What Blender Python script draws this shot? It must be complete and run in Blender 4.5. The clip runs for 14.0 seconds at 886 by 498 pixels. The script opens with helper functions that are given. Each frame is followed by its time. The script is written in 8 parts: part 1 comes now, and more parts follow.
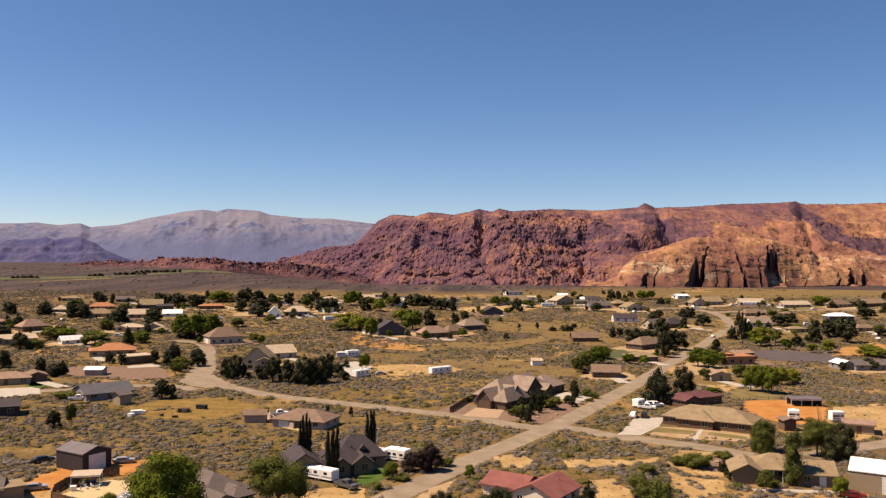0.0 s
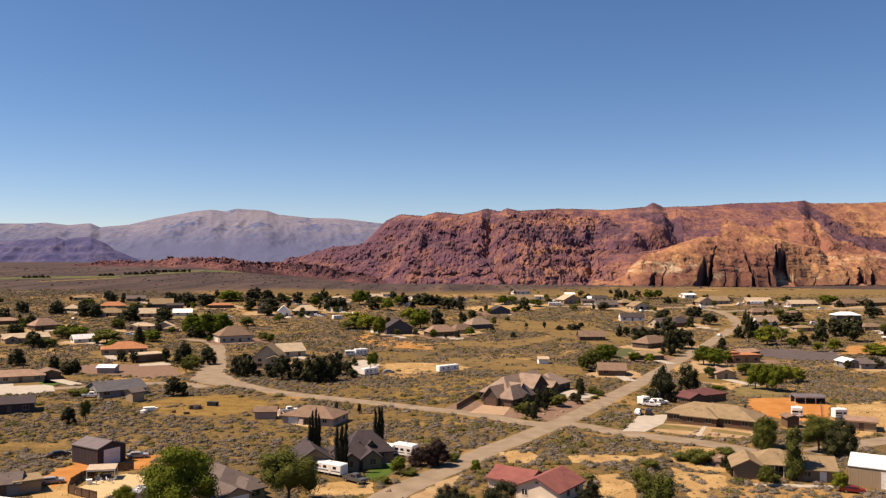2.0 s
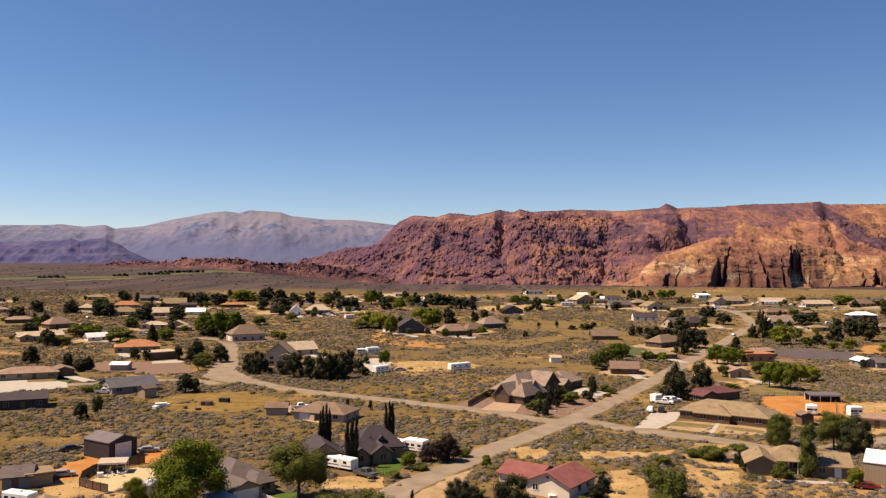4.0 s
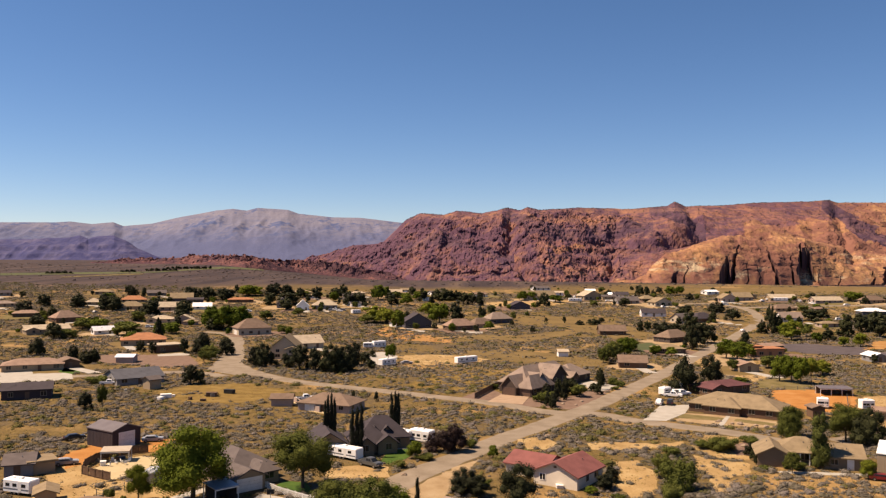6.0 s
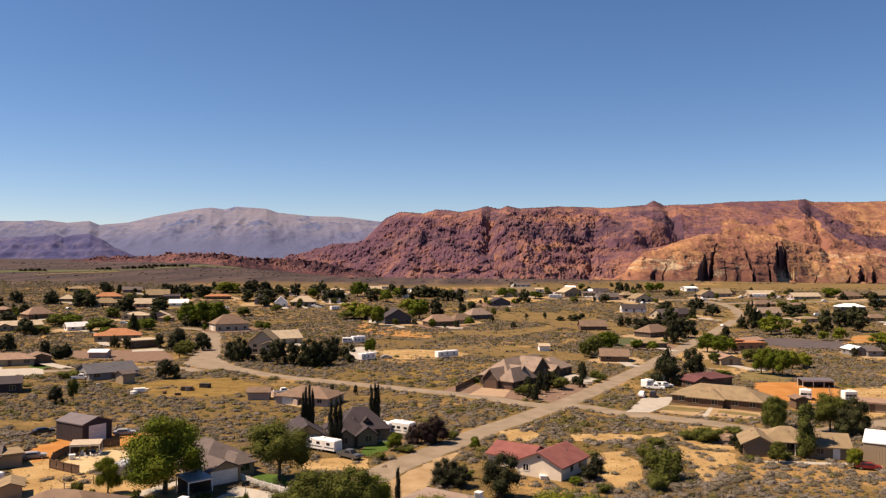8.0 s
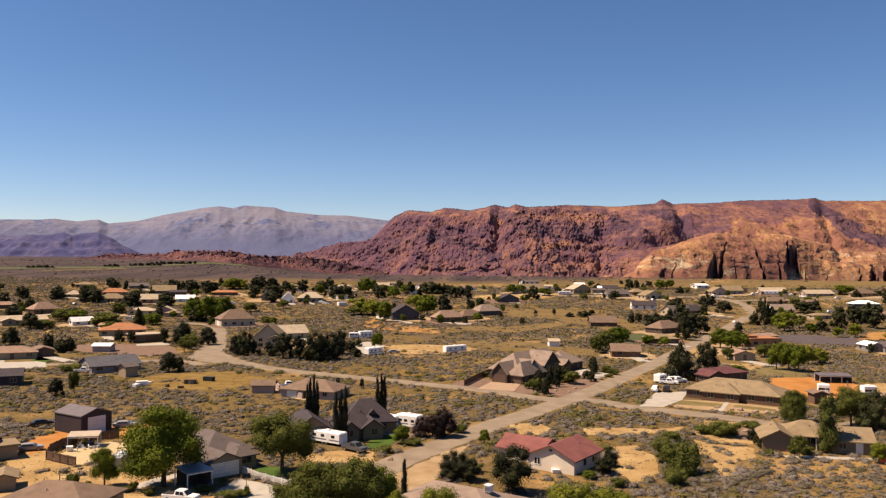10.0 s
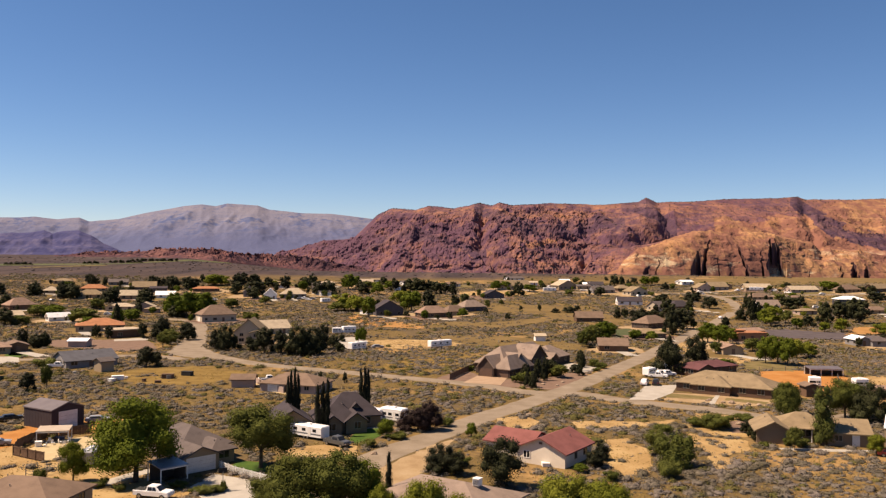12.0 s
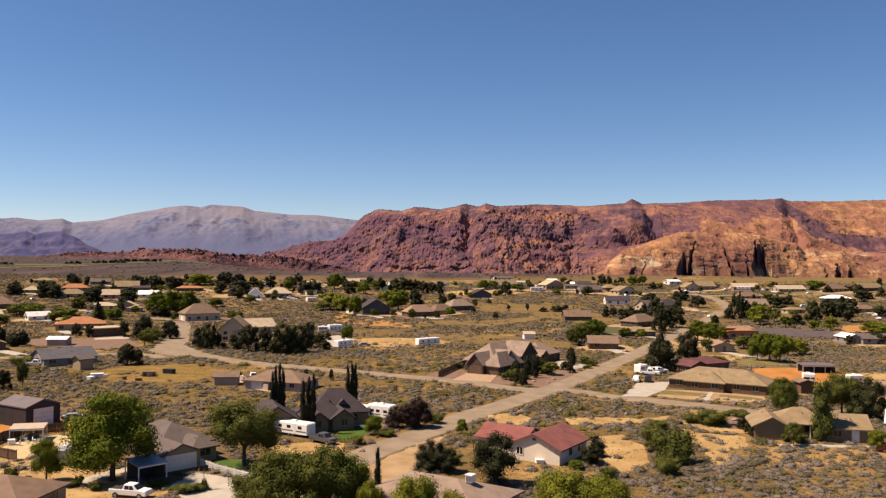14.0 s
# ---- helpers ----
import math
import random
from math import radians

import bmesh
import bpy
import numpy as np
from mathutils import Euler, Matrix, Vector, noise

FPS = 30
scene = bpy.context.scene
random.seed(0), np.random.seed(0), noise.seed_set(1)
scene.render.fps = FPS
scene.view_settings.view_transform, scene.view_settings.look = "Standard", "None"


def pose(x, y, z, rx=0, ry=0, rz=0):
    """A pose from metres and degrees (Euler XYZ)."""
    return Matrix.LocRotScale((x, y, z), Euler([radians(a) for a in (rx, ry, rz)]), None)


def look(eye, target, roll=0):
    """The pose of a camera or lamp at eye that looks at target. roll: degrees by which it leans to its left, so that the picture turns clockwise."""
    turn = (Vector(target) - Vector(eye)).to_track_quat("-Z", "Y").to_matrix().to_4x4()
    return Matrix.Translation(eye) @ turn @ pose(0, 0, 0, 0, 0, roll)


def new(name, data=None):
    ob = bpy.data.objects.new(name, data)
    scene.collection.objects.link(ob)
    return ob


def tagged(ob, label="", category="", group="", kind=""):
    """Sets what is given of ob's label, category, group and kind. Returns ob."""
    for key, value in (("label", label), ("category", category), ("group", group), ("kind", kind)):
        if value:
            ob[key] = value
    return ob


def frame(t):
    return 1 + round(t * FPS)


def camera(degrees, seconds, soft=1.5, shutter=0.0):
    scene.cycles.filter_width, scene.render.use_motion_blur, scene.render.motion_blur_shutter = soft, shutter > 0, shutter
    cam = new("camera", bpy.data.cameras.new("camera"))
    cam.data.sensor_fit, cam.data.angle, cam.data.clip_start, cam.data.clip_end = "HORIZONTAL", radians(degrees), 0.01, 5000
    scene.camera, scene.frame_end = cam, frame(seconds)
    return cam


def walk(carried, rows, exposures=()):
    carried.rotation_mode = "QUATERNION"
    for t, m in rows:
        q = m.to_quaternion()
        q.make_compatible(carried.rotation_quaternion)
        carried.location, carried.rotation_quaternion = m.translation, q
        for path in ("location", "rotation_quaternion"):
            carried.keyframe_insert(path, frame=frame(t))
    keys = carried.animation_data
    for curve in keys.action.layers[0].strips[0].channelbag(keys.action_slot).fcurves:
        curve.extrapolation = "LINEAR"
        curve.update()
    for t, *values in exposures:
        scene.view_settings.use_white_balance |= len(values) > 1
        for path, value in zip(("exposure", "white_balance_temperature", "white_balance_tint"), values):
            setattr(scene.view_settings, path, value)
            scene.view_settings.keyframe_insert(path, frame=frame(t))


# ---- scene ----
cam = camera(55.71, 14.0, 1.25)
# seconds, x, y, height, yaw, pitch, lean
PATH = [
    (0.0, 1.01, -18.88, 46.13, 0.971, 0.621, 0.319),
    (0.5, 1.15, -19.83, 46.16, 1.182, 0.797, 0.32),
    (1.0, 1.15, -20.9, 46.12, 1.332, 0.652, 0.368),
    (1.5, 1.33, -21.94, 46.11, 1.476, 0.623, 0.335),
    (2.0, 1.43, -22.46, 46.01, 1.522, 0.594, 0.273),
    (2.5, 1.65, -22.64, 45.88, 1.592, 0.635, 0.283),
    (3.0, 1.8, -22.58, 45.53, 1.615, 0.698, 0.276),
    (3.5, 1.84, -22.34, 45.01, 1.663, 0.714, 0.298),
    (3.7, 1.863, -22.13, 44.777, 1.923, 0.714, 0.298),
    (5.8, 2.1, -19.93, 42.33, 3.638, 0.65, 0.417),
    (6.0, 2.01, -19.57, 42.14, 2.907, 0.6, 0.416),
    (6.5, 1.97, -18.72, 41.5, 1.956, 0.575, 0.423),
    (7.0, 1.89, -17.89, 40.84, 1.866, 0.574, 0.411),
    (7.5, 1.74, -16.94, 40.03, 1.59, 0.599, 0.409),
    (8.0, 1.54, -15.62, 39.6, 1.507, 0.583, 0.415),
    (8.2, 1.516, -15.09, 39.359, 1.447, 0.583, 0.415),
    (10.3, 1.264, -9.52, 36.831, 2.09, 0.535, 0.504),
    (10.5, 1.24, -8.99, 36.59, 2.02, 0.535, 0.504),
    (11.0, 1.25, -7.66, 35.95, 1.834, 0.585, 0.534),
    (11.5, 0.98, -6.13, 35.35, 1.132, 0.58, 0.514),
    (12.0, 0.78, -4.78, 34.97, 0.958, 0.472, 0.52),
    (12.5, 0.54, -3.28, 34.54, 0.877, 0.539, 0.526),
    (13.0, 0.45, -1.91, 34.19, 0.669, 0.619, 0.535),
    (13.5, 0.23, -0.91, 33.65, 0.604, 0.568, 0.563),
    (14.0, -0.0, -0.0, 33.0, 0.0, 0.608, 0.534),
]
walk(cam, [(t, pose(x, y, z, 0, 0, yaw) @ pose(0, 0, 0, 90 + pitch) @ pose(0, 0, 0, 0, 0, lean)) for t, x, y, z, yaw, pitch, lean in PATH],
     exposures=[(0.0, 0.86, 7400, 24), (14.0, 0.86, 7400, 24)])

# slopes against distance: sideways, then upwards (or metres)
MESA_CREST = [(-0.2350, -0.0100), (-0.2115, -0.0008), (-0.1914, 0.0061), (-0.1612, 0.0172), (-0.1241, 0.0202), (-0.1075, 0.0366), (-0.0961, 0.0482), (-0.0787, 0.0571), (-0.049, 0.056), (-0.0335, 0.0609), (-0.0045, 0.0571), (0.0157, 0.0614), (0.0271, 0.0655), (0.0413, 0.0616), (0.0508, 0.0657), (0.0656, 0.0618), (0.0912, 0.0634), (0.1115, 0.0649), (0.1722, 0.0635), (0.216, 0.0673), (0.2247, 0.0721), (0.2376, 0.0668), (0.2801, 0.0679), (0.3138, 0.0709), (0.3812, 0.0729), (0.4035, 0.0751), (0.4136, 0.0718), (0.4689, 0.0717), (0.5283, 0.0742), (0.7522, 0.079)]
MESA_FOOT = [(-0.205, 1878), (-0.124, 1691), (-0.056, 1529), (0.045, 1501), (0.146, 1620), (0.281, 1726), (0.415, 1847), (0.529, 1963)]
MESA_DOME = [(0.178, 0), (0.192, 16), (0.213, 48), (0.247, 72), (0.28, 89), (0.348, 90), (0.378, 94), (0.395, 69), (0.415, 42), (0.436, 36), (0.449, 46), (0.476, 50), (0.496, 31), (0.529, 35), (0.6, 40)]
# clefts in the domes: place, half width, depth, lean
MESA_APRON = [(-0.235, 6), (-0.12, 30), (-0.05, 58), (0.03, 52), (0.06, 66), (0.12, 62), (0.165, 46), (0.19, 50), (0.25, 66), (0.29, 84), (0.37, 88), (0.43, 62), (0.48, 52), (0.74, 60)]
MESA_CLIFF = [(-0.235, 4), (-0.12, 22), (-0.05, 34), (0.03, 30), (0.06, 48), (0.12, 58), (0.19, 72), (0.237, 84), (0.262, 22), (0.29, 12), (0.385, 12), (0.404, 40), (0.43, 22), (0.74, 16)]
# ravines: course up the slope, half width, depth
RAVINES = [([(0.0, 0.056), (0.15, 0.044), (0.3, 0.026), (0.8, 0.031)], 0.011, 26), ([(0.0, 0.26), (0.3, 0.258), (0.9, 0.24)], 0.010, 18), ([(0.0, -0.06), (0.4, -0.045), (0.9, -0.03)], 0.010, 14), ([(0.0, 0.15), (0.3, 0.15), (0.9, 0.16)], 0.009, 14), ([(0.0, 0.44), (0.4, 0.425), (0.9, 0.412)], 0.010, 16)]
CLEFTS = [(0.203, 0.0035, 0.03, 0.004), (0.226, 0.0060, 0.055, 0.004), (0.238, 0.0012, 0.07, 0.004), (0.283, 0.0085, 0.075, 0.006), (0.288, 0.0030, 0.115, 0.012), (0.309, 0.0010, 0.06, 0.003), (0.325, 0.0012, 0.05, -0.004), (0.347, 0.0030, 0.085, -0.012), (0.366, 0.0020, 0.07, -0.003), (0.390, 0.0130, 0.10, -0.016), (0.378, 0.0030, 0.125, -0.006), (0.393, 0.0026, 0.125, -0.013), (0.420, 0.0010, 0.05, -0.003), (0.457, 0.0022, 0.07, -0.002), (0.474, 0.0075, 0.085, -0.003), (0.490, 0.0035, 0.075, -0.006)]
# dark mesa bands, dark rock with cliff shade put into colour: course, half width
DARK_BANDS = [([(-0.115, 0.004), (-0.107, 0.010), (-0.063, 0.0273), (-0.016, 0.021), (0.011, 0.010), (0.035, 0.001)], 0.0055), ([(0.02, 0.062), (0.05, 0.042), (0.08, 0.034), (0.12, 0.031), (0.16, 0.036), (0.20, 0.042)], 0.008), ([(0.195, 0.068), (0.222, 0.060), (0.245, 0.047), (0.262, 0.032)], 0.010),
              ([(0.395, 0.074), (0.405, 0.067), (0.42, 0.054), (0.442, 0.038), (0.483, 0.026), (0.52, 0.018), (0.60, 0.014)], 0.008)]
# pale hummocks low on the mesa: place, height, half width and half height
TAN_HUMMOCKS = [(0.095, 0.016, 0.026, 0.006), (0.03, 0.002, 0.016, 0.004)]
OUTCROP_FOOT = [(-0.50, 1420), (-0.36, 1370), (-0.292, 1330), (-0.22, 1500), (-0.151, 1560), (-0.085, 1560)]
OUTCROP_TOP = [(-0.50, 32), (-0.461, 37), (-0.421, 43), (-0.373, 48), (-0.326, 47), (-0.292, 45), (-0.225, 43), (-0.191, 38), (-0.151, 28), (-0.085, 10)]
FAR_CREST = [(-0.85, 0.042), (-0.7313, 0.0409), (-0.529, 0.0421), (-0.5088, 0.0436), (-0.4818, 0.0405), (-0.4548, 0.0428), (-0.4426, 0.0382), (-0.4076, 0.0412), (-0.3773, 0.0482), (-0.3538, 0.0525), (-0.3269, 0.0575), (-0.3067, 0.0597), (-0.2898, 0.0578), (-0.2763, 0.0613), (-0.2392, 0.059), (-0.2257, 0.0544), (-0.1852, 0.05), (-0.1514, 0.0497), (-0.1244, 0.0466), (-0.0974, 0.0434), (-0.0165, 0.0415)]
NEAR_RIDGE = [(-0.731, 0.0261), (-0.5288, 0.0266), (-0.4985, 0.0309), (-0.4869, 0.0256), (-0.4547, 0.0327), (-0.440, 0.0265), (-0.425, 0.015), (-0.405, 0.006), (-0.37, -0.004), (-0.2589, -0.008), (-0.15, -0.01)]

# the rise of the ground against distance, to the west and straight on
RISE_WEST = [(0, 0), (450, 0), (520, 1.6), (580, 4.4), (680, 10.6), (760, 14.6), (850, 17.8), (950, 19.5), (1050, 21.5), (1200, 24.5), (1350, 27), (1500, 28), (2600, 28), (2900, 5), (4900, -13)]
RISE_EAST = [(0, 0), (450, 0), (520, 1.6), (580, 4.4), (680, 10.6), (760, 14.6), (850, 17.8), (900, 17), (1000, 12), (1250, -6), (1450, -13), (4900, -13)]

# ---- world and sun: clear desert sky, high sun to the left ----
SUN_AZ, SUN_EL = -91.0, 56.0
world = bpy.data.worlds.new("sky")
scene.world = world
world.use_nodes = True
wn, wl = world.node_tree.nodes, world.node_tree.links
sky = wn.new("ShaderNodeTexSky")
sky.sky_type, sky.sun_disc = "NISHITA", False
sky.sun_elevation, sky.sun_rotation = radians(SUN_EL), radians(SUN_AZ)
sky.altitude, sky.air_density, sky.dust_density, sky.ozone_density = 2600, 1.0, 0.8, 4.5
deep = wn.new("ShaderNodeHueSaturation")
deep.inputs["Saturation"].default_value = 1.17
deep.inputs["Hue"].default_value = 0.497
wl.new(sky.outputs[0], deep.inputs["Color"])
wl.new(deep.outputs[0], wn["Background"].inputs[0])
wn["Background"].inputs[1].default_value = 0.0655
sun = new("sun", bpy.data.lights.new("sun", "SUN"))
sun.data.energy, sun.data.angle, sun.data.color = 5.0, radians(0.53), (1.0, 0.88, 0.66)
sun_way = Vector((math.sin(radians(SUN_AZ)) * math.cos(radians(SUN_EL)), math.cos(radians(SUN_AZ)) * math.cos(radians(SUN_EL)), math.sin(radians(SUN_EL))))
sun.matrix_world = look(sun_way * 300, (0, 0, 0))


# ---- materials ----
def mixed(name, c1, c2, c3=None, scale=1.0, fine=9.0, rough=0.85, bump=0.3, reach=0.05, metallic=0.0, spec=0.3, obj=False, lo=0.35, hi=0.65, fine_share=0.35):
    """A surface of two or three tones at two scales, with fine relief."""
    m = bpy.data.materials.new(name)
    m.use_nodes = True
    n, l = m.node_tree.nodes, m.node_tree.links
    b = n["Principled BSDF"]
    b.inputs["Roughness"].default_value, b.inputs["Metallic"].default_value = rough, metallic
    b.inputs["Specular IOR Level"].default_value = spec
    if obj:
        where = n.new("ShaderNodeTexCoord").outputs["Object"]
    else:
        where = n.new("ShaderNodeNewGeometry").outputs["Position"]
    a, f = n.new("ShaderNodeTexNoise"), n.new("ShaderNodeTexNoise")
    a.inputs["Scale"].default_value, f.inputs["Scale"].default_value = scale, scale * fine
    a.inputs["Detail"].default_value, f.inputs["Detail"].default_value = 4, 5
    l.new(where, a.inputs["Vector"]), l.new(where, f.inputs["Vector"])
    mx = n.new("ShaderNodeMix")
    mx.inputs[0].default_value = fine_share
    l.new(a.outputs["Fac"], mx.inputs[2]), l.new(f.outputs["Fac"], mx.inputs[3])
    r = n.new("ShaderNodeValToRGB")
    r.color_ramp.elements[0].position, r.color_ramp.elements[1].position = lo, hi
    r.color_ramp.elements[0].color, r.color_ramp.elements[1].color = (*c1, 1), (*(c3 or c2), 1)
    if c3:
        e = r.color_ramp.elements.new((lo + hi) / 2)
        e.color = (*c2, 1)
    l.new(mx.outputs[0], r.inputs[0])
    l.new(r.outputs[0], b.inputs["Base Color"])
    if bump:
        bp = n.new("ShaderNodeBump")
        bp.inputs["Strength"].default_value, bp.inputs["Distance"].default_value = bump, reach
        l.new(f.outputs["Fac"], bp.inputs["Height"]), l.new(bp.outputs[0], b.inputs["Normal"])
    return m


def scattered(name, tones, rough=0.8, obj_share=0.35, spec=0.2, thin=0.0):
    """Leaves and brush: each leaf or bush takes its own tone, each plant leans to one."""
    m = bpy.data.materials.new(name)
    m.use_nodes = True
    n, l = m.node_tree.nodes, m.node_tree.links
    b = n["Principled BSDF"]
    b.inputs["Roughness"].default_value, b.inputs["Specular IOR Level"].default_value = rough, spec
    g, o = n.new("ShaderNodeNewGeometry"), n.new("ShaderNodeObjectInfo")
    mx = n.new("ShaderNodeMix")
    mx.inputs[0].default_value = obj_share
    l.new(g.outputs["Random Per Island"], mx.inputs[2]), l.new(o.outputs["Random"], mx.inputs[3])
    r = n.new("ShaderNodeValToRGB")
    while len(r.color_ramp.elements) < len(tones):
        r.color_ramp.elements.new(0.5)
    for i, c in enumerate(tones):
        r.color_ramp.elements[i].position = i / (len(tones) - 1)
        r.color_ramp.elements[i].color = (*c, 1)
    l.new(mx.outputs[0], r.inputs[0]), l.new(r.outputs[0], b.inputs["Base Color"])
    if thin:
        tr, both = n.new("ShaderNodeBsdfTranslucent"), n.new("ShaderNodeMixShader")
        both.inputs[0].default_value = thin
        l.new(r.outputs[0], tr.inputs["Color"])
        l.new(b.outputs[0], both.inputs[1]), l.new(tr.outputs[0], both.inputs[2])
        l.new(both.outputs[0], n["Material Output"].inputs["Surface"])
    return m


def plain(name, c, rough=0.5, metallic=0.0, spec=0.5, vary=0.12):
    d = tuple(v * (1 - vary) for v in c)
    return mixed(name, d, c, scale=1.3, fine=12, rough=rough, metallic=metallic, spec=spec, bump=0.0)


def ground_material():
    """Dry valley floor: straw grass, orange sand, grey soil, and darker brush towards the hills."""
    m = bpy.data.materials.new("desert_ground")
    m.use_nodes = True
    n, l = m.node_tree.nodes, m.node_tree.links
    b = n["Principled BSDF"]
    b.inputs["Roughness"].default_value, b.inputs["Specular IOR Level"].default_value = 0.95, 0.1
    pos = n.new("ShaderNodeNewGeometry").outputs["Position"]

    def noise_at(scale, detail=4, rough=0.55, stretch=None):
        t = n.new("ShaderNodeTexNoise")
        t.inputs["Scale"].default_value, t.inputs["Detail"].default_value, t.inputs["Roughness"].default_value = scale, detail, rough
        if stretch:
            v = n.new("ShaderNodeVectorMath")
            v.operation = "MULTIPLY"
            v.inputs[1].default_value = stretch
            l.new(pos, v.inputs[0]), l.new(v.outputs[0], t.inputs["Vector"])
        else:
            l.new(pos, t.inputs["Vector"])
        return t.outputs["Fac"]

    def ramp(fac, stops):
        r = n.new("ShaderNodeValToRGB")
        while len(r.color_ramp.elements) < len(stops):
            r.color_ramp.elements.new(0.5)
        for e, (p, c) in zip(r.color_ramp.elements, stops):
            e.position, e.color = p, (*c, 1)
        l.new(fac, r.inputs[0])
        return r.outputs[0]

    def blend(fac, a, c):
        x = n.new("ShaderNodeMix")
        x.data_type = "RGBA"
        l.new(fac, x.inputs[0]), l.new(a, x.inputs[6]), l.new(c, x.inputs[7])
        return x.outputs[2]

    def between(value, lo, hi):
        x = n.new("ShaderNodeMapRange")
        x.inputs[1].default_value, x.inputs[2].default_value = lo, hi
        l.new(value, x.inputs[0])
        return x.outputs[0]

    small = ramp(noise_at(0.8, 8, 0.75), [(0.36, GROUND[0]), (0.5, GROUND[1]), (0.64, GROUND[2])])
    sand = ramp(noise_at(0.8, 5), [(0.3, GROUND[3]), (0.7, GROUND[4])])
    near = blend(between(noise_at(0.022, 5, 0.6), 0.52, 0.62), small, sand)
    brush = ramp(noise_at(0.6, 8, 0.75), [(0.3, GROUND[5]), (0.55, GROUND[6]), (0.75, GROUND[7])])
    near = blend(between(noise_at(0.035, 6, 0.7, (1, 0.7, 1)), 0.50, 0.58), near, brush)
    far = ramp(noise_at(0.035, 9, 0.75, (1, 0.10, 1)), [(0.40, GROUND[8]), (0.55, GROUND[9]), (0.75, GROUND[10])])
    sep = n.new("ShaderNodeSeparateXYZ")
    l.new(pos, sep.inputs[0])
    lean = n.new("ShaderNodeMath")
    lean.operation, lean.inputs[1].default_value = "MULTIPLY_ADD", -0.25
    l.new(sep.outputs[0], lean.inputs[0]), l.new(sep.outputs[1], lean.inputs[2])
    wob = n.new("ShaderNodeMath")
    wob.operation, wob.inputs[1].default_value = "MULTIPLY_ADD", 260
    l.new(noise_at(0.006, 4), wob.inputs[0]), l.new(lean.outputs[0], wob.inputs[2])
    col = blend(between(wob.outputs[0], 850, 930), near, far)
    l.new(col, b.inputs["Base Color"])
    bp = n.new("ShaderNodeBump")
    bp.inputs["Strength"].default_value, bp.inputs["Distance"].default_value = 0.5, 0.25
    l.new(noise_at(1.6, 6, 0.7), bp.inputs["Height"]), l.new(bp.outputs[0], b.inputs["Normal"])
    return m


GROUND = [(0.0744, 0.05022, 0.02158), (0.1209, 0.08184, 0.03069), (0.1786, 0.12, 0.04278),
          (0.232, 0.138, 0.0576), (0.288, 0.186, 0.0784),
          (0.0651, 0.04697, 0.03023), (0.1079, 0.07719, 0.04055), (0.1823, 0.1256, 0.05022),
          (0.0316, 0.0237, 0.025), (0.0596, 0.0426, 0.0395), (0.11, 0.076, 0.0547)]


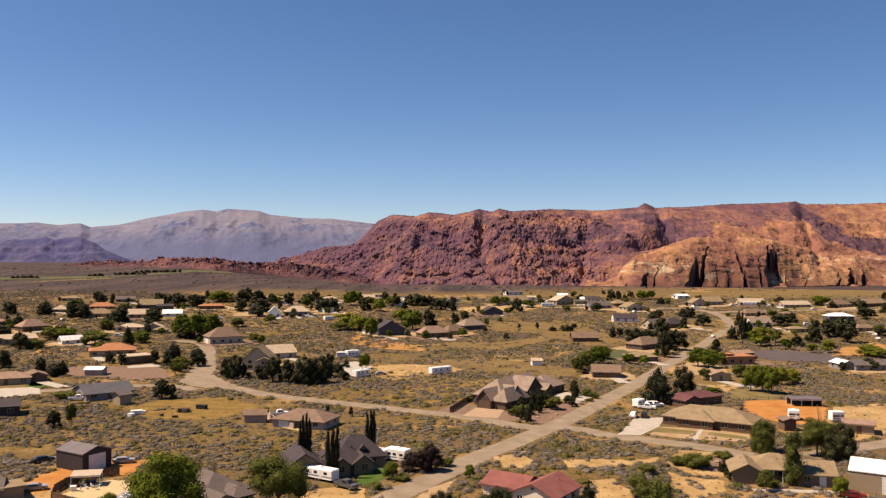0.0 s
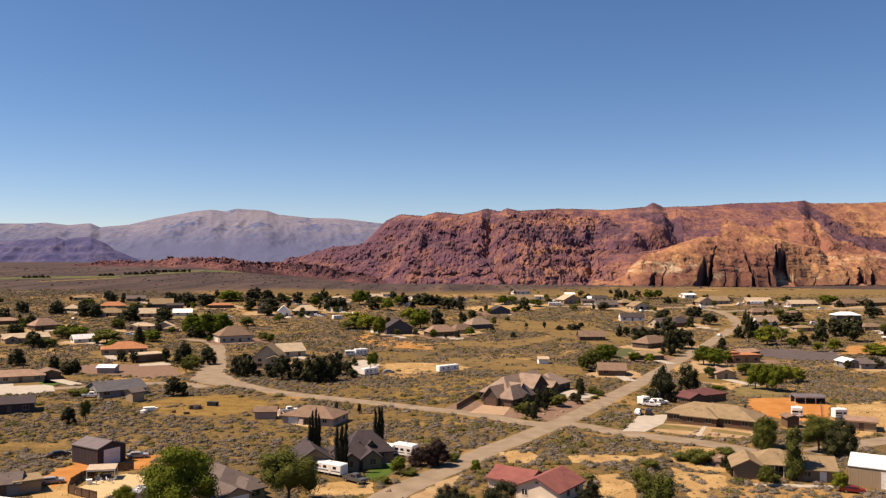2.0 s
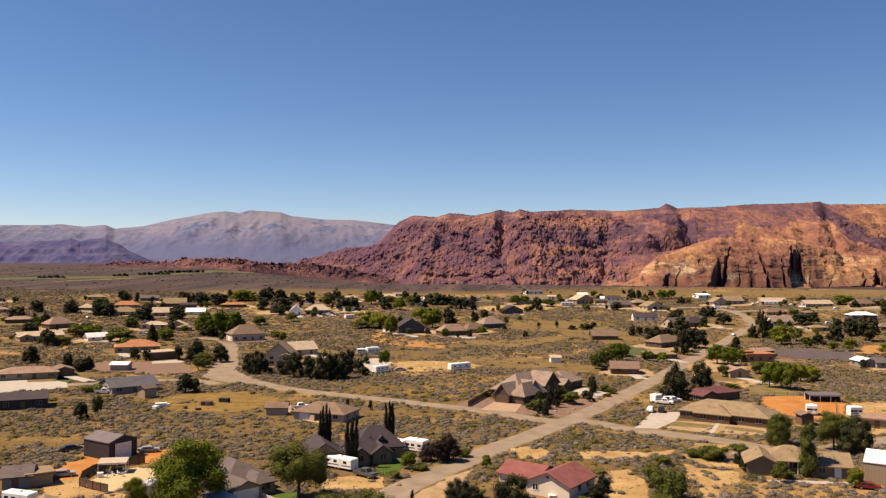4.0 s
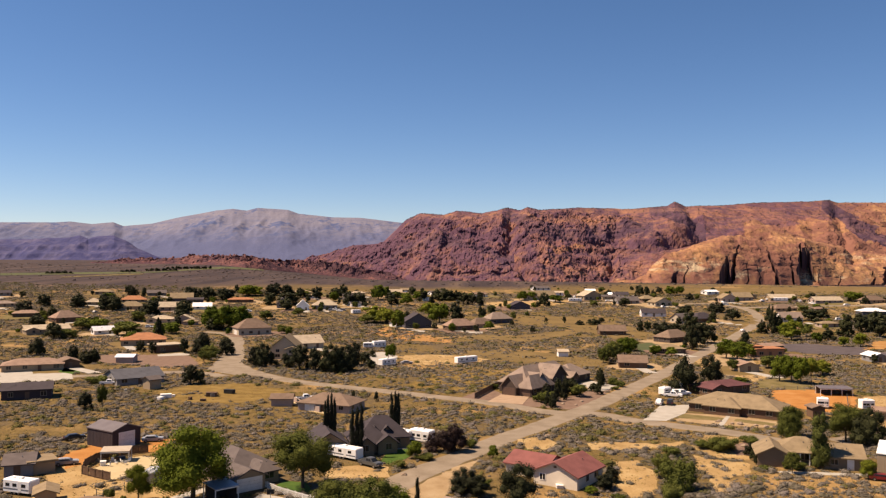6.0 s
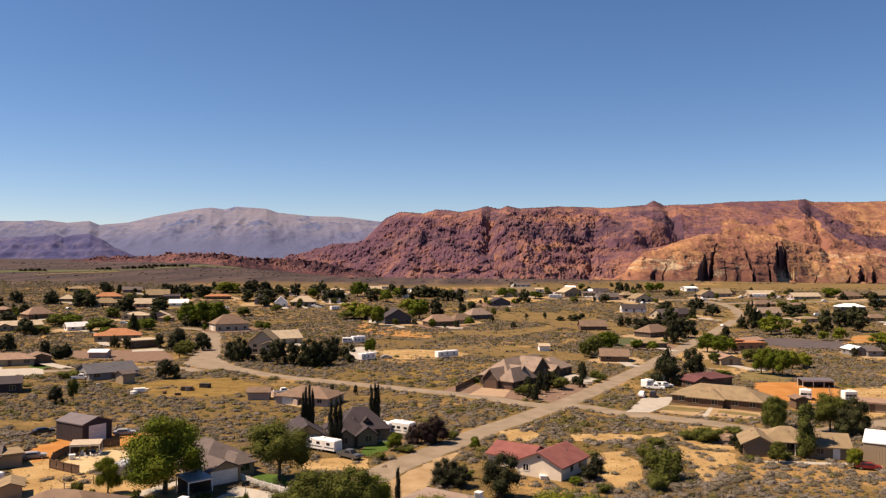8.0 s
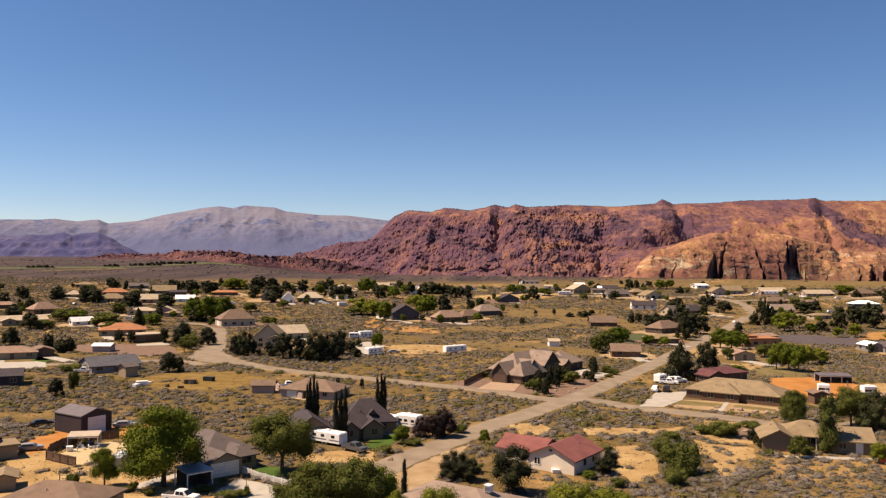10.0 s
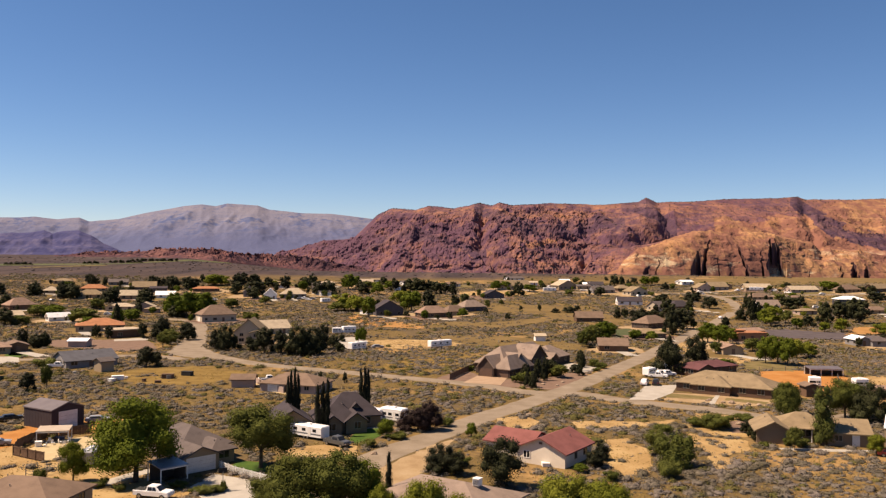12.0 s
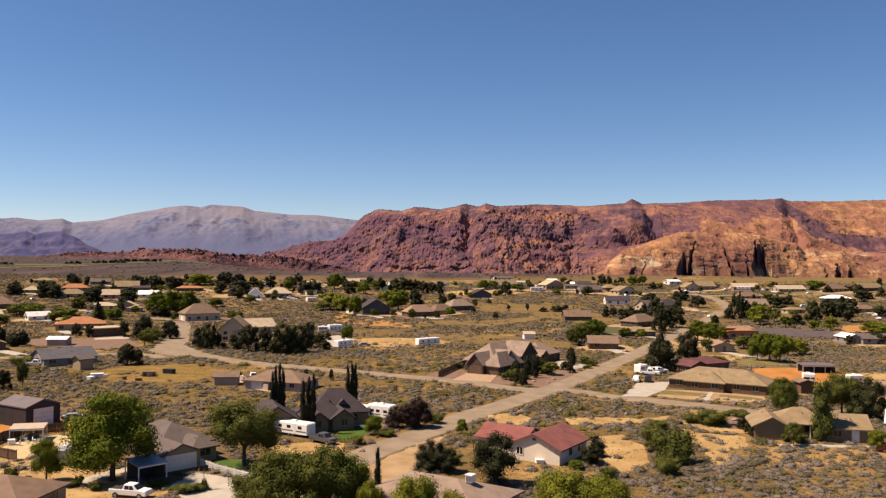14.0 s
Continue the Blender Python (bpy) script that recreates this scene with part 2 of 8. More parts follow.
def rock_material(name, light, mid, dark, scrub, lean=0.0, low=None, cracks=0.0, varnish_shade=None, grain=0.05, relief=3.0, share=(0.41, 0.54), pale=None):
    """Desert rock: warm sandstone varnished dark in patches and streaks, scrub on the flatter ledges; streaks also
    paint in steep-face shade.
    """
    m = bpy.data.materials.new(name)
    m.use_nodes = True
    n, l = m.node_tree.nodes, m.node_tree.links
    b = n["Principled BSDF"]
    b.inputs["Roughness"].default_value, b.inputs["Specular IOR Level"].default_value = 0.95, 0.1
    geo = n.new("ShaderNodeNewGeometry")
    pos = geo.outputs["Position"]

    def noise_at(scale, detail, stretch=(1, 1, 1)):
        v = n.new("ShaderNodeVectorMath")
        v.operation, v.inputs[1].default_value = "MULTIPLY", stretch
        l.new(pos, v.inputs[0])
        t = n.new("ShaderNodeTexNoise")
        t.inputs["Scale"].default_value, t.inputs["Detail"].default_value, t.inputs["Roughness"].default_value = scale, detail, 0.65
        l.new(v.outputs[0], t.inputs["Vector"])
        return t.outputs["Fac"]

    def mapped(value, a, c):
        x = n.new("ShaderNodeMapRange")
        x.inputs[1].default_value, x.inputs[2].default_value = a, c
        l.new(value, x.inputs[0])
        return x.outputs[0]

    def maths(op, a, c):
        x = n.new("ShaderNodeMath")
        x.operation = op
        for s, v in zip(x.inputs, (a, c)):
            if isinstance(v, (int, float)):
                s.default_value = v
            else:
                l.new(v, s)
        return x.outputs[0]

    def blend(fac, a, c):
        x = n.new("ShaderNodeMix")
        x.data_type = "RGBA"
        l.new(fac, x.inputs[0])
        for s, v in ((x.inputs[6], a), (x.inputs[7], c)):
            if isinstance(v, tuple):
                s.default_value = (*v, 1)
            else:
                l.new(v, s)
        return x.outputs[2]

    sep = n.new("ShaderNodeSeparateXYZ")
    l.new(pos, sep.inputs[0])
    strata = noise_at(0.012, 7, (0.25, 0.25, 4.0))
    base = blend(mapped(strata, 0.38, 0.62), mid, light)
    east = maths("SUBTRACT", maths("MULTIPLY", mapped(sep.outputs[0], 420, 1100), lean), maths("MULTIPLY", mapped(sep.outputs[0], 60, -260), lean))
    patch = maths("SUBTRACT", maths("ADD", maths("MULTIPLY", noise_at(0.006, 8), 0.55), maths("MULTIPLY", noise_at(0.035, 6, (1, 1, 0.5)), 0.45)), east)
    base = blend(mapped(patch, *share), base, dark)
    if pale:
        base = blend(maths("MULTIPLY", mapped(noise_at(0.013, 7, (0.6, 0.6, 2.6)), 0.57, 0.65), mapped(sep.outputs[2], 80, 45)), base, pale)
    # lower slopes turn to this tone: distance haze put into the colour
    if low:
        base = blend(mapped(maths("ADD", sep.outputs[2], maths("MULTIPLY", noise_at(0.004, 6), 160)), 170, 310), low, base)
    # crack lines in the dark tone, crevice shade and varnish in one colour
    if cracks:
        line = maths("ABSOLUTE", maths("SUBTRACT", noise_at(0.022, 5, (1.0, 0.6, 0.8)), 0.5), 0)
        base = blend(maths("MULTIPLY", mapped(line, 0.022, 0.004), cracks), base, dark)
    up = n.new("ShaderNodeSeparateXYZ")
    l.new(geo.outputs["Normal"], up.inputs[0])
    # varnish streaks that also put cleft-wall shade into the colour of steep faces
    if varnish_shade:
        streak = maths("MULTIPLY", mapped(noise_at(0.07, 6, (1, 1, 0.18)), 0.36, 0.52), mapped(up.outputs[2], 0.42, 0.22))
        base = blend(streak, base, varnish_shade)
    specks = maths("MULTIPLY", mapped(noise_at(0.16, 5), 0.54, 0.64), mapped(up.outputs[2], 0.55, 0.85))
    base = blend(maths("MULTIPLY", specks, 0.8), base, scrub)
    l.new(base, b.inputs["Base Color"])
    bp = n.new("ShaderNodeBump")
    bp.inputs["Strength"].default_value, bp.inputs["Distance"].default_value = 0.7, relief
    l.new(noise_at(grain, 9, (1, 1, 1.6)), bp.inputs["Height"]), l.new(bp.outputs[0], b.inputs["Normal"])
    return m


M_GROUND = ground_material()
# red rock whose tones lean purple to carry the haze of distance
M_MESA = rock_material("red_sandstone", (0.268, 0.13, 0.08), (0.186, 0.084, 0.074), (0.088, 0.045, 0.068), (0.0608, 0.044, 0.0416), 0.06, cracks=0.6, share=(0.42, 0.56))
# band rock: dark tone that also holds painted cliff and ravine shade
M_DARK_BAND = rock_material("dark_band_rock", (0.2, 0.104, 0.088), (0.12, 0.0624, 0.072), (0.068, 0.0376, 0.0592), (0.048, 0.0368, 0.04), cracks=0.6)
M_DOME = rock_material("tan_slickrock", (0.392, 0.226, 0.108), (0.306, 0.156, 0.078), (0.188, 0.086, 0.064), (0.138, 0.076, 0.058), cracks=0.55, share=(0.40, 0.53), varnish_shade=(0.092, 0.0496, 0.0528), pale=(0.448, 0.344, 0.224))
M_OUTCROP = rock_material("dark_red_rock", (0.24, 0.112, 0.092), (0.136, 0.06, 0.06), (0.064, 0.032, 0.0416), (0.04, 0.0304, 0.0288), cracks=0.8)
# blue distance haze and patches of slope shade are mixed into these colours
M_FAR = rock_material("hazed_far_slopes", (0.168, 0.161, 0.203), (0.126, 0.130, 0.190), (0.058, 0.08, 0.17), (0.092, 0.104, 0.168), low=(0.07, 0.083, 0.16), grain=0.010, relief=10.0, share=(0.50, 0.58))
# ridge rock tinted blue-violet, the haze of distance held in its colour
M_RIDGE = rock_material("haze_violet_ridge", (0.098, 0.09, 0.158), (0.066, 0.067, 0.144), (0.042, 0.045, 0.12), (0.056, 0.058, 0.112), grain=0.012, relief=6.0)
M_ROAD = mixed("worn_road", (0.1533, 0.1212, 0.08846), (0.1921, 0.1542, 0.1145), (0.227, 0.1853, 0.1416), scale=0.22, fine=14, rough=0.95, bump=0.2, spec=0.15)
M_VERGE = mixed("tan_verge", (0.219, 0.146, 0.079), (0.274, 0.194, 0.11), (0.316, 0.237, 0.146), scale=0.25, fine=14, rough=0.95, bump=0.3, spec=0.1)
M_CONCRETE = mixed("pale_concrete", (0.264, 0.244, 0.212), (0.344, 0.32, 0.284), scale=0.4, fine=10, rough=0.9, bump=0.1)
M_DIRT = mixed("orange_dirt", (0.224, 0.11, 0.0368), (0.284, 0.148, 0.0504), (0.328, 0.196, 0.08), scale=0.2, fine=14, rough=0.95, bump=0.3, spec=0.1)
M_CLAY = mixed("orange_clay", (0.256, 0.108, 0.0304), (0.32, 0.142, 0.0416), (0.352, 0.18, 0.0656), scale=0.2, fine=14, rough=0.95, bump=0.3, spec=0.1)
M_SAND = mixed("pale_sand", (0.225, 0.143, 0.0608), (0.292, 0.194, 0.088), (0.353, 0.252, 0.125), scale=0.16, fine=16, rough=0.95, bump=0.3, spec=0.1)
M_PAVE = mixed("pinkish_paving", (0.262, 0.182, 0.122), (0.316, 0.228, 0.16), scale=0.4, fine=12, rough=0.95, bump=0.15, spec=0.1)
M_GRAVEL = mixed("brown_gravel", (0.122, 0.079, 0.0608), (0.182, 0.122, 0.0912), scale=0.5, fine=14, rough=0.95, bump=0.4, spec=0.1)
M_LAWN = mixed("green_lawn", (0.0304, 0.0669, 0.0122), (0.0608, 0.103, 0.0182), scale=0.5, fine=14, rough=0.9, bump=0.4, spec=0.1)
M_YARD = mixed("dry_yard", (0.09077, 0.07347, 0.02827), (0.1358, 0.107, 0.0452), (0.1804, 0.1358, 0.06789), scale=0.3, fine=12, rough=0.95, bump=0.3, spec=0.1)
M_TURF = mixed("yellow_green_turf", (0.088, 0.104, 0.016), (0.144, 0.152, 0.024), scale=0.6, fine=12, rough=0.9, bump=0.3, spec=0.1)
M_ASH = mixed("grey_ploughed_soil", (0.06, 0.0496, 0.0528), (0.096, 0.08, 0.0832), scale=0.2, fine=14, rough=0.95, bump=0.4, spec=0.1)
M_COURT = mixed("cream_sand", (0.341, 0.267, 0.152), (0.414, 0.334, 0.206), scale=0.5, fine=12, rough=0.95, bump=0.1, spec=0.1)
M_STRAW = mixed("straw_field", (0.1079, 0.07291, 0.02976), (0.16, 0.1097, 0.04464), scale=0.08, fine=16, rough=0.95, bump=0.3, spec=0.1)
M_GOLD = mixed("golden_dry_grass", (0.108, 0.068, 0.022), (0.158, 0.102, 0.0305), (0.205, 0.138, 0.045), scale=0.25, fine=14, rough=0.95, bump=0.4, spec=0.1)
M_FIELD = mixed("irrigated_field", (0.0547, 0.0669, 0.0304), (0.0912, 0.0912, 0.0426), scale=0.02, fine=14, rough=0.95, bump=0.2, spec=0.1)
M_SAGE = mixed("grey_sagebrush", (0.07812, 0.06919, 0.04166), (0.1228, 0.106, 0.08482), (0.1637, 0.1395, 0.1265), scale=0.22, fine=9, rough=0.95, bump=0.3, reach=0.05, spec=0.05, lo=0.34, hi=0.64, fine_share=0.22)
M_RABBIT = mixed("olive_rabbitbrush", (0.0517, 0.0517, 0.0182), (0.0912, 0.0848, 0.0304), (0.14, 0.115, 0.0426), scale=0.3, fine=9, rough=0.95, bump=0.5, reach=0.08, spec=0.05)
M_PLAIN = scattered("dark_plain_brush", [(0.0395, 0.031, 0.0292), (0.0578, 0.0444, 0.0395), (0.079, 0.059, 0.0474)], obj_share=0.0)
M_TUFT = scattered("straw_tufts", [(0.1414, 0.093, 0.02548), (0.2148, 0.1469, 0.03674), (0.1693, 0.1274, 0.03106), (0.2604, 0.1869, 0.05654)], obj_share=0.0)
M_LEAF = {"b": scattered("green_leaves", [(0.046, 0.066, 0.0085), (0.063, 0.085, 0.0105), (0.082, 0.106, 0.0135), (0.102, 0.126, 0.017)], obj_share=0.8, spec=0.05, thin=0.16),
          "l": scattered("yellow_green_leaves", [(0.092, 0.11, 0.0138), (0.124, 0.138, 0.018), (0.156, 0.166, 0.024)], obj_share=0.8, spec=0.05, thin=0.16),
          "o": scattered("olive_leaves", [(0.058, 0.069, 0.0165), (0.079, 0.089, 0.0215), (0.10, 0.108, 0.028)], obj_share=0.8, spec=0.05, thin=0.16),
          "d": scattered("dark_evergreen", [(0.0064, 0.008, 0.0032), (0.0136, 0.016, 0.0052), (0.0256, 0.0288, 0.0088), (0.0368, 0.0408, 0.012)], obj_share=0.5),
          "c": scattered("cypress_green", [(0.0049, 0.0061, 0.0037), (0.0098, 0.0115, 0.0054), (0.017, 0.0194, 0.0085)])}
M_LEAF["m"] = scattered("plum_leaves", [(0.0134, 0.0079, 0.0073), (0.0243, 0.0134, 0.0122), (0.0365, 0.0206, 0.017)])
M_LEAF["p"], M_LEAF["s"] = scattered("dark_green_leaves", [(0.0243, 0.0304, 0.0061), (0.0456, 0.0547, 0.0098), (0.073, 0.0824, 0.0152)]), M_LEAF["o"]
M_BARK = mixed("grey_bark", (0.0547, 0.0395, 0.0274), (0.115, 0.0848, 0.0608), scale=2, fine=8, rough=0.95, bump=0.6)


def roof_material(name, c):
    d, e = tuple(v * 0.78 for v in c), tuple(min(1, v * 1.15) for v in c)
    return mixed(name, d, c, e, scale=0.6, fine=11, rough=0.9, bump=0.35, reach=0.05, spec=0.2)


def wall_material(name, c):
    return mixed(name, tuple(v * 0.86 for v in c), c, scale=0.5, fine=14, rough=0.9, bump=0.15, reach=0.02, spec=0.2)


ROOF = {k: roof_material(k + "_shingles", c) for k, c in {
    "tan": (0.199, 0.149, 0.092), "brown": (0.156, 0.107, 0.079), "grey": (0.096, 0.0792, 0.0768), "slate": (0.0456, 0.0377, 0.0438), "steel": (0.074, 0.075, 0.088),
    "maroon": (0.103, 0.0426, 0.0456), "red": (0.178, 0.066, 0.06), "orange": (0.304, 0.134, 0.0669), "pink": (0.23, 0.153, 0.115), "mauve": (0.208, 0.158, 0.13),
    "cream": (0.341, 0.28, 0.206)}.items()}
ROOF["white"] = mixed("white_metal_roof", (0.66, 0.67, 0.68), (0.80, 0.81, 0.82), scale=0.5, fine=10, rough=0.5, bump=0.05)
ROOF["metal"] = mixed("dull_metal_roof", (0.0976, 0.0824, 0.088), (0.128, 0.11, 0.115), scale=0.5, fine=10, rough=0.5, bump=0.05)
WALL = {k: wall_material(k + "_stucco", c) for k, c in {
    "tan": (0.304, 0.231, 0.158), "cream": (0.402, 0.341, 0.262), "white": (0.76, 0.74, 0.72), "orange": (0.336, 0.176, 0.096), "grey": (0.201, 0.194, 0.201),
    "slate": (0.073, 0.0699, 0.0848), "brown": (0.122, 0.073, 0.0486), "pink": (0.365, 0.28, 0.243), "dark": (0.079, 0.0608, 0.0547), "stone": (0.068, 0.048, 0.04), "plum": (0.0517, 0.0402, 0.045), "pale": (0.64, 0.57, 0.48), "taupe": (0.215, 0.155, 0.103)}.items()}
M_TRIM = plain("white_trim", (0.74, 0.72, 0.69), 0.6)
M_FRAME = plain("pale_window_frame", (0.243, 0.21, 0.17), 0.6)
M_GLASS = plain("dark_window_glass", (0.0152, 0.017, 0.0206), 0.15, spec=0.4)
M_DOOR = plain("brown_door", (0.0976, 0.0547, 0.0365), 0.6)
M_GARAGE = mixed("ribbed_garage_door", (0.56, 0.545, 0.53), (0.70, 0.68, 0.66), scale=1, rough=0.6, bump=0.05)
M_TYRE = plain("black_tyre", (0.0122, 0.0122, 0.0122), 0.85)
M_RIM = plain("bright_rim", (0.334, 0.334, 0.341), 0.35, metallic=0.8)
M_LAMP = plain("lamp_lens", (0.7, 0.68, 0.62), 0.15)
M_TAIL = plain("red_lamp_lens", (0.213, 0.0182, 0.0182), 0.2)
PAINT = {k: plain(k + "_car_paint", c, 0.3, vary=0.05) for k, c in {
    "white": (0.78, 0.78, 0.78), "silver": (0.274, 0.28, 0.292), "grey": (0.073, 0.076, 0.079), "black": (0.0182, 0.0182, 0.0213), "red": (0.182, 0.0182, 0.0182), "blue": (0.0304, 0.0486, 0.0976), "tan": (0.304, 0.255, 0.182)}.items()}
M_STRIPE = plain("grey_stripe", (0.134, 0.146, 0.17), 0.5)
M_WOOD = mixed("weathered_wood", (0.079, 0.0456, 0.0274), (0.14, 0.0848, 0.0547), scale=1.5, fine=9, rough=0.9, bump=0.4)
M_VINYL = plain("white_vinyl", (0.78, 0.77, 0.75), 0.5)
M_STEEL = plain("grey_steel", (0.182, 0.182, 0.189), 0.5, metallic=0.6)
M_GLASSY = mixed("pale_sheet_roof", (0.182, 0.219, 0.274), (0.255, 0.292, 0.341), scale=0.8, rough=0.35, bump=0.05)
M_CREAM_SHEET = mixed("cream_sheet", (0.304, 0.25, 0.194), (0.377, 0.316, 0.255), scale=0.8, rough=0.8, bump=0.05)
M_STONE = mixed("landscape_rock", (0.206, 0.146, 0.103), (0.316, 0.243, 0.182), scale=1.2, fine=8, rough=0.95, bump=0.6)


# ---- building blocks ----
class Shape:
    """Gathers faces for one mesh."""
    def __init__(self):
        self.v, self.f = [], []

    def poly(self, *pts):
        k = len(self.v)
        self.v += [tuple(p) for p in pts]
        self.f.append(tuple(range(k, k + len(pts))))
        return self

    def solid(self, pts, faces):
        k = len(self.v)
        self.v += [tuple(p) for p in pts]
        self.f += [tuple(k + i for i in fc) for fc in faces]
        return self

    def box(self, x0, x1, y0, y1, z0, z1):
        p = [(x, y, z) for z in (z0, z1) for y in (y0, y1) for x in (x0, x1)]
        return self.solid(p, [(0, 2, 3, 1), (4, 5, 7, 6), (0, 1, 5, 4), (2, 6, 7, 3), (0, 4, 6, 2), (1, 3, 7, 5)])

    def soft_box(self, x0, x1, y0, y1, z0, z1, b):
        """A box whose upright and upper edges are cut off at b."""
        ring = lambda i, z: [(x0 + b, y0 + i, z), (x1 - b, y0 + i, z), (x1 - i, y0 + b, z), (x1 - i, y1 - b, z), (x1 - b, y1 - i, z), (x0 + b, y1 - i, z), (x0 + i, y1 - b, z), (x0 + i, y0 + b, z)]
        p = ring(0, z0) + ring(0, z1 - b) + ring(b * 0.8, z1)
        f = [tuple(range(7, -1, -1)), tuple(range(16, 24))]
        for s in (0, 8):
            f += [(s + i, s + (i + 1) % 8, s + 8 + (i + 1) % 8, s + 8 + i) for i in range(8)]
        return self.solid(p, f)

    def tube(self, a, b, r0, r1, n=7):
        a, b = Vector(a), Vector(b)
        w = (b - a).normalized()
        s = w.orthogonal().normalized()
        q = w.cross(s)
        ring = lambda c, r: [tuple(c + r * (math.cos(6.2832 * i / n) * s + math.sin(6.2832 * i / n) * q)) for i in range(n)]
        return self.solid(ring(a, r0) + ring(b, r1), [(i, (i + 1) % n, n + (i + 1) % n, n + i) for i in range(n)] + [tuple(range(n - 1, -1, -1)), tuple(range(n, 2 * n))])

    def data(self, name, material):
        me = bpy.data.meshes.new(name)
        me.from_pydata(self.v, [], self.f)
        me.materials.append(material)
        return me


def part(name, shape, material, parent, label=""):
    """One mesh under a thing; shape: a Shape or mesh data that is shared."""
    me = shape.data(name, material) if isinstance(shape, Shape) else shape
    ob = new(name, me)
    ob.parent = parent
    return tagged(ob, label)


def thing(name, label, category, m, group="", kind=""):
    ob = new(name)
    ob.empty_display_size = 0.3
    ob.matrix_world = m
    return tagged(ob, label, category, group, kind)


def array_mesh(name, verts, faces, material, smooth=False):
    """Mesh data from arrays of vertices and of triangles or quads."""
    me = bpy.data.meshes.new(name)
    k = faces.shape[1]
    me.vertices.add(len(verts)), me.loops.add(faces.size), me.polygons.add(len(faces))
    me.vertices.foreach_set("co", np.ascontiguousarray(verts, np.float32).ravel())
    me.loops.foreach_set("vertex_index", np.ascontiguousarray(faces, np.int32).ravel())
    me.polygons.foreach_set("loop_start", np.arange(0, faces.size, k, dtype=np.int32))
    me.polygons.foreach_set("use_smooth", np.full(len(faces), smooth))
    me.update(calc_edges=True)
    me.materials.append(material)
    return me


def lattice(i, j, seed):
    h = (i * 374761393 + j * 668265263 + seed * 1442695041) & 0xFFFFFFFF
    h = ((h ^ (h >> 13)) * 1274126177) & 0xFFFFFFFF
    return ((h ^ (h >> 16)) & 0xFFFF) / 65535.0


def vnoise(x, y, seed=0):
    i, j = np.floor(x).astype(np.int64), np.floor(y).astype(np.int64)
    a, b = x - i, y - j
    a, b = a * a * (3 - 2 * a), b * b * (3 - 2 * b)
    return (lattice(i, j, seed) * (1 - a) + lattice(i + 1, j, seed) * a) * (1 - b) + (lattice(i, j + 1, seed) * (1 - a) + lattice(i + 1, j + 1, seed) * a) * b


def fbm(x, y, seed=0, octaves=5, ridged=False):
    total, amp, norm = 0.0, 1.0, 0.0
    for o in range(octaves):
        v = vnoise(x * 2 ** o + 17.3 * o, y * 2 ** o - 9.1 * o, seed + o)
        if ridged:
            v = 1 - np.abs(2 * v - 1)
        total, norm, amp = total + amp * v, norm + amp, amp * 0.5
    return total / norm


def sheet(name, X, Y, Z, material, smooth=False):
    r, c = X.shape
    k = np.arange(r * c).reshape(r, c)
    q = np.stack([k[:-1, :-1], k[:-1, 1:], k[1:, 1:], k[1:, :-1]], -1).reshape(-1, 4)
    return array_mesh(name, np.stack([X, Y, Z], -1).reshape(-1, 3), q, material, smooth)


# ---- ground, roads and lots ----
def ground_z(x, y):
    """Height of the valley floor: level under the town, rising to a low crest, beyond it a dip before the mesa or, to the west, a plateau."""
    r = np.hypot(x, y)
    w = np.clip((x / np.maximum(y, 1.0) + 0.32) / 0.26, 0, 1)
    z = np.interp(r, *zip(*RISE_WEST)) * (1 - w) + np.interp(r, *zip(*RISE_EAST)) * w
    return z if np.ndim(z) else round(float(z), 3)


def build_ground():
    rad = np.unique(np.r_[0, np.geomspace(15, 420, 14), [k for k, _ in RISE_WEST + RISE_EAST], np.linspace(450, 1500, 36), 1900, 2200, 2600, 2900, 3600])
    ang = np.linspace(0, 2 * np.pi, 361)
    R, A = np.meshgrid(rad, ang, indexing="ij")
    X, Y = R * np.sin(-A), R * np.cos(A)
    ob = new("ground", sheet("ground", X, Y, ground_z(X, Y), M_GROUND))
    tagged(ob, "dry desert valley floor of straw grass and orange sand", "ground", kind="structure")


def smooth_line(pts, step=3.0):
    p = [Vector((x, y, 0)) for x, y in pts]
    p = [2 * p[0] - p[1]] + p + [2 * p[-1] - p[-2]]
    out = []
    for a, b, c, d in zip(p, p[1:], p[2:], p[3:]):
        n = max(2, int((c - b).length / step))
        for i in range(n):
            t = i / n
            out.append(0.5 * (2 * b + (c - a) * t + (2 * a - 5 * b + 4 * c - d) * t * t + (3 * b - a - 3 * c + d) * t ** 3))
    return out + [p[-2]]


KEEP_OFF = []      # (points, half width) of roads
THIN = set()       # lots on which some brush grows
LOTS = []          # outlines of bare lots, yards and houses


def road(name, pts, width, label, material=None, z=0.05):
    line = smooth_line(pts)
    s = Shape()
    rng = random.Random(len(pts))
    L = []
    for i, p in enumerate(line):
        w = (line[min(i + 1, len(line) - 1)] - line[max(i - 1, 0)]).normalized()
        n = Vector((-w.y, w.x, 0))
        a, b = width / 2 + rng.uniform(-0.25, 0.25), width / 2 + rng.uniform(-0.25, 0.25)
        L.append([p + n * (a + 0.5), p + n * a, p - n * b, p - n * (b + 0.5)])
    for r0, r1 in zip(L, L[1:]):
        for k, (za, zb) in enumerate(((0.0, z), (z, z), (z, 0.0))):
            s.poly(*[(p.x, p.y, h + ground_z(p.x, p.y)) for p, h in ((r0[k], za), (r1[k], za), (r1[k + 1], zb), (r0[k + 1], zb))])
    ob = new(name, s.data(name, material or M_ROAD))
    KEEP_OFF.append((np.array([(p.x, p.y) for p in line]), width / 2 + 0.6))
    return tagged(ob, label, "road", kind="structure")


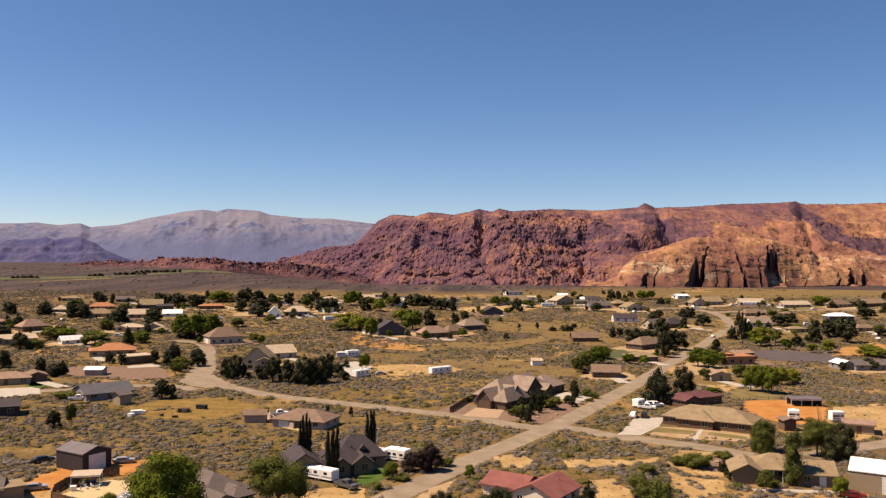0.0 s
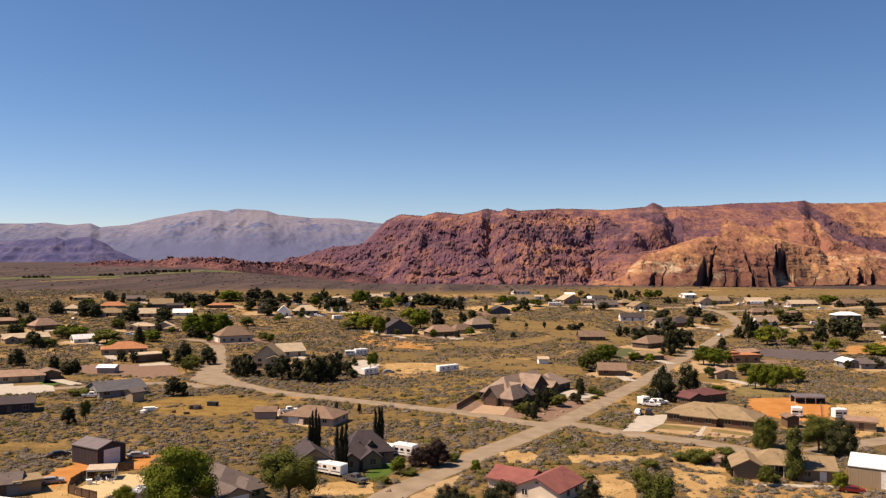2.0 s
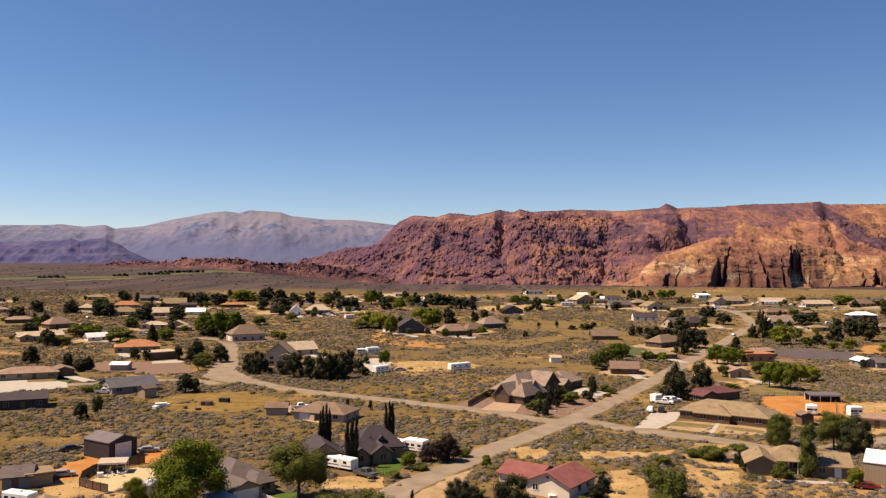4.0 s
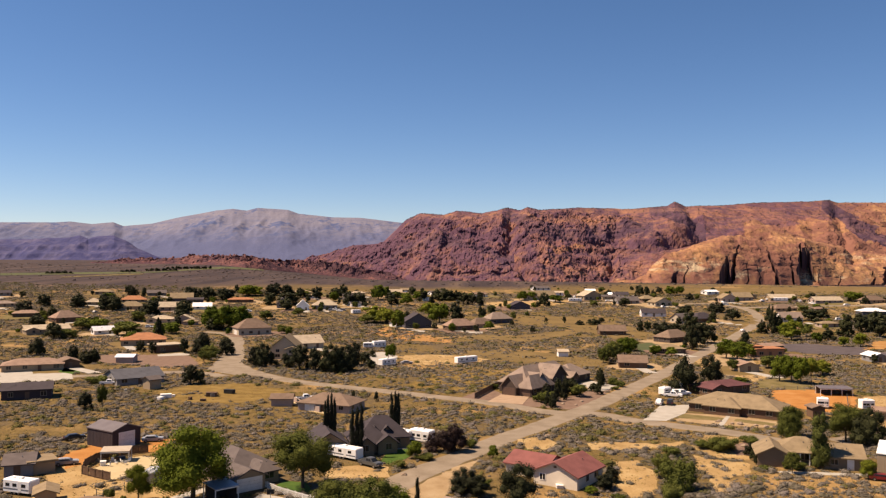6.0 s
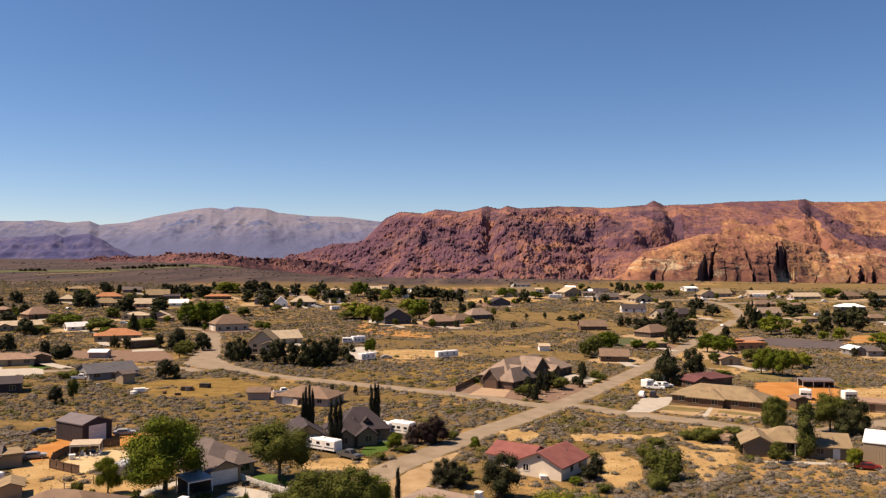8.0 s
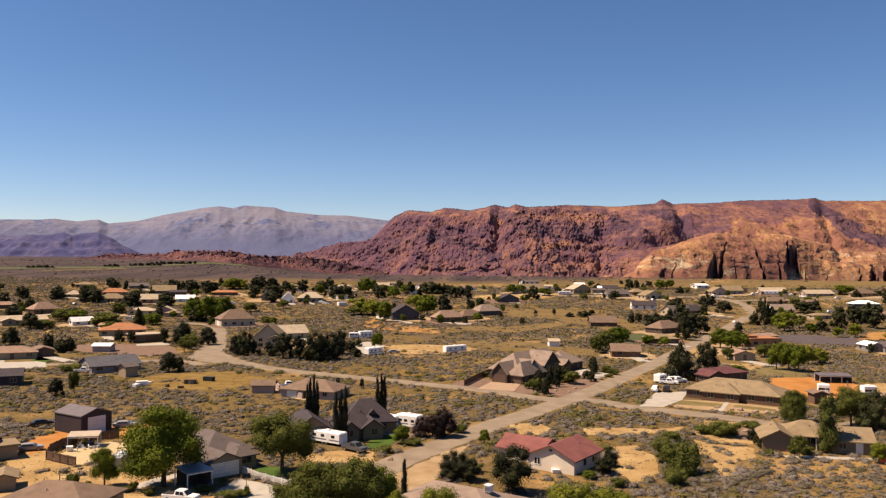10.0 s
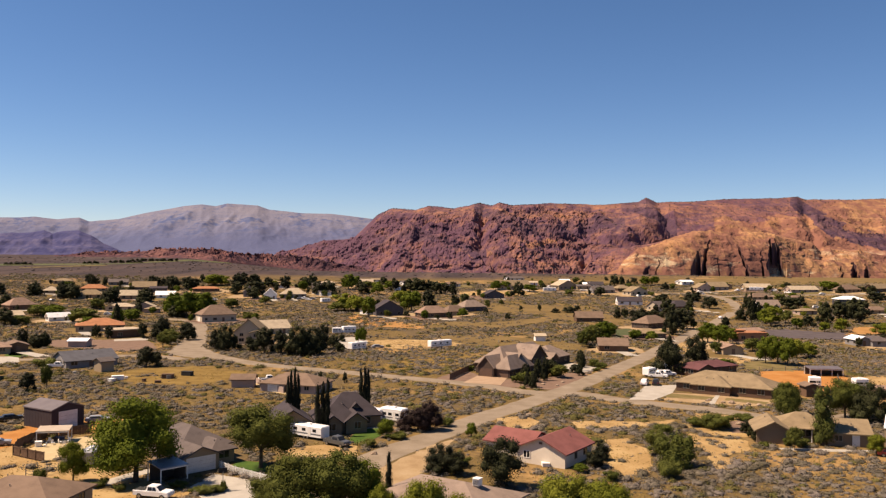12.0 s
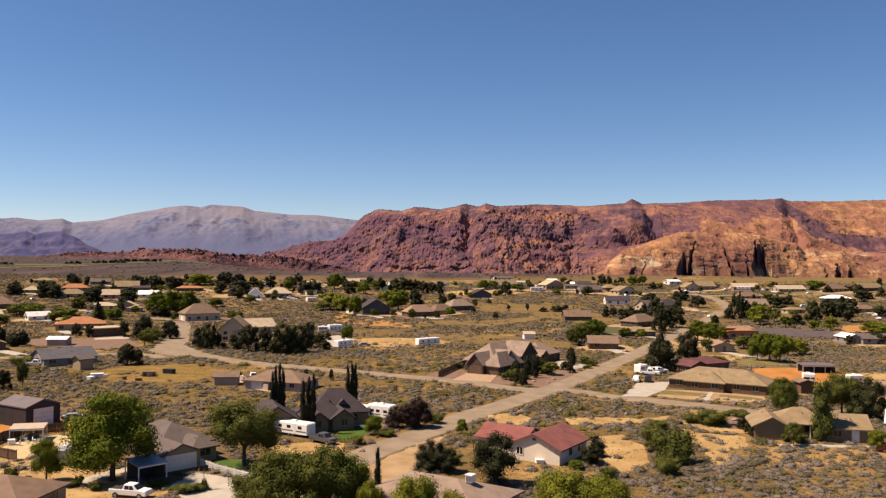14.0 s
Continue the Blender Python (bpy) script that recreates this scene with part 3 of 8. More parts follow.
def draped_lot(name, pts, material, label, z, keep_off):
    """A far patch of ground laid over the rise in small squares."""
    o = np.array(pts)
    (x0, y0), (x1, y1) = o.min(0), o.max(0)
    step = max(4.0, (x1 - x0) / 160, (y1 - y0) / 120)
    gx, gy = np.meshgrid(np.arange(x0, x1 + step, step), np.arange(y0, y1 + step, step))
    cx, cy = gx[:-1, :-1] + step / 2, gy[:-1, :-1] + step / 2
    cx, cy = cx + step * (fbm(cx / 9, cy / 9, 301, 2) - 0.5) * 2, cy + step * (fbm(cx / 9, cy / 9, 305, 2) - 0.5) * 2
    inside = np.zeros(cx.shape, bool)
    for (ax, ay), (bx, by) in zip(o, np.roll(o, -1, 0)):
        if ay != by:
            inside ^= ((ay > cy) != (by > cy)) & (cx < (bx - ax) * (cy - ay) / (by - ay) + ax)
    k = np.arange(gx.size).reshape(gx.shape)
    q = np.stack([k[:-1, :-1], k[:-1, 1:], k[1:, 1:], k[1:, :-1]], -1)[inside]
    used, q = np.unique(q, return_inverse=True)
    v = np.stack([gx.ravel(), gy.ravel(), ground_z(gx.ravel(), gy.ravel()) + 0.04 + z], -1)[used]
    if keep_off:
        LOTS.append(o)
        if material in (M_SAND, M_STRAW, M_GOLD):
            THIN.add(id(LOTS[-1]))
    return tagged(new(name, array_mesh(name, v, q.reshape(-1, 4), material)), label, "ground", kind="structure")


def lot(name, pts, material, label, z=0.03, rough_edge=0.5, keep_off=True):
    """A patch of ground with an uneven edge, a little above the valley floor."""
    if max(math.hypot(*p) for p in pts) > 430:
        return draped_lot(name, pts, material, label, z, keep_off)
    rng = random.Random(int(abs(pts[0][0] * 13 + pts[0][1] * 7)))
    edge = []
    for (x0, y0), (x1, y1) in zip(pts, pts[1:] + pts[:1]):
        n = max(1, int(math.hypot(x1 - x0, y1 - y0) / (2.0 if rough_edge else 1000)))
        for i in range(n):
            k = rough_edge if i else rough_edge * 0.4
            edge.append((x0 + (x1 - x0) * i / n + rng.uniform(-k, k), y0 + (y1 - y0) * i / n + rng.uniform(-k, k)))
    bm = bmesh.new()
    top = [bm.verts.new((x, y, z)) for x, y in edge]
    low = [bm.verts.new((x, y, -0.02)) for x, y in edge]
    bm.faces.new(top)
    for i in range(len(edge)):
        j = (i + 1) % len(edge)
        bm.faces.new((low[i], low[j], top[j], top[i]))
    bmesh.ops.recalc_face_normals(bm, faces=bm.faces)
    bmesh.ops.triangulate(bm, faces=[f for f in bm.faces if len(f.verts) > 4])
    me = bpy.data.meshes.new(name)
    bm.to_mesh(me), bm.free()
    me.materials.append(material)
    if keep_off:
        LOTS.append(np.array(pts))
        if material in (M_SAND, M_STRAW, M_GOLD):
            THIN.add(id(LOTS[-1]))
    return tagged(new(name, me), label, "ground", kind="structure")


# ---- mesa, outcrop and far mountains ----
def profile(knots):
    k = np.array(knots)
    return lambda u: np.interp(u, k[:, 0], k[:, 1])


def crag(x, y, seed):
    """Blocky noise: flat-topped lumps with steep sides."""
    i, j = np.floor(x).astype(np.int64), np.floor(y).astype(np.int64)
    a, b = np.clip((x - i - 0.5) * 3.5 + 0.5, 0, 1), np.clip((y - j - 0.5) * 3.5 + 0.5, 0, 1)
    return (lattice(i, j, seed) * (1 - a) + lattice(i + 1, j, seed) * a) * (1 - b) + (lattice(i, j + 1, seed) * (1 - a) + lattice(i + 1, j + 1, seed) * a) * b


def boulders(X, Y, size, seed):
    wx, wy = fbm(X / size / 2, Y / size / 2, seed + 3, 2), fbm(X / size / 2, Y / size / 2, seed + 5, 2)
    return crag(X / size + wx * 2, Y / size + wy * 2, seed) - 0.5


def mesa_foot(U):
    return profile(MESA_FOOT)(U) + 60 * (fbm(U * 14, U * 0 + 2.2, 5, 4) - 0.5)


def build_mesa():
    """A broken apron of hummocks and boulders, a band of jointed cliffs, and rubbly terraces up to the rim."""
    u = np.linspace(-0.235, 0.74, 1150)
    v = np.r_[np.linspace(0, 0.16, 60), np.linspace(0.165, 1.0, 190), np.linspace(1.03, 1.6, 12)]
    V, U = np.meshgrid(v, u, indexing="ij")
    foot = mesa_foot(U)
    depth = 850.0
    Y = foot + V * depth
    X = U * Y
    crest = 33 + profile(MESA_CREST)(U) * (foot + depth)
    apron, cliff = profile(MESA_APRON)(U), profile(MESA_CLIFF)(U) * 0.62
    rest = np.maximum(crest - apron - cliff, 4)
    spur = fbm(X / 210, Y / 300, 11, 4, True) - 0.6
    bumps = fbm(X / 85, Y / 70, 25, 5, True) - 0.6
    knolls = fbm(X / 120, Y / 95, 35, 3) - 0.5
    slick = np.clip((U - 0.165) / 0.02, 0, 1)
    W = V + (0.15 * spur + 0.10 * knolls) * np.clip(V / 0.2, 0, 1) * np.clip((1.0 - V) / 0.3, 0, 1)
    low = np.clip(W / 0.40, 0, 1) ** 0.85 * (1 - slick) + slick * np.clip((V - 0.06) / 0.12, 0, 1)
    t = np.clip((W - 0.40) / 0.11, 0, 1)
    r = np.clip((W - 0.45) / 0.55, 0, 1)
    r = 0.72 * r + 0.28 * (np.floor(r * 5) + np.clip((r * 5 % 1) * 2.0 - 0.6, 0, 1)) / 5
    env = np.clip(V / 0.05, 0, 1) * np.clip((1.02 - V) / 0.25, 0.03, 1)
    Z = apron * low + cliff * t * t * (3 - 2 * t) + rest * np.where(V < 1, r, 1 - 0.12 * (V - 1))
    Z += env * (30 * bumps * (1 - 0.55 * slick) + 40 * knolls * (1 - 0.4 * slick) + 20 * spur * (1 - 0.5 * slick))
    Z += env * (4.5 * boulders(X, Y, 13, 31) * (1 - 0.7 * slick) + 5 * (fbm(X / 15, Y / 13, 45, 3, True) - 0.6) * (1 - 0.6 * slick))
    for line, wide, deep in RAVINES:
        off = np.abs(U - profile(line)(V) - 0.008 * (fbm(V * 14, U * 20, 53, 4) - 0.5)) / wide
        Z -= env * deep * np.clip(1 - off, 0, 1)
    Z = np.maximum(Z - 15 * np.clip(1 - V / 0.10, 0, 1), -15.0)
    Z[0, :] = -16.0
    face = np.clip(V / 0.03, 0, 1) * np.clip((1.02 - V) / 0.2, 0.1, 1) * (1 - 0.6 * slick)
    Y = Y + face * (13 * (fbm(X / 38, Z / 22, 101, 4, True) - 0.6) + 7 * boulders(X, Z, 9, 105) + 4.5 * boulders(X, Z, 4, 107))
    me = sheet("mesa", X, Y, Z, M_MESA)
    me.materials.append(M_DOME), me.materials.append(M_DARK_BAND)
    slope = (Z - 33) / Y
    ragged = fbm(X / 45, Z / 30, 121, 5) - 0.5
    broad = fbm(X / 120, Z / 70, 125, 4) - 0.5
    tan = (U + 0.10 * broad + 0.05 * ragged > 0.262) & (slope + 0.035 * broad + 0.02 * ragged < profile([(0.2, 0.02), (0.3, 0.035), (0.37, 0.052), (0.40, 0.045), (0.43, 0.062), (0.47, 0.072), (0.74, 0.08)])(U))
    index = tan.astype(np.int32)
    for cu, cs, wu, ws in TAN_HUMMOCKS:
        index[((U - cu) / wu) ** 2 + ((slope - cs) / ws) ** 2 < 1 + 5 * ragged] = 1
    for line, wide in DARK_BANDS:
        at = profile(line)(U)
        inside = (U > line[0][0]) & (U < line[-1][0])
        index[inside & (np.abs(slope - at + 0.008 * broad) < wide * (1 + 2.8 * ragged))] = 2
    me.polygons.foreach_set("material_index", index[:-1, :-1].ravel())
    ob = new("mesa", me)
    tagged(ob, "long red sandstone mesa with dark cliffs above a broken apron", "mesa", kind="structure")


def build_domes():
    """Rounded slickrock domes at the foot of the mesa, cut by deep dark clefts."""
    u = np.linspace(0.155, 0.62, 1000)
    v = np.linspace(0, 0.27, 130)
    V, U = np.meshgrid(v, u, indexing="ij")
    Y = mesa_foot(U) - 14 + V * 850
    X = U * Y
    top = profile(MESA_DOME)(U) * (0.92 + 0.16 * fbm(X / 60, Y / 60, 41, 4))
    cut = np.zeros_like(U)
    wander = 0.010 * (fbm(V * 30, U * 24, 51, 4) - 0.5) + 0.004 * (fbm(V * 120, U * 60, 57, 3) - 0.5)
    for uc, w, d, lean in CLEFTS:
        off = np.abs(U - uc - lean * V / 0.1 + wander)
        cut = np.maximum(cut, d * (off < w * np.clip(1.25 - 1.0 * V / d, 0.12, 1.2) * (0.55 + 0.9 * fbm(V * 70, U * 90, 59, 3))))
    start = 0.03 * fbm(X / 90, Y / 90, 63, 4)
    rise = np.clip((V - start) / 0.155, 0, 1) * np.clip((V - cut) / 0.004, 0, 1)
    sheets = fbm(X / 200, Y / 24, 71, 3, True) - 0.6
    Z = top * (1 - (1 - rise) ** 1.65) - np.clip(V - 0.19, 0, 1) * 300
    Z += np.clip(rise * 3, 0, 1) * (13 * (fbm(X / 70, Y / 60, 73, 4, True) - 0.6) + 8 * sheets + 4 * (fbm(X / 20, Y / 18, 79, 4, True) - 0.6) + 2.0 * boulders(X, Y, 9, 77))
    Z = np.where(rise <= 0, -15.0, Z - 15 * np.clip(1 - V / 0.09, 0, 1))
    Z[0, :] = -16.0
    Y = Y + np.clip(rise * 4, 0, 1) * 5 * (fbm(X / 30, Z / 12, 83, 4, True) - 0.6)
    ob = new("sandstone_domes", sheet("sandstone_domes", X, Y, Z, M_DOME))
    tagged(ob, "rounded tan sandstone domes cut by deep dark clefts", "rock dome", kind="structure")


def build_outcrop():
    u = np.linspace(-0.50, -0.085, 760)
    v = np.linspace(0, 1, 70)
    V, U = np.meshgrid(v, u, indexing="ij")
    foot = profile(OUTCROP_FOOT)(U)
    Y = foot + V * 200
    X = U * Y
    a = fbm(X / 70, Y / 60, 71, 5, True)
    bell = np.sin(np.pi * np.clip(V, 0, 1)) ** 0.8
    ends = np.clip((U + 0.50) / 0.06, 0, 1) * np.clip((-0.085 - U) / 0.03, 0, 1)
    base = ground_z(X, Y) - 1.5
    Z = base + bell * ends * ((profile(OUTCROP_TOP)(U) - base) * (0.20 + 0.62 * a) * np.clip(0.3 + 1.6 * fbm(X / 55, Y / 90, 83, 3), 0.4, 1.15) + 7 * boulders(X, Y, 9, 81) + 5 * boulders(X, Y, 5, 85))
    Z = np.maximum(Z, base)
    Y = Y + bell * 14 * boulders(X, Z, 8, 87)
    ob = new("rock_outcrop", sheet("rock_outcrop", X, Y, Z, M_OUTCROP))
    tagged(ob, "low broken band of dark red boulders on the plain", "outcrop", kind="structure")


def build_far_mountains():
    u = np.linspace(-0.85, 0.10, 620)
    v = np.r_[np.linspace(0, 1, 120), np.linspace(1.04, 1.3, 6)]
    V, U = np.meshgrid(v, u, indexing="ij")
    Y = 3050 + V * 1300
    X = U * Y
    crest = 33 + profile(FAR_CREST)(U) * 4350
    spur = fbm(X / 340 + 0.5 * fbm(X / 500, Y / 400, 89, 3), Y / 1500, 91, 4, True) - 0.6
    g = fbm(X / 100 + Y / 420, Y / 260, 95, 5, True) - 0.6
    env = np.clip((V - 0.42) / 0.30, 0, 1) * np.clip((1.01 - V) / 0.16, 0.02, 1)
    foothill = np.clip(V / 0.1, 0, 1) * np.clip((0.5 - V) / 0.2, 0, 1)
    shape = np.where(V < 1, 0.40 * V + 0.60 * V ** 2.6, 1 - (V - 1) * 1.5)
    Z = crest * shape + env * (70 * spur + 26 * g) + foothill * (14 * g + 16 * (fbm(X / 400, Y / 160, 99, 4, True) - 0.6))
    Z[0, :] = -4
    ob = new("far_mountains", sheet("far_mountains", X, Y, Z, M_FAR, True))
    tagged(ob, "mountain range far beyond the plain, coloured with blue-grey haze", "mountain", kind="structure")


def build_west_ridge():
    u = np.linspace(-0.85, -0.2, 420)
    v = np.linspace(0, 1, 90)
    V, U = np.meshgrid(v, u, indexing="ij")
    Y = 2760 + V * 520
    X = U * Y
    top = np.clip(28 + profile(NEAR_RIDGE)(U) * 2900, 0, 400)
    g = fbm(X / 190, Y / 300, 191, 5, True) - 0.6
    h = np.clip(np.sin(np.pi * np.clip(V + 0.12 * g, 0, 1)), 0, 1)
    h = np.clip(h + 0.15 * (fbm(X / 260, Y / 200, 197, 3) - 0.5), 0, 1)
    step = 0.72 * h + 0.28 * (np.floor(h * 4) + np.clip((h * 4 % 1) * 3 - 1.2, 0, 1)) / 4
    fade = np.clip((-0.33 - U) / 0.07, 0, 1)
    Z = top * step * fade * (1 + 0.16 * g) - 3
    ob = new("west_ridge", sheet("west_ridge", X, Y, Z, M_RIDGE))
    tagged(ob, "low stepped-cliff ridge before the far mountains, tinted with violet haze", "ridge", kind="structure")


def build_mesa_scrub():
    """Dark junipers dotted along the mesa's rim and slopes."""
    rng = np.random.default_rng(55)
    n = 2600
    u = rng.uniform(-0.10, 0.60, n)
    v = np.where(rng.random(n) < 0.55, rng.normal(1.0, 0.015, n), rng.uniform(0.55, 1.0, n))
    spots = []
    mesh = bpy.data.objects["mesa"].data
    co = np.empty(len(mesh.vertices) * 3, np.float32)
    mesh.vertices.foreach_get("co", co)
    co = co.reshape(-1, 1150, 3)
    vs = np.r_[np.linspace(0, 0.16, 60), np.linspace(0.165, 1.0, 190), np.linspace(1.03, 1.6, 12)]
    row = np.clip(np.searchsorted(vs, v), 0, len(vs) - 1)
    col = np.clip(((u + 0.235) / 0.975 * 1149).astype(int), 0, 1149)
    p = co[row, col]
    s = rng.uniform(0.7, 2.0, n)
    cv, cf = ICO1
    q = cv[None] * (0.7 + 0.5 * rng.random((n, 12, 1))) * s[:, None, None] + p[:, None]
    ob = new("mesa_scrub", array_mesh("mesa_scrub", q.reshape(-1, 3), (cf[None] + (np.arange(n) * 12)[:, None, None]).reshape(-1, 3), M_LEAF["d"]))
    tagged(ob, "dark junipers dotted along the rim of the mesa", "scrub", kind="stuff")


# ---- plants ----
def ico(level):
    bm = bmesh.new()
    bmesh.ops.create_icosphere(bm, subdivisions=level, radius=1)
    v = np.array([x.co[:] for x in bm.verts])
    f = np.array([[x.index for x in fc.verts] for fc in bm.faces])
    bm.free()
    return v, f


ICO1, ICO2 = ico(1), ico(2)


def leaf_cloud(rng, lobes, count, size, fine=False):
    """Diamond leaf clumps spread over lobes (x, y, z, radius, height radius), over a dark lumpy heart."""
    lobes = np.array(lobes, float)
    vs, fs, k = [], [], 0
    for x, y, z, r, h in lobes:
        ball = ICO2 if fine else ICO1
        v = ball[0] * ((0.54 if fine else 0.60) + 0.18 * rng.random((len(ball[0]), 1)))
        vs.append(v * (r, r, h) + (x, y, z))
        q = ball[1]
        fs.append(np.c_[q, q[:, 2]] + k)
        k += len(v)
    share = lobes[:, 3] * (lobes[:, 3] + lobes[:, 4])
    pick = rng.choice(len(lobes), count, p=share / share.sum())
    d = rng.normal(size=(count, 3))
    d /= np.linalg.norm(d, axis=1)[:, None]
    lump = (0.40 if fine else 0.50) + (0.85 if fine else 0.72) * rng.random((count, 1)) ** (0.7 if fine else 0.85)
    c = lobes[pick, :3] + d * lobes[pick][:, [3, 3, 4]] * lump
    n = d + 0.17 * rng.normal(size=(count, 3))
    n /= np.linalg.norm(n, axis=1)[:, None]
    a = np.cross(n, rng.normal(size=(count, 3)))
    a /= np.linalg.norm(a, axis=1)[:, None]
    b = np.cross(n, a)
    s = size * (0.6 + 0.8 * rng.random((count, 1)))
    p = np.stack([c - a * s, c - b * s * 0.7 + n * s * 0.25, c + a * s, c + b * s * 0.7 - n * s * 0.1], 1)
    vs.append(p.reshape(-1, 3))
    fs.append(np.arange(count * 4).reshape(-1, 4) + k)
    return np.concatenate(vs), np.concatenate(fs)


def tree_data(kind, variant, fine):
    """Crown and trunk of one tree, one unit high and one unit wide."""
    rng = np.random.default_rng(100 * variant + ord(kind[0]))
    trunk = Shape()
    if kind in "blo":
        lobes = [(0, 0, 0.57, 0.32, 0.33)]
        for i in range(18):
            a = i * 2.4 + rng.uniform(-0.3, 0.3)
            d, z = rng.uniform(0.22, 0.38), rng.uniform(0.27, 0.76)
            r = rng.uniform(0.12, 0.19)
            lobes.append((d * math.cos(a), d * math.sin(a), z, r, r * rng.uniform(0.7, 0.95)))
        for i in range(4):
            lobes.append((rng.uniform(-0.2, 0.2), rng.uniform(-0.2, 0.2), rng.uniform(0.78, 0.88), rng.uniform(0.10, 0.15), rng.uniform(0.09, 0.12)))
        cloud = leaf_cloud(rng, lobes, (1300, 4200, 18000)[fine], (0.042, 0.024, 0.0125)[fine], fine == 2)
        trunk.tube((0, 0, -0.02), (0.01, 0, 0.30), 0.032, 0.022)
        for i in range(5):
            a = i * 1.257 + rng.uniform(-0.3, 0.3)
            trunk.tube((0.01, 0, 0.26), (0.24 * math.cos(a), 0.24 * math.sin(a), rng.uniform(0.5, 0.7)), 0.018, 0.006, 5)
    elif kind in "dm":
        lobes = [(0, 0, 0.42, 0.24 if variant < 2 else 0.30, 0.40)]
        for i in range(18):
            a, z = i * 2.4, rng.uniform(0.14, 0.82)
            taper = 0.85 if variant < 2 else 0.5
            d = 0.36 * (1 - taper * z) + 0.02
            r = rng.uniform(0.11, 0.18) * (1.1 - 0.8 * taper * z)
            lobes.append((d * math.cos(a), d * math.sin(a), z, r, r * 1.1))
        lobes.append((0.02, 0, 0.86, 0.07 if variant < 2 else 0.13, 0.13))
        cloud = leaf_cloud(rng, lobes, (1100, 3600, 10000)[fine], (0.042, 0.024, 0.014)[fine], fine == 2)
        trunk.tube((0, 0, -0.02), (0, 0, 0.45), 0.04, 0.02)
    elif kind == "s":
        lobes = [(0, 0, 0.34, 0.30, 0.34)]
        for i in range(12):
            a, z = i * 2.4, rng.uniform(0.12, 0.60)
            d, r = rng.uniform(0.15, 0.36), rng.uniform(0.12, 0.19)
            lobes.append((d * math.cos(a), d * math.sin(a), z, r, r * 1.3))
        cloud = leaf_cloud(rng, lobes, (500, 1200, 5000)[fine], (0.055, 0.036, 0.020)[fine], fine == 2)
        trunk.tube((0, 0, -0.02), (0, 0, 0.4), 0.03, 0.015)
    elif kind in "cp":
        lobes = [(rng.uniform(-0.09, 0.09), rng.uniform(-0.09, 0.09), z, 0.46 * (1 - abs(z - 0.38) ** 1.4 * 1.35) * rng.uniform(0.75, 1.0), 0.13) for z in np.linspace(0.08, 0.90, 16)]
        if kind == "p":
            lobes = [(rng.uniform(-0.2, 0.2), rng.uniform(-0.2, 0.2), z, 0.33 * (1 - abs(z - 0.4) ** 1.5 * 1.2) * rng.uniform(0.8, 1.1), 0.12) for z in np.linspace(0.10, 0.90, 22)]
        cloud = leaf_cloud(rng, lobes, 1600 if kind == "c" else 3600, 0.022 if kind == "c" else 0.02)
        trunk.tube((0, 0, -0.02), (0, 0, 0.5), 0.10, 0.05)
    return (*cloud, trunk)


TREE_MESH = {}
TREE_WORDS = {"b": ("broadleaf tree with a full green crown", "tree"), "l": ("young tree with a yellow-green crown", "shade_tree"), "o": ("open tree with a grey-olive crown", "shade_tree"),
              "d": ("dense dark evergreen with foliage to the ground", "evergreen"), "c": ("slender dark cypress in a tight column", "cypress"),
              "p": ("upright green tree in a narrow column", "tree"), "s": ("low olive-grey desert shrub", "shrub"), "m": ("spreading plum tree with dark purple-brown leaves", "tree")}


def tree(x, y, height, width, kind, label=""):
    if kind == "o" and height < 4:
        kind = "s"
    variant = (int(abs(x) * 7 + abs(y) * 3)) % (4 if kind != "c" else 2)
    fine = 2 if y < 185 else 1 if y < 400 else 0
    if (kind, variant, fine) not in TREE_MESH:
        v, f, t = tree_data(kind, variant, fine)
        TREE_MESH[kind, variant, fine] = (array_mesh("crown", v, f, M_LEAF[kind]), t.data("trunk", M_BARK))
    crown, trunk = TREE_MESH[kind, variant, fine]
    turn = pose(x, y, ground_z(x, y), 0, 0, (x * 37 + y * 91) % 360)
    size = "tall " if height > 9 else "low " if height < 3.5 else ""
    ob = thing({"c": "cypress", "d": "evergreen", "s": "shrub"}.get(kind, "tree"), label or size + TREE_WORDS[kind][0], TREE_WORDS[kind][1].replace("shade_tree", "tree"), turn @ Matrix.Diagonal((width, width, height, 1)), "trees in the town")
    part("crown", crown, None, ob)
    part("trunk", trunk, None, ob, "grey-brown bark")
    return ob


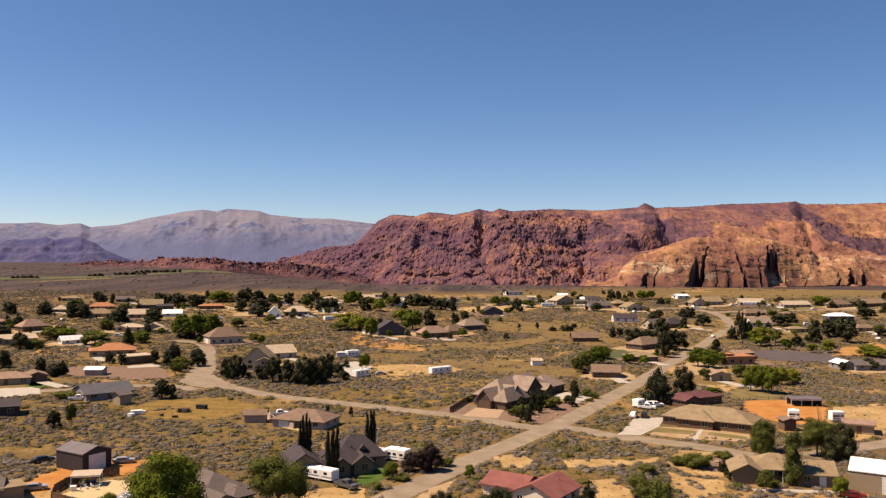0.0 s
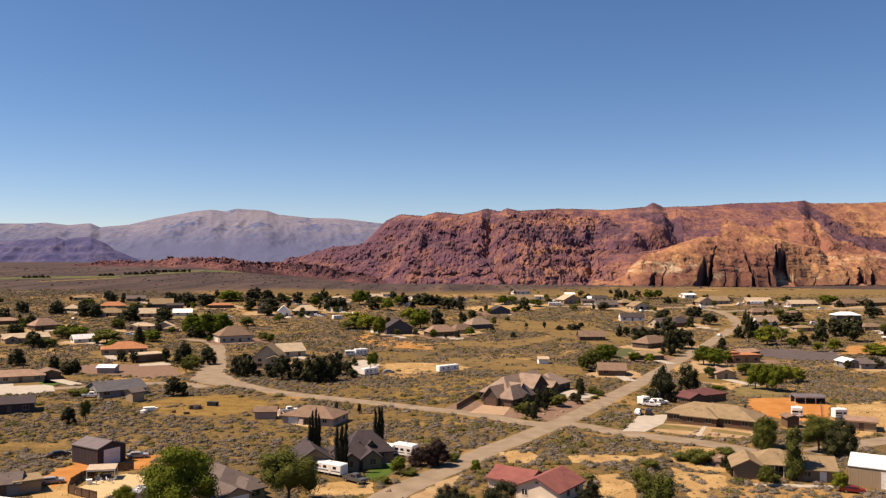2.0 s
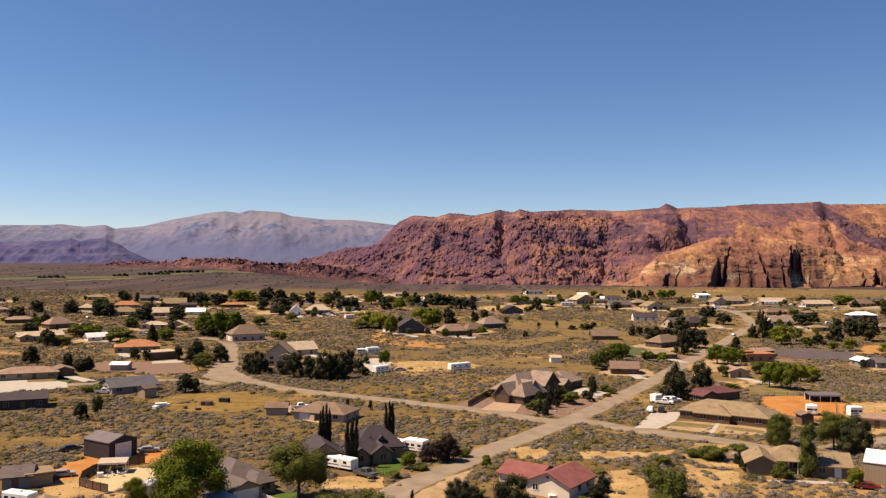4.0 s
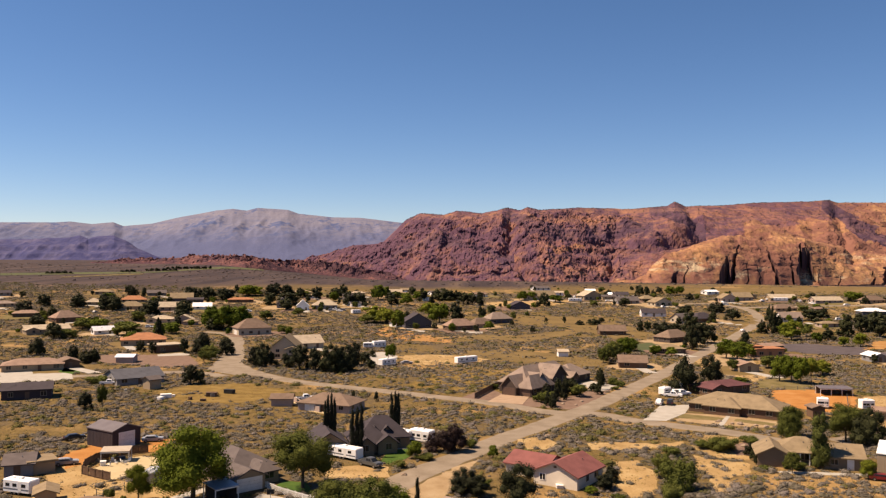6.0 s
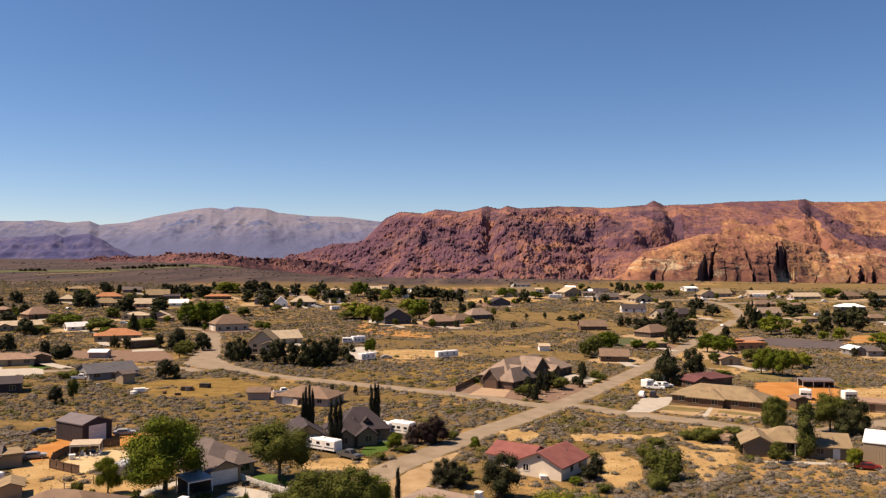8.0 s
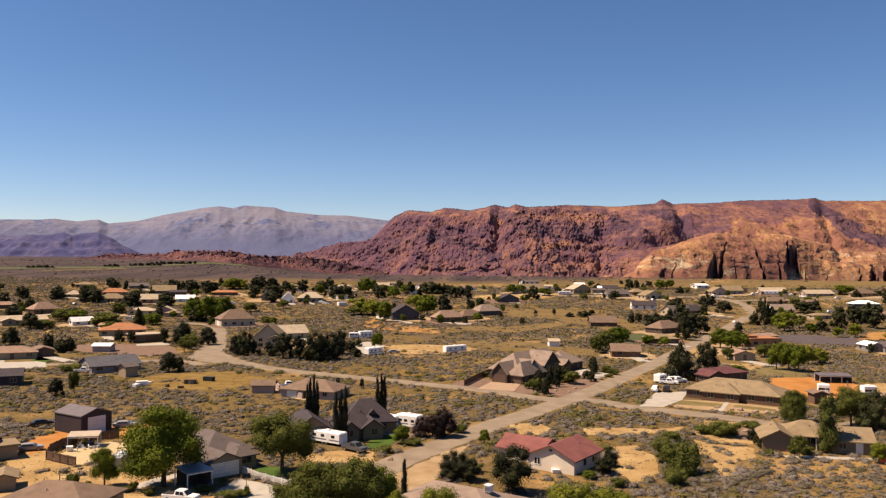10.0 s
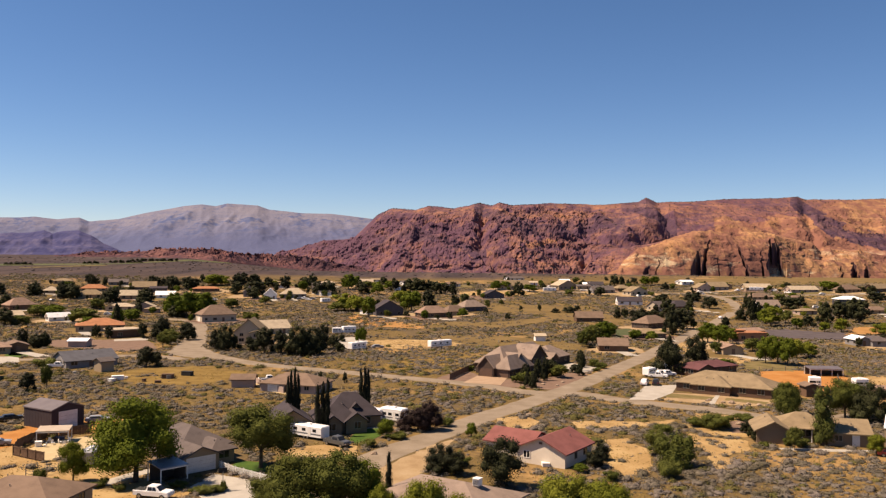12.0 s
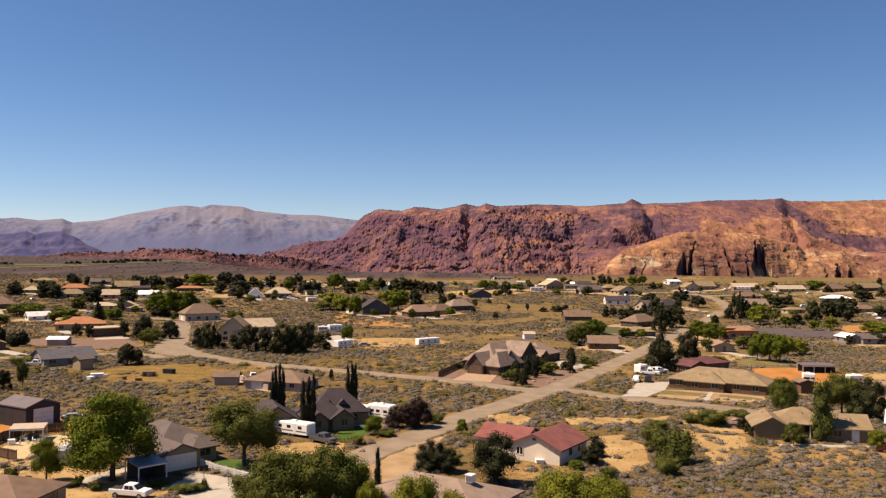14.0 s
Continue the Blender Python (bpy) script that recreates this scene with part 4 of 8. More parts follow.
def scatter_brush():
    """Sagebrush and straw tufts over the open lots, clear of roads, yards and houses."""
    rng = np.random.default_rng(7)

    def within(p, o):
        inside = np.zeros(len(p), bool)
        for (x0, y0), (x1, y1) in zip(o, np.roll(o, -1, 0)):
            if y1 != y0:
                inside ^= ((y0 > p[:, 1]) != (y1 > p[:, 1])) & (p[:, 0] < (x1 - x0) * (p[:, 1] - y0) / (y1 - y0) + x0)
        return inside

    def clear(p, thin):
        ok = np.ones(len(p), bool)
        for line, half in KEEP_OFF:
            for i in range(0, len(line), 40):
                q = line[max(0, i - 1):i + 41]
                box = (p > q.min(0) - half - 1).all(1) & (p < q.max(0) + half + 1).all(1) & ok
                idx = np.nonzero(box)[0]
                if len(idx):
                    d = np.linalg.norm(p[idx, None] - q[None], axis=2).min(1)
                    ok[idx[d < half + 0.8]] = False
        for o in LOTS:
            ok &= ~within(p, o) | (rng.random(len(p)) < (thin if id(o) in THIN else 0))
        return ok

    def places(y0, y1, per, seed, lo, thin=0.12):
        n = int((y1 - y0) * (y1 + y0) * 0.75 * per)
        y = np.sqrt(rng.uniform(y0 * y0, y1 * y1, n))
        p = np.stack([rng.uniform(-0.80, 0.70, n) * y, y], 1)
        dens = fbm(p[:, 0] / 28, p[:, 1] / 22, seed, 5) + 0.24 * (vnoise(p[:, 0] / 4.5, p[:, 1] / 4.5, seed + 9) - 0.5)
        for o in THICK:
            dens = dens + 0.075 * within(p, o)
        p = p[dens + 0.16 * rng.random(n) > lo]
        return p[clear(p, thin)]

    def bushes(name, p, core, shards, smin, smax, flat, material, label):
        """Low rounded mounds, uneven and overlapping, with small leaf sprays over them."""
        n, floor = len(p), ground_z(p[:, 0], p[:, 1])
        s = smin + (smax - smin) * rng.random(n) ** 1.9
        wide = np.stack([s * rng.uniform(0.75, 1.25, n), s * rng.uniform(0.75, 1.25, n), s * flat * rng.uniform(0.7, 1.15, n)], 1)
        vs, fs, k = [], [], 0
        if core:
            cv, cf = core
            v = cv[None] * (0.55 + 0.65 * rng.random((n, len(cv), 1))) * ((0.33 if shards else 0.46) * wide[:, None])
            v[..., 2] += (wide[:, 2] * 0.1)[:, None]
            v[..., :2] += p[:, None]
            v[..., 2] += floor[:, None]
            vs.append(v.reshape(-1, 3))
            fs.append((cf[None] + (np.arange(n) * len(cv))[:, None, None]).reshape(-1, 3))
            k = n * len(cv)
        if shards:
            d = rng.normal(size=(n, shards, 3))
            d[..., 2] = np.abs(d[..., 2])
            d /= np.linalg.norm(d, axis=2)[..., None]
            c = d * (wide[:, None] * (0.5, 0.5, 0.62)) * (0.45 + 0.7 * rng.random((n, shards, 1)))
            c[..., :2] += p[:, None]
            c[..., 2] += floor[:, None]
            w = s[:, None, None] * (0.058 if shards > 60 else 0.075 if shards > 20 else 0.14)
            up = d + (0, 0, 0.4) + 0.25 * rng.normal(size=(n, shards, 3))
            up /= np.linalg.norm(up, axis=2)[..., None]
            a = np.cross(up, rng.normal(size=(n, shards, 3)))
            a /= np.linalg.norm(a, axis=2)[..., None]
            b = np.cross(up, a)
            v = np.stack([c - a * w, c + a * w * 0.7 + b * w * 0.7, c + a * w * 0.4 - b * w * 0.8], 2)
            vs.append(v.reshape(-1, 3))
            fs.append(np.arange(n * shards * 3).reshape(-1, 3) + k)
        ob = new(name, array_mesh(name, np.concatenate(vs), np.concatenate(fs), material, True))
        tagged(ob, label, "brush", kind="stuff")

    words = "grey sagebrush clumps over the open lots"
    bushes("sagebrush", places(85, 175, 0.55, 201, 0.485), ICO2, 130, 0.6, 3.0, 0.55, M_SAGE, words)
    bushes("sagebrush", places(175, 300, 0.42, 201, 0.475), ICO1, 56, 0.7, 3.2, 0.48, M_SAGE, words)
    bushes("sagebrush", places(300, 700, 0.25, 202, 0.455), None, 16, 1.0, 4.0, 0.34, M_SAGE, "distant grey sagebrush over the open lots")
    bushes("green_brush", places(330, 720, 0.035, 213, 0.47, 0.05), None, 20, 1.2, 4.5, 0.42, M_RABBIT, "distant olive brush over the open lots")
    bushes("green_brush", places(85, 330, 0.05, 211, 0.50, 0.05), ICO2, 110, 0.8, 3.2, 0.6, M_RABBIT, "olive-green rabbitbrush between the sage")
    bushes("green_brush", places(95, 260, 0.011, 217, 0.47, 0.0), ICO2, 190, 2.0, 4.6, 0.45, M_RABBIT, "large dark olive bushes among the sage")
    bushes("plain_brush", places(760, 1300, 0.0035, 207, 0.40), ICO1, 0, 1.5, 5.0, 0.45, M_PLAIN, "dark low brush over the plain before the mesa")
    bushes("grass_tufts", places(85, 340, 1.3, 205, 0.38, 0.5), None, 4, 0.4, 1.2, 0.6, M_TUFT, "dry straw-coloured grass tufts between the sage")



# ---- houses ----
def roof_shape(w, d, h, kind, axis, rise, over=0.5, thick=0.22):
    """A roof over a footprint w x d centred at 0, its eaves at h."""
    s = Shape()
    a, b = w / 2 + over, d / 2 + over
    drop = rise * over / ((b if axis == "x" else a) - over)
    e, t = h - drop, h + rise
    if kind == "flat":
        s.soft_box(-a, a, -b, b, h, h + 0.45, 0.08)
        return s
    if kind == "gable":
        turn = (lambda u, v, z: (u, v, z)) if axis == "x" else (lambda u, v, z: (-v, u, z))
        if axis != "x":
            a, b = b, a
        for sg in (-1, 1):
            q = [(-a, 0, t), (a, 0, t), (a, sg * b, e), (-a, sg * b, e)]
            p = [turn(*k) for k in q] + [turn(x, y, z - thick) for x, y, z in q]
            f = [(0, 3, 2, 1), (4, 5, 6, 7), (0, 1, 5, 4), (1, 2, 6, 5), (2, 3, 7, 6), (3, 0, 4, 7)]
            s.solid(p, f if sg < 0 else [tuple(reversed(k)) for k in f])
        return s
    if axis == "x":
        r = max(0.1, a - b) if kind == "hip" else a
        ends = [(-r, 0), (r, 0)]
    else:
        r = max(0.1, b - a) if kind == "hip" else b
        ends = [(0, -r), (0, r)]
    base = [(-a, -b), (a, -b), (a, b), (-a, b)]
    p = [(x, y, e - thick) for x, y in base] + [(x, y, e) for x, y in base] + [(x, y, t) for x, y in ends] + [(x, y, t - thick) for x, y in ends]
    f = [(0, 1, 5, 4), (1, 2, 6, 5), (2, 3, 7, 6), (3, 0, 4, 7)]
    if axis == "x":
        f += [(4, 5, 9, 8), (6, 7, 8, 9), (5, 6, 9), (7, 4, 8)]
    else:
        f += [(4, 5, 8), (5, 6, 9, 8), (6, 7, 9), (7, 4, 8, 9)]
    f.append((3, 2, 1, 0))
    return s.solid(p, f)


def wall_shape(w, d, h, kind, axis, rise):
    s = Shape()
    a, b = w / 2, d / 2
    s.box(-a, a, -b, b, -0.1, h)
    if kind == "gable":
        k = 0.97 * rise
        if axis == "x":
            s.solid([(-a, -b, h), (-a, b, h), (-a, 0, h + k), (a, -b, h), (a, b, h), (a, 0, h + k)], [(0, 2, 1), (3, 4, 5), (0, 3, 5, 2), (1, 2, 5, 4), (0, 1, 4, 3)])
        else:
            s.solid([(-a, -b, h), (a, -b, h), (0, -b, h + k), (-a, b, h), (a, b, h), (0, b, h + k)], [(0, 1, 2), (3, 5, 4), (0, 2, 5, 3), (1, 4, 5, 2), (0, 3, 4, 1)])
    return s


def opening(parent, kind, x, y, face, z0, w, h, frame_mat=None):
    """A window, door or garage door set in a wall face ("s", "n", "e" or "w") of a house."""
    turn = {"s": 0, "e": 90, "n": 180, "w": 270}[face]
    m = pose(x, y, z0, 0, 0, turn)
    if kind == "window":
        fr = Shape().box(-w / 2 - 0.09, w / 2 + 0.09, -0.07, 0.03, -0.09, 0).box(-w / 2 - 0.09, w / 2 + 0.09, -0.07, 0.03, h, h + 0.09)
        for c in (-w / 2 - 0.045, 0, w / 2 + 0.045):
            fr.box(c - 0.045, c + 0.045, -0.07, 0.03, 0, h)
        ob = part("window", fr, frame_mat or M_FRAME, parent, "tan-framed dark window")
        part("pane", Shape().box(-w / 2, w / 2, -0.025, 0.01, 0, h), M_GLASS, ob, "dark glass pane")
    elif kind == "door":
        fr = Shape().box(-w / 2 - 0.1, -w / 2, -0.08, 0.03, 0, h + 0.1).box(w / 2, w / 2 + 0.1, -0.08, 0.03, 0, h + 0.1).box(-w / 2, w / 2, -0.08, 0.03, h, h + 0.1)
        fr.box(-w / 2, w / 2, -0.03, 0.02, 0, h)
        ob = part("door", fr, frame_mat or M_DOOR, parent, "pale front door" if frame_mat else "brown front door")
    else:
        o = w / 2 + 0.12
        pts = [(-o, 0), (-o, h + 0.12), (o, h + 0.12), (o, 0), (w / 2, 0), (w / 2, h), (-w / 2, h), (-w / 2, 0)]
        fr = Shape().solid([(u, -0.08, v) for u, v in pts] + [(u, 0.02, v) for u, v in pts], [(0, 7, 6, 1), (1, 6, 5, 2), (2, 5, 4, 3)] + [(i, (i + 1) % 8, 8 + (i + 1) % 8, 8 + i) for i in range(8)])
        ob = part("garage_door", fr, frame_mat or M_TRIM, parent, "ribbed garage door in its frame")
        for i in range(4):
            part("door_panel", Shape().box(-w / 2, w / 2, -0.05, 0.02, i * h / 4 + 0.02, (i + 1) * h / 4 - 0.01), frame_mat or M_GARAGE, ob)
    ob.matrix_local = m
    return ob


def planted(x, y, count, spread, kinds):
    """Yard trees and shrubs round a house further off."""
    rng = random.Random(int(abs(x * 11 + y * 5)))
    for i in range(count):
        a, d = rng.uniform(0, 6.28), rng.uniform(0.75, 1.5) * spread
        k = rng.choice(kinds)
        h = rng.uniform(2.2, 5.5)
        tree(round(x + d * math.cos(a), 1), round(y + 4 + d * math.sin(a) * 0.8, 1), h, h * rng.uniform(0.8, 1.4), k)


YARDS = []         # one entry for each yard laid so far


def yard(x, y, yaw, w, d):
    """Worn bare ground round a house further off, with its drive."""
    rng = random.Random(int(abs(x * 7 + y * 13)))
    c, s = math.cos(radians(yaw)), math.sin(radians(yaw))
    at = lambda u, v: (round(x + u * c - v * s, 1), round(y + u * s + v * c, 1))
    a, b, e, f = (rng.uniform(3, 11) for _ in range(4))
    material, words = rng.choice(((M_VERGE, "bare tan dirt yard round a house"), (M_YARD, "dry grass yard round a house"), (M_STRAW, "straw-coloured yard round a house"), (M_GRAVEL, "brown gravel yard round a house"), (M_VERGE, "bare tan dirt yard round a house")))
    YARDS.append(x)
    z = 0.012 + 0.004 * (len(YARDS) % 14)
    lot("yard", [at(-w / 2 - a, -e), at(-w / 6, -e * 1.25), at(w / 2 + b, -e * 0.8), at(w / 2 + b * 1.2, d * 0.6), at(w / 2 + b * 0.8, d + f), at(-w / 2 - a * 0.7, d + f * 0.8)], material, words, z, 0.9)
    if rng.random() < 0.6:
        k = rng.uniform(-0.4, 0.4) * w
        lot("drive", [at(k - 2, 0.5), at(k + 2.2, 0.5), at(k + 3.5 + a * 0.4, -e - 9), at(k - 1.5 + a * 0.4, -e - 9)], M_CONCRETE, "pale concrete drive before a house", z + 0.07, 0)


THICK = []         # outlines of ground thickly grown with sage


def dense(pts):
    THICK.append(np.array(pts))


def house(x, y, yaw, blocks, roof, wall, label, garages=(), windows=True, category="house", name="house", extras=True, door=True, garage_mat=None):
    """blocks: (ox, oy, w, d, h, kind, axis, rise); x runs along the front, y away from it. garages: (block, face, along, width)."""
    ob = thing(name, label, category, pose(x, y, ground_z(x, y), 0, 0, yaw), "houses of the town" if category == "house" else "outbuildings of the town")
    if category == "house" and y > 270 and math.hypot(x, y) < 700:
        yard(x, y, yaw, blocks[0][2], blocks[0][3])
    c, s = math.cos(radians(yaw)), math.sin(radians(yaw))
    rng = random.Random(int(abs(x * 31 + y * 17)))
    for i, (ox, oy, w, d, h, kind, axis, rise) in enumerate(blocks):
        at = pose(ox, oy + d / 2, 0)
        p = part("wall", wall_shape(w, d, h, kind, axis, rise), WALL[wall], ob)
        p.matrix_local = at
        if category == "barn":
            ribs = Shape()
            for sx in (-1, 1):
                for k in range(int(w / 0.5)):
                    ribs.box(-w / 2 + 0.2 + k * 0.5, -w / 2 + 0.32 + k * 0.5, sx * d / 2 - 0.03, sx * d / 2 + 0.03, 0, h - 0.1)
                for k in range(int(d / 0.5)):
                    if not any(b == i and f in "ew" and abs(-d / 2 + 0.26 + k * 0.5 - a) < g / 2 + 0.2 for b, f, a, g in garages):
                        ribs.box(sx * w / 2 - 0.03, sx * w / 2 + 0.03, -d / 2 + 0.2 + k * 0.5, -d / 2 + 0.32 + k * 0.5, 0, h - 0.1)
            tagged(part("wall_ribs", ribs, WALL[wall], ob, "upright ribs of the steel siding"), kind="stuff").matrix_local = at
        q = part("roof", roof_shape(w, d, h, kind, axis, rise, 0.15 if category == "barn" else 0.5), ROOF[roof], ob, roof + " roof")
        q.matrix_local = at
        corner = [(ox - w / 2 - 2.2, oy - 2.2), (ox + w / 2 + 2.2, oy - 2.2), (ox + w / 2 + 2.2, oy + d + 2.2), (ox - w / 2 - 2.2, oy + d + 2.2)]
        LOTS.append(np.array([(x + u * c - v * s, y + u * s + v * c) for u, v in corner]))
        taken = [(f, a, g) for b, f, a, g in garages if b == i]
        for f, a, g in taken:
            place = {"s": (ox + a, oy), "e": (ox + w / 2, oy + d / 2 + a), "w": (ox - w / 2, oy + d / 2 + a), "n": (ox + a, oy + d)}[f]
            opening(ob, "garage", *place, f, 0.02, g, min(h - 0.35, 3.3 if category == "barn" else 2.3 if g < 5.5 else 3.0), garage_mat)
        if windows:
            for f, run in (("s", w), ("e", d), ("w", d)):
                n = max(1, int(run / 4.2))
                for k in range(n):
                    a = (k + 0.5) * run / n - run / 2 + rng.uniform(-0.3, 0.3)
                    if any(f == tf and abs(a - ta) < tg / 2 + 1.0 for tf, ta, tg in taken):
                        continue
                    place = {"s": (ox + a, oy), "e": (ox + w / 2, oy + d / 2 + a), "w": (ox - w / 2, oy + d / 2 + a)}[f]
                    if door and f == "s" and i == 0 and k == n // 2:
                        opening(ob, "door", *place, f, 0.05, 1.0, 2.05)
                    else:
                        opening(ob, "window", *place, f, 0.95, rng.choice((1.2, 1.5, 1.8)), 1.2)
                    if h > 4.4 and category == "house":
                        opening(ob, "window", *place, f, 3.0, 1.3, 1.1)
        if extras and category == "house" and rise > 0.6 and kind != "flat":
            for k in range(2):
                vx, vy = rng.uniform(-0.3, 0.3) * w, rng.choice((-0.22, 0.2)) * d
                vz = h + rise * (1 - abs(vy if axis == "x" else vx) / ((d if axis == "x" else w) / 2))
                v = Shape().tube((vx, vy, vz - 0.15), (vx, vy, vz + 0.22), 0.06, 0.06, 6).tube((vx, vy, vz + 0.22), (vx, vy, vz + 0.28), 0.10, 0.10, 6)
                part("vent_pipe", v, M_STEEL, ob, "grey roof vent pipe").matrix_local = at
    return ob


# ---- vehicles ----
def wheels(parent, spots, r=0.36, w=0.24):
    for x, y in spots:
        ty = Shape().tube((x, y - w / 2, r), (x, y + w / 2, r), r, r, 14)
        t = part("wheel", ty, M_TYRE, parent, "black tyre")
        part("rim", Shape().tube((x, y - w / 2 - 0.015, r), (x, y + w / 2 + 0.015, r), r * 0.6, r * 0.6, 10), M_RIM, t, "bright metal rim")


def hull(profile_pts, half, inset=0.0):
    """A body from a side outline, its upper part drawn in."""
    zmax = max(z for _, z in profile_pts)
    zmin = min(z for _, z in profile_pts)
    n = len(profile_pts)
    side = lambda s: [(x, s * (half - inset * max(0, (z - 0.95) / max(0.1, zmax - 0.95))), z) for x, z in profile_pts]
    sh = Shape()
    sh.solid(side(-1) + side(1), [tuple(range(n)), tuple(range(2 * n - 1, n - 1, -1))] + [(i, n + i, n + (i + 1) % n, (i + 1) % n) for i in range(n)])
    return sh


def soften(ob, width):
    bm = bmesh.new()
    bm.from_mesh(ob.data)
    bmesh.ops.recalc_face_normals(bm, faces=bm.faces)
    bmesh.ops.bevel(bm, geom=[e for e in bm.edges if e.calc_face_angle(0) > 0.5], offset=width, segments=2, affect="EDGES", clamp_overlap=True)
    bm.to_mesh(ob.data)
    bm.free()


def car(x, y, yaw, paint, kind="suv", label=""):
    m = pose(x, y, ground_z(x, y), 0, 0, yaw)
    if kind == "pickup":
        ob = thing("pickup", label or paint + " pickup truck with an open bed", "pickup", m)
        body = part("body", hull([(-2.8, 0.45), (2.8, 0.45), (2.85, 0.85), (2.7, 1.12), (1.35, 1.2), (-2.8, 1.2)], 0.95), PAINT[paint], ob)
        cab = part("cab", hull([(-0.75, 1.19), (1.45, 1.19), (0.75, 1.86), (-0.6, 1.88)], 0.90, 0.18), PAINT[paint], ob)
        part("bed", Shape().box(-2.7, -0.85, -0.8, 0.8, 1.19, 1.215), M_TYRE, ob, "dark open load bed")
        for s in (-1, 1):
            for a, b in ((-0.45, 0.2), (0.3, 0.95)):
                part("side_window", Shape().solid([(a, s * 0.885, 1.25), (b, s * 0.885, 1.25), (b - 0.25 * (b > 0.5), s * 0.78, 1.72), (a, s * 0.78, 1.72)], [(0, 1, 2, 3)]), M_GLASS, ob, "dark glass")
        part("windscreen", Shape().solid([(1.47, -0.75, 1.22), (1.47, 0.75, 1.22), (0.86, 0.66, 1.78), (0.86, -0.66, 1.78)], [(0, 1, 2, 3)]), M_GLASS, ob, "dark glass")
        wheels(ob, [(sx, sy * 0.86) for sx in (-1.75, 1.85) for sy in (-1, 1)], 0.40)
        ends = (2.84, -2.82)
        soften(body, 0.07), soften(cab, 0.07)
    else:
        hgt = 1.72 if kind == "suv" else 1.42
        ob = thing("car", label or paint + (" sport utility car" if kind == "suv" else " saloon car") + " parked on the lot", "car", m)
        body = part("body", hull([(-2.3, 0.35), (2.3, 0.35), (2.35, 0.7), (2.1, 0.92), (1.1, 1.0), (-2.25, 1.02), (-2.35, 0.7)], 0.9), PAINT[paint], ob)
        back = -2.2 if kind == "suv" else -1.75
        cab = part("cabin", hull([(back, 1.0), (1.15, 1.0), (0.45, hgt), (back + 0.35, hgt)], 0.86, 0.2), PAINT[paint], ob)
        for s in (-1, 1):
            part("side_window", Shape().solid([(back + 0.25, s * 0.87, 1.05), (0.9, s * 0.87, 1.05), (0.35, s * 0.735, hgt - 0.12), (back + 0.45, s * 0.735, hgt - 0.12)], [(0, 1, 2, 3)]), M_GLASS, ob, "dark glass")
        part("windscreen", Shape().solid([(1.17, -0.74, 1.03), (1.17, 0.74, 1.03), (0.55, 0.64, hgt - 0.07), (0.55, -0.64, hgt - 0.07)], [(0, 1, 2, 3)]), M_GLASS, ob, "dark glass")
        wheels(ob, [(sx, sy * 0.82) for sx in (-1.4, 1.45) for sy in (-1, 1)], 0.34)
        ends = (2.34, -2.34)
        soften(body, 0.08), soften(cab, 0.08)
    for s in (-0.62, 0.62):
        part("headlight", Shape().soft_box(ends[0] - 0.1, ends[0] + 0.02, s - 0.17, s + 0.17, 0.68, 0.84, 0.03), M_LAMP, ob, "clear headlight")
        part("tail_light", Shape().soft_box(ends[1] - 0.02, ends[1] + 0.1, s - 0.15, s + 0.15, 0.75, 0.95, 0.03), M_TAIL, ob, "red tail light")
    LOTS.append(np.array([(x - 2.5, y - 2.5), (x + 2.5, y - 2.5), (x + 2.5, y + 2.5), (x - 2.5, y + 2.5)]))
    return ob


def trailer(x, y, yaw, length, height=2.9, label="", paint="white", stripe=True):
    """A travel trailer or motor home with rounded shell, windows, door, roof unit and stripe."""
    ob = thing("travel_trailer", label or "white travel trailer with a grey stripe", "trailer", pose(x, y, ground_z(x, y), 0, 0, yaw))
    a, b = length / 2, 1.22
    part("shell", Shape().soft_box(-a, a, -b, b, 0.55, height, 0.18), PAINT[paint], ob)
    part("chassis", Shape().box(-a + 0.3, a + 0.9, -0.6, 0.6, 0.40, 0.56), M_TYRE, ob, "dark chassis and tow bar")
    if stripe:
        for s in (-1, 1):
            part("stripe", Shape().box(-a + 0.25, a - 0.25, min(s * b, s * (b + 0.012)), max(s * b, s * (b + 0.012)), 0.95, 1.2), M_STRIPE, ob, "grey stripe")
    for s in (-1, 1):
        for wx in (-0.62 * a, -0.1 * a, 0.55 * a):
            y0, y1 = sorted((s * (b - 0.01), s * (b + 0.02)))
            part("window", Shape().soft_box(wx - 0.45, wx + 0.45, y0, y1, 1.5, 2.05, 0.005), M_GLASS, ob, "dark glass")
    part("door", Shape().box(0.15 * a, 0.15 * a + 0.7, -b - 0.02, -b + 0.01, 0.7, 2.4), M_TRIM, ob, "white entry door")
    part("roof_unit", Shape().soft_box(-0.5, 0.5, -0.35, 0.35, height - 0.02, height + 0.28, 0.1), M_TRIM, ob, "white roof air unit")
    part("roof_vent", Shape().soft_box(-0.6 * a, -0.6 * a + 0.45, -0.25, 0.25, height - 0.02, height + 0.14, 0.04), M_TRIM, ob, "white roof vent")
    wheels(ob, [(k, s * 1.0) for k in (-0.45, 0.45) for s in (-1, 1)], 0.34)
    LOTS.append(np.array([(x - a, y - 2), (x + a, y - 2), (x + a, y + 2), (x - a, y + 2)]))
    return ob


# ---- fences and small things ----
PICKET = {}


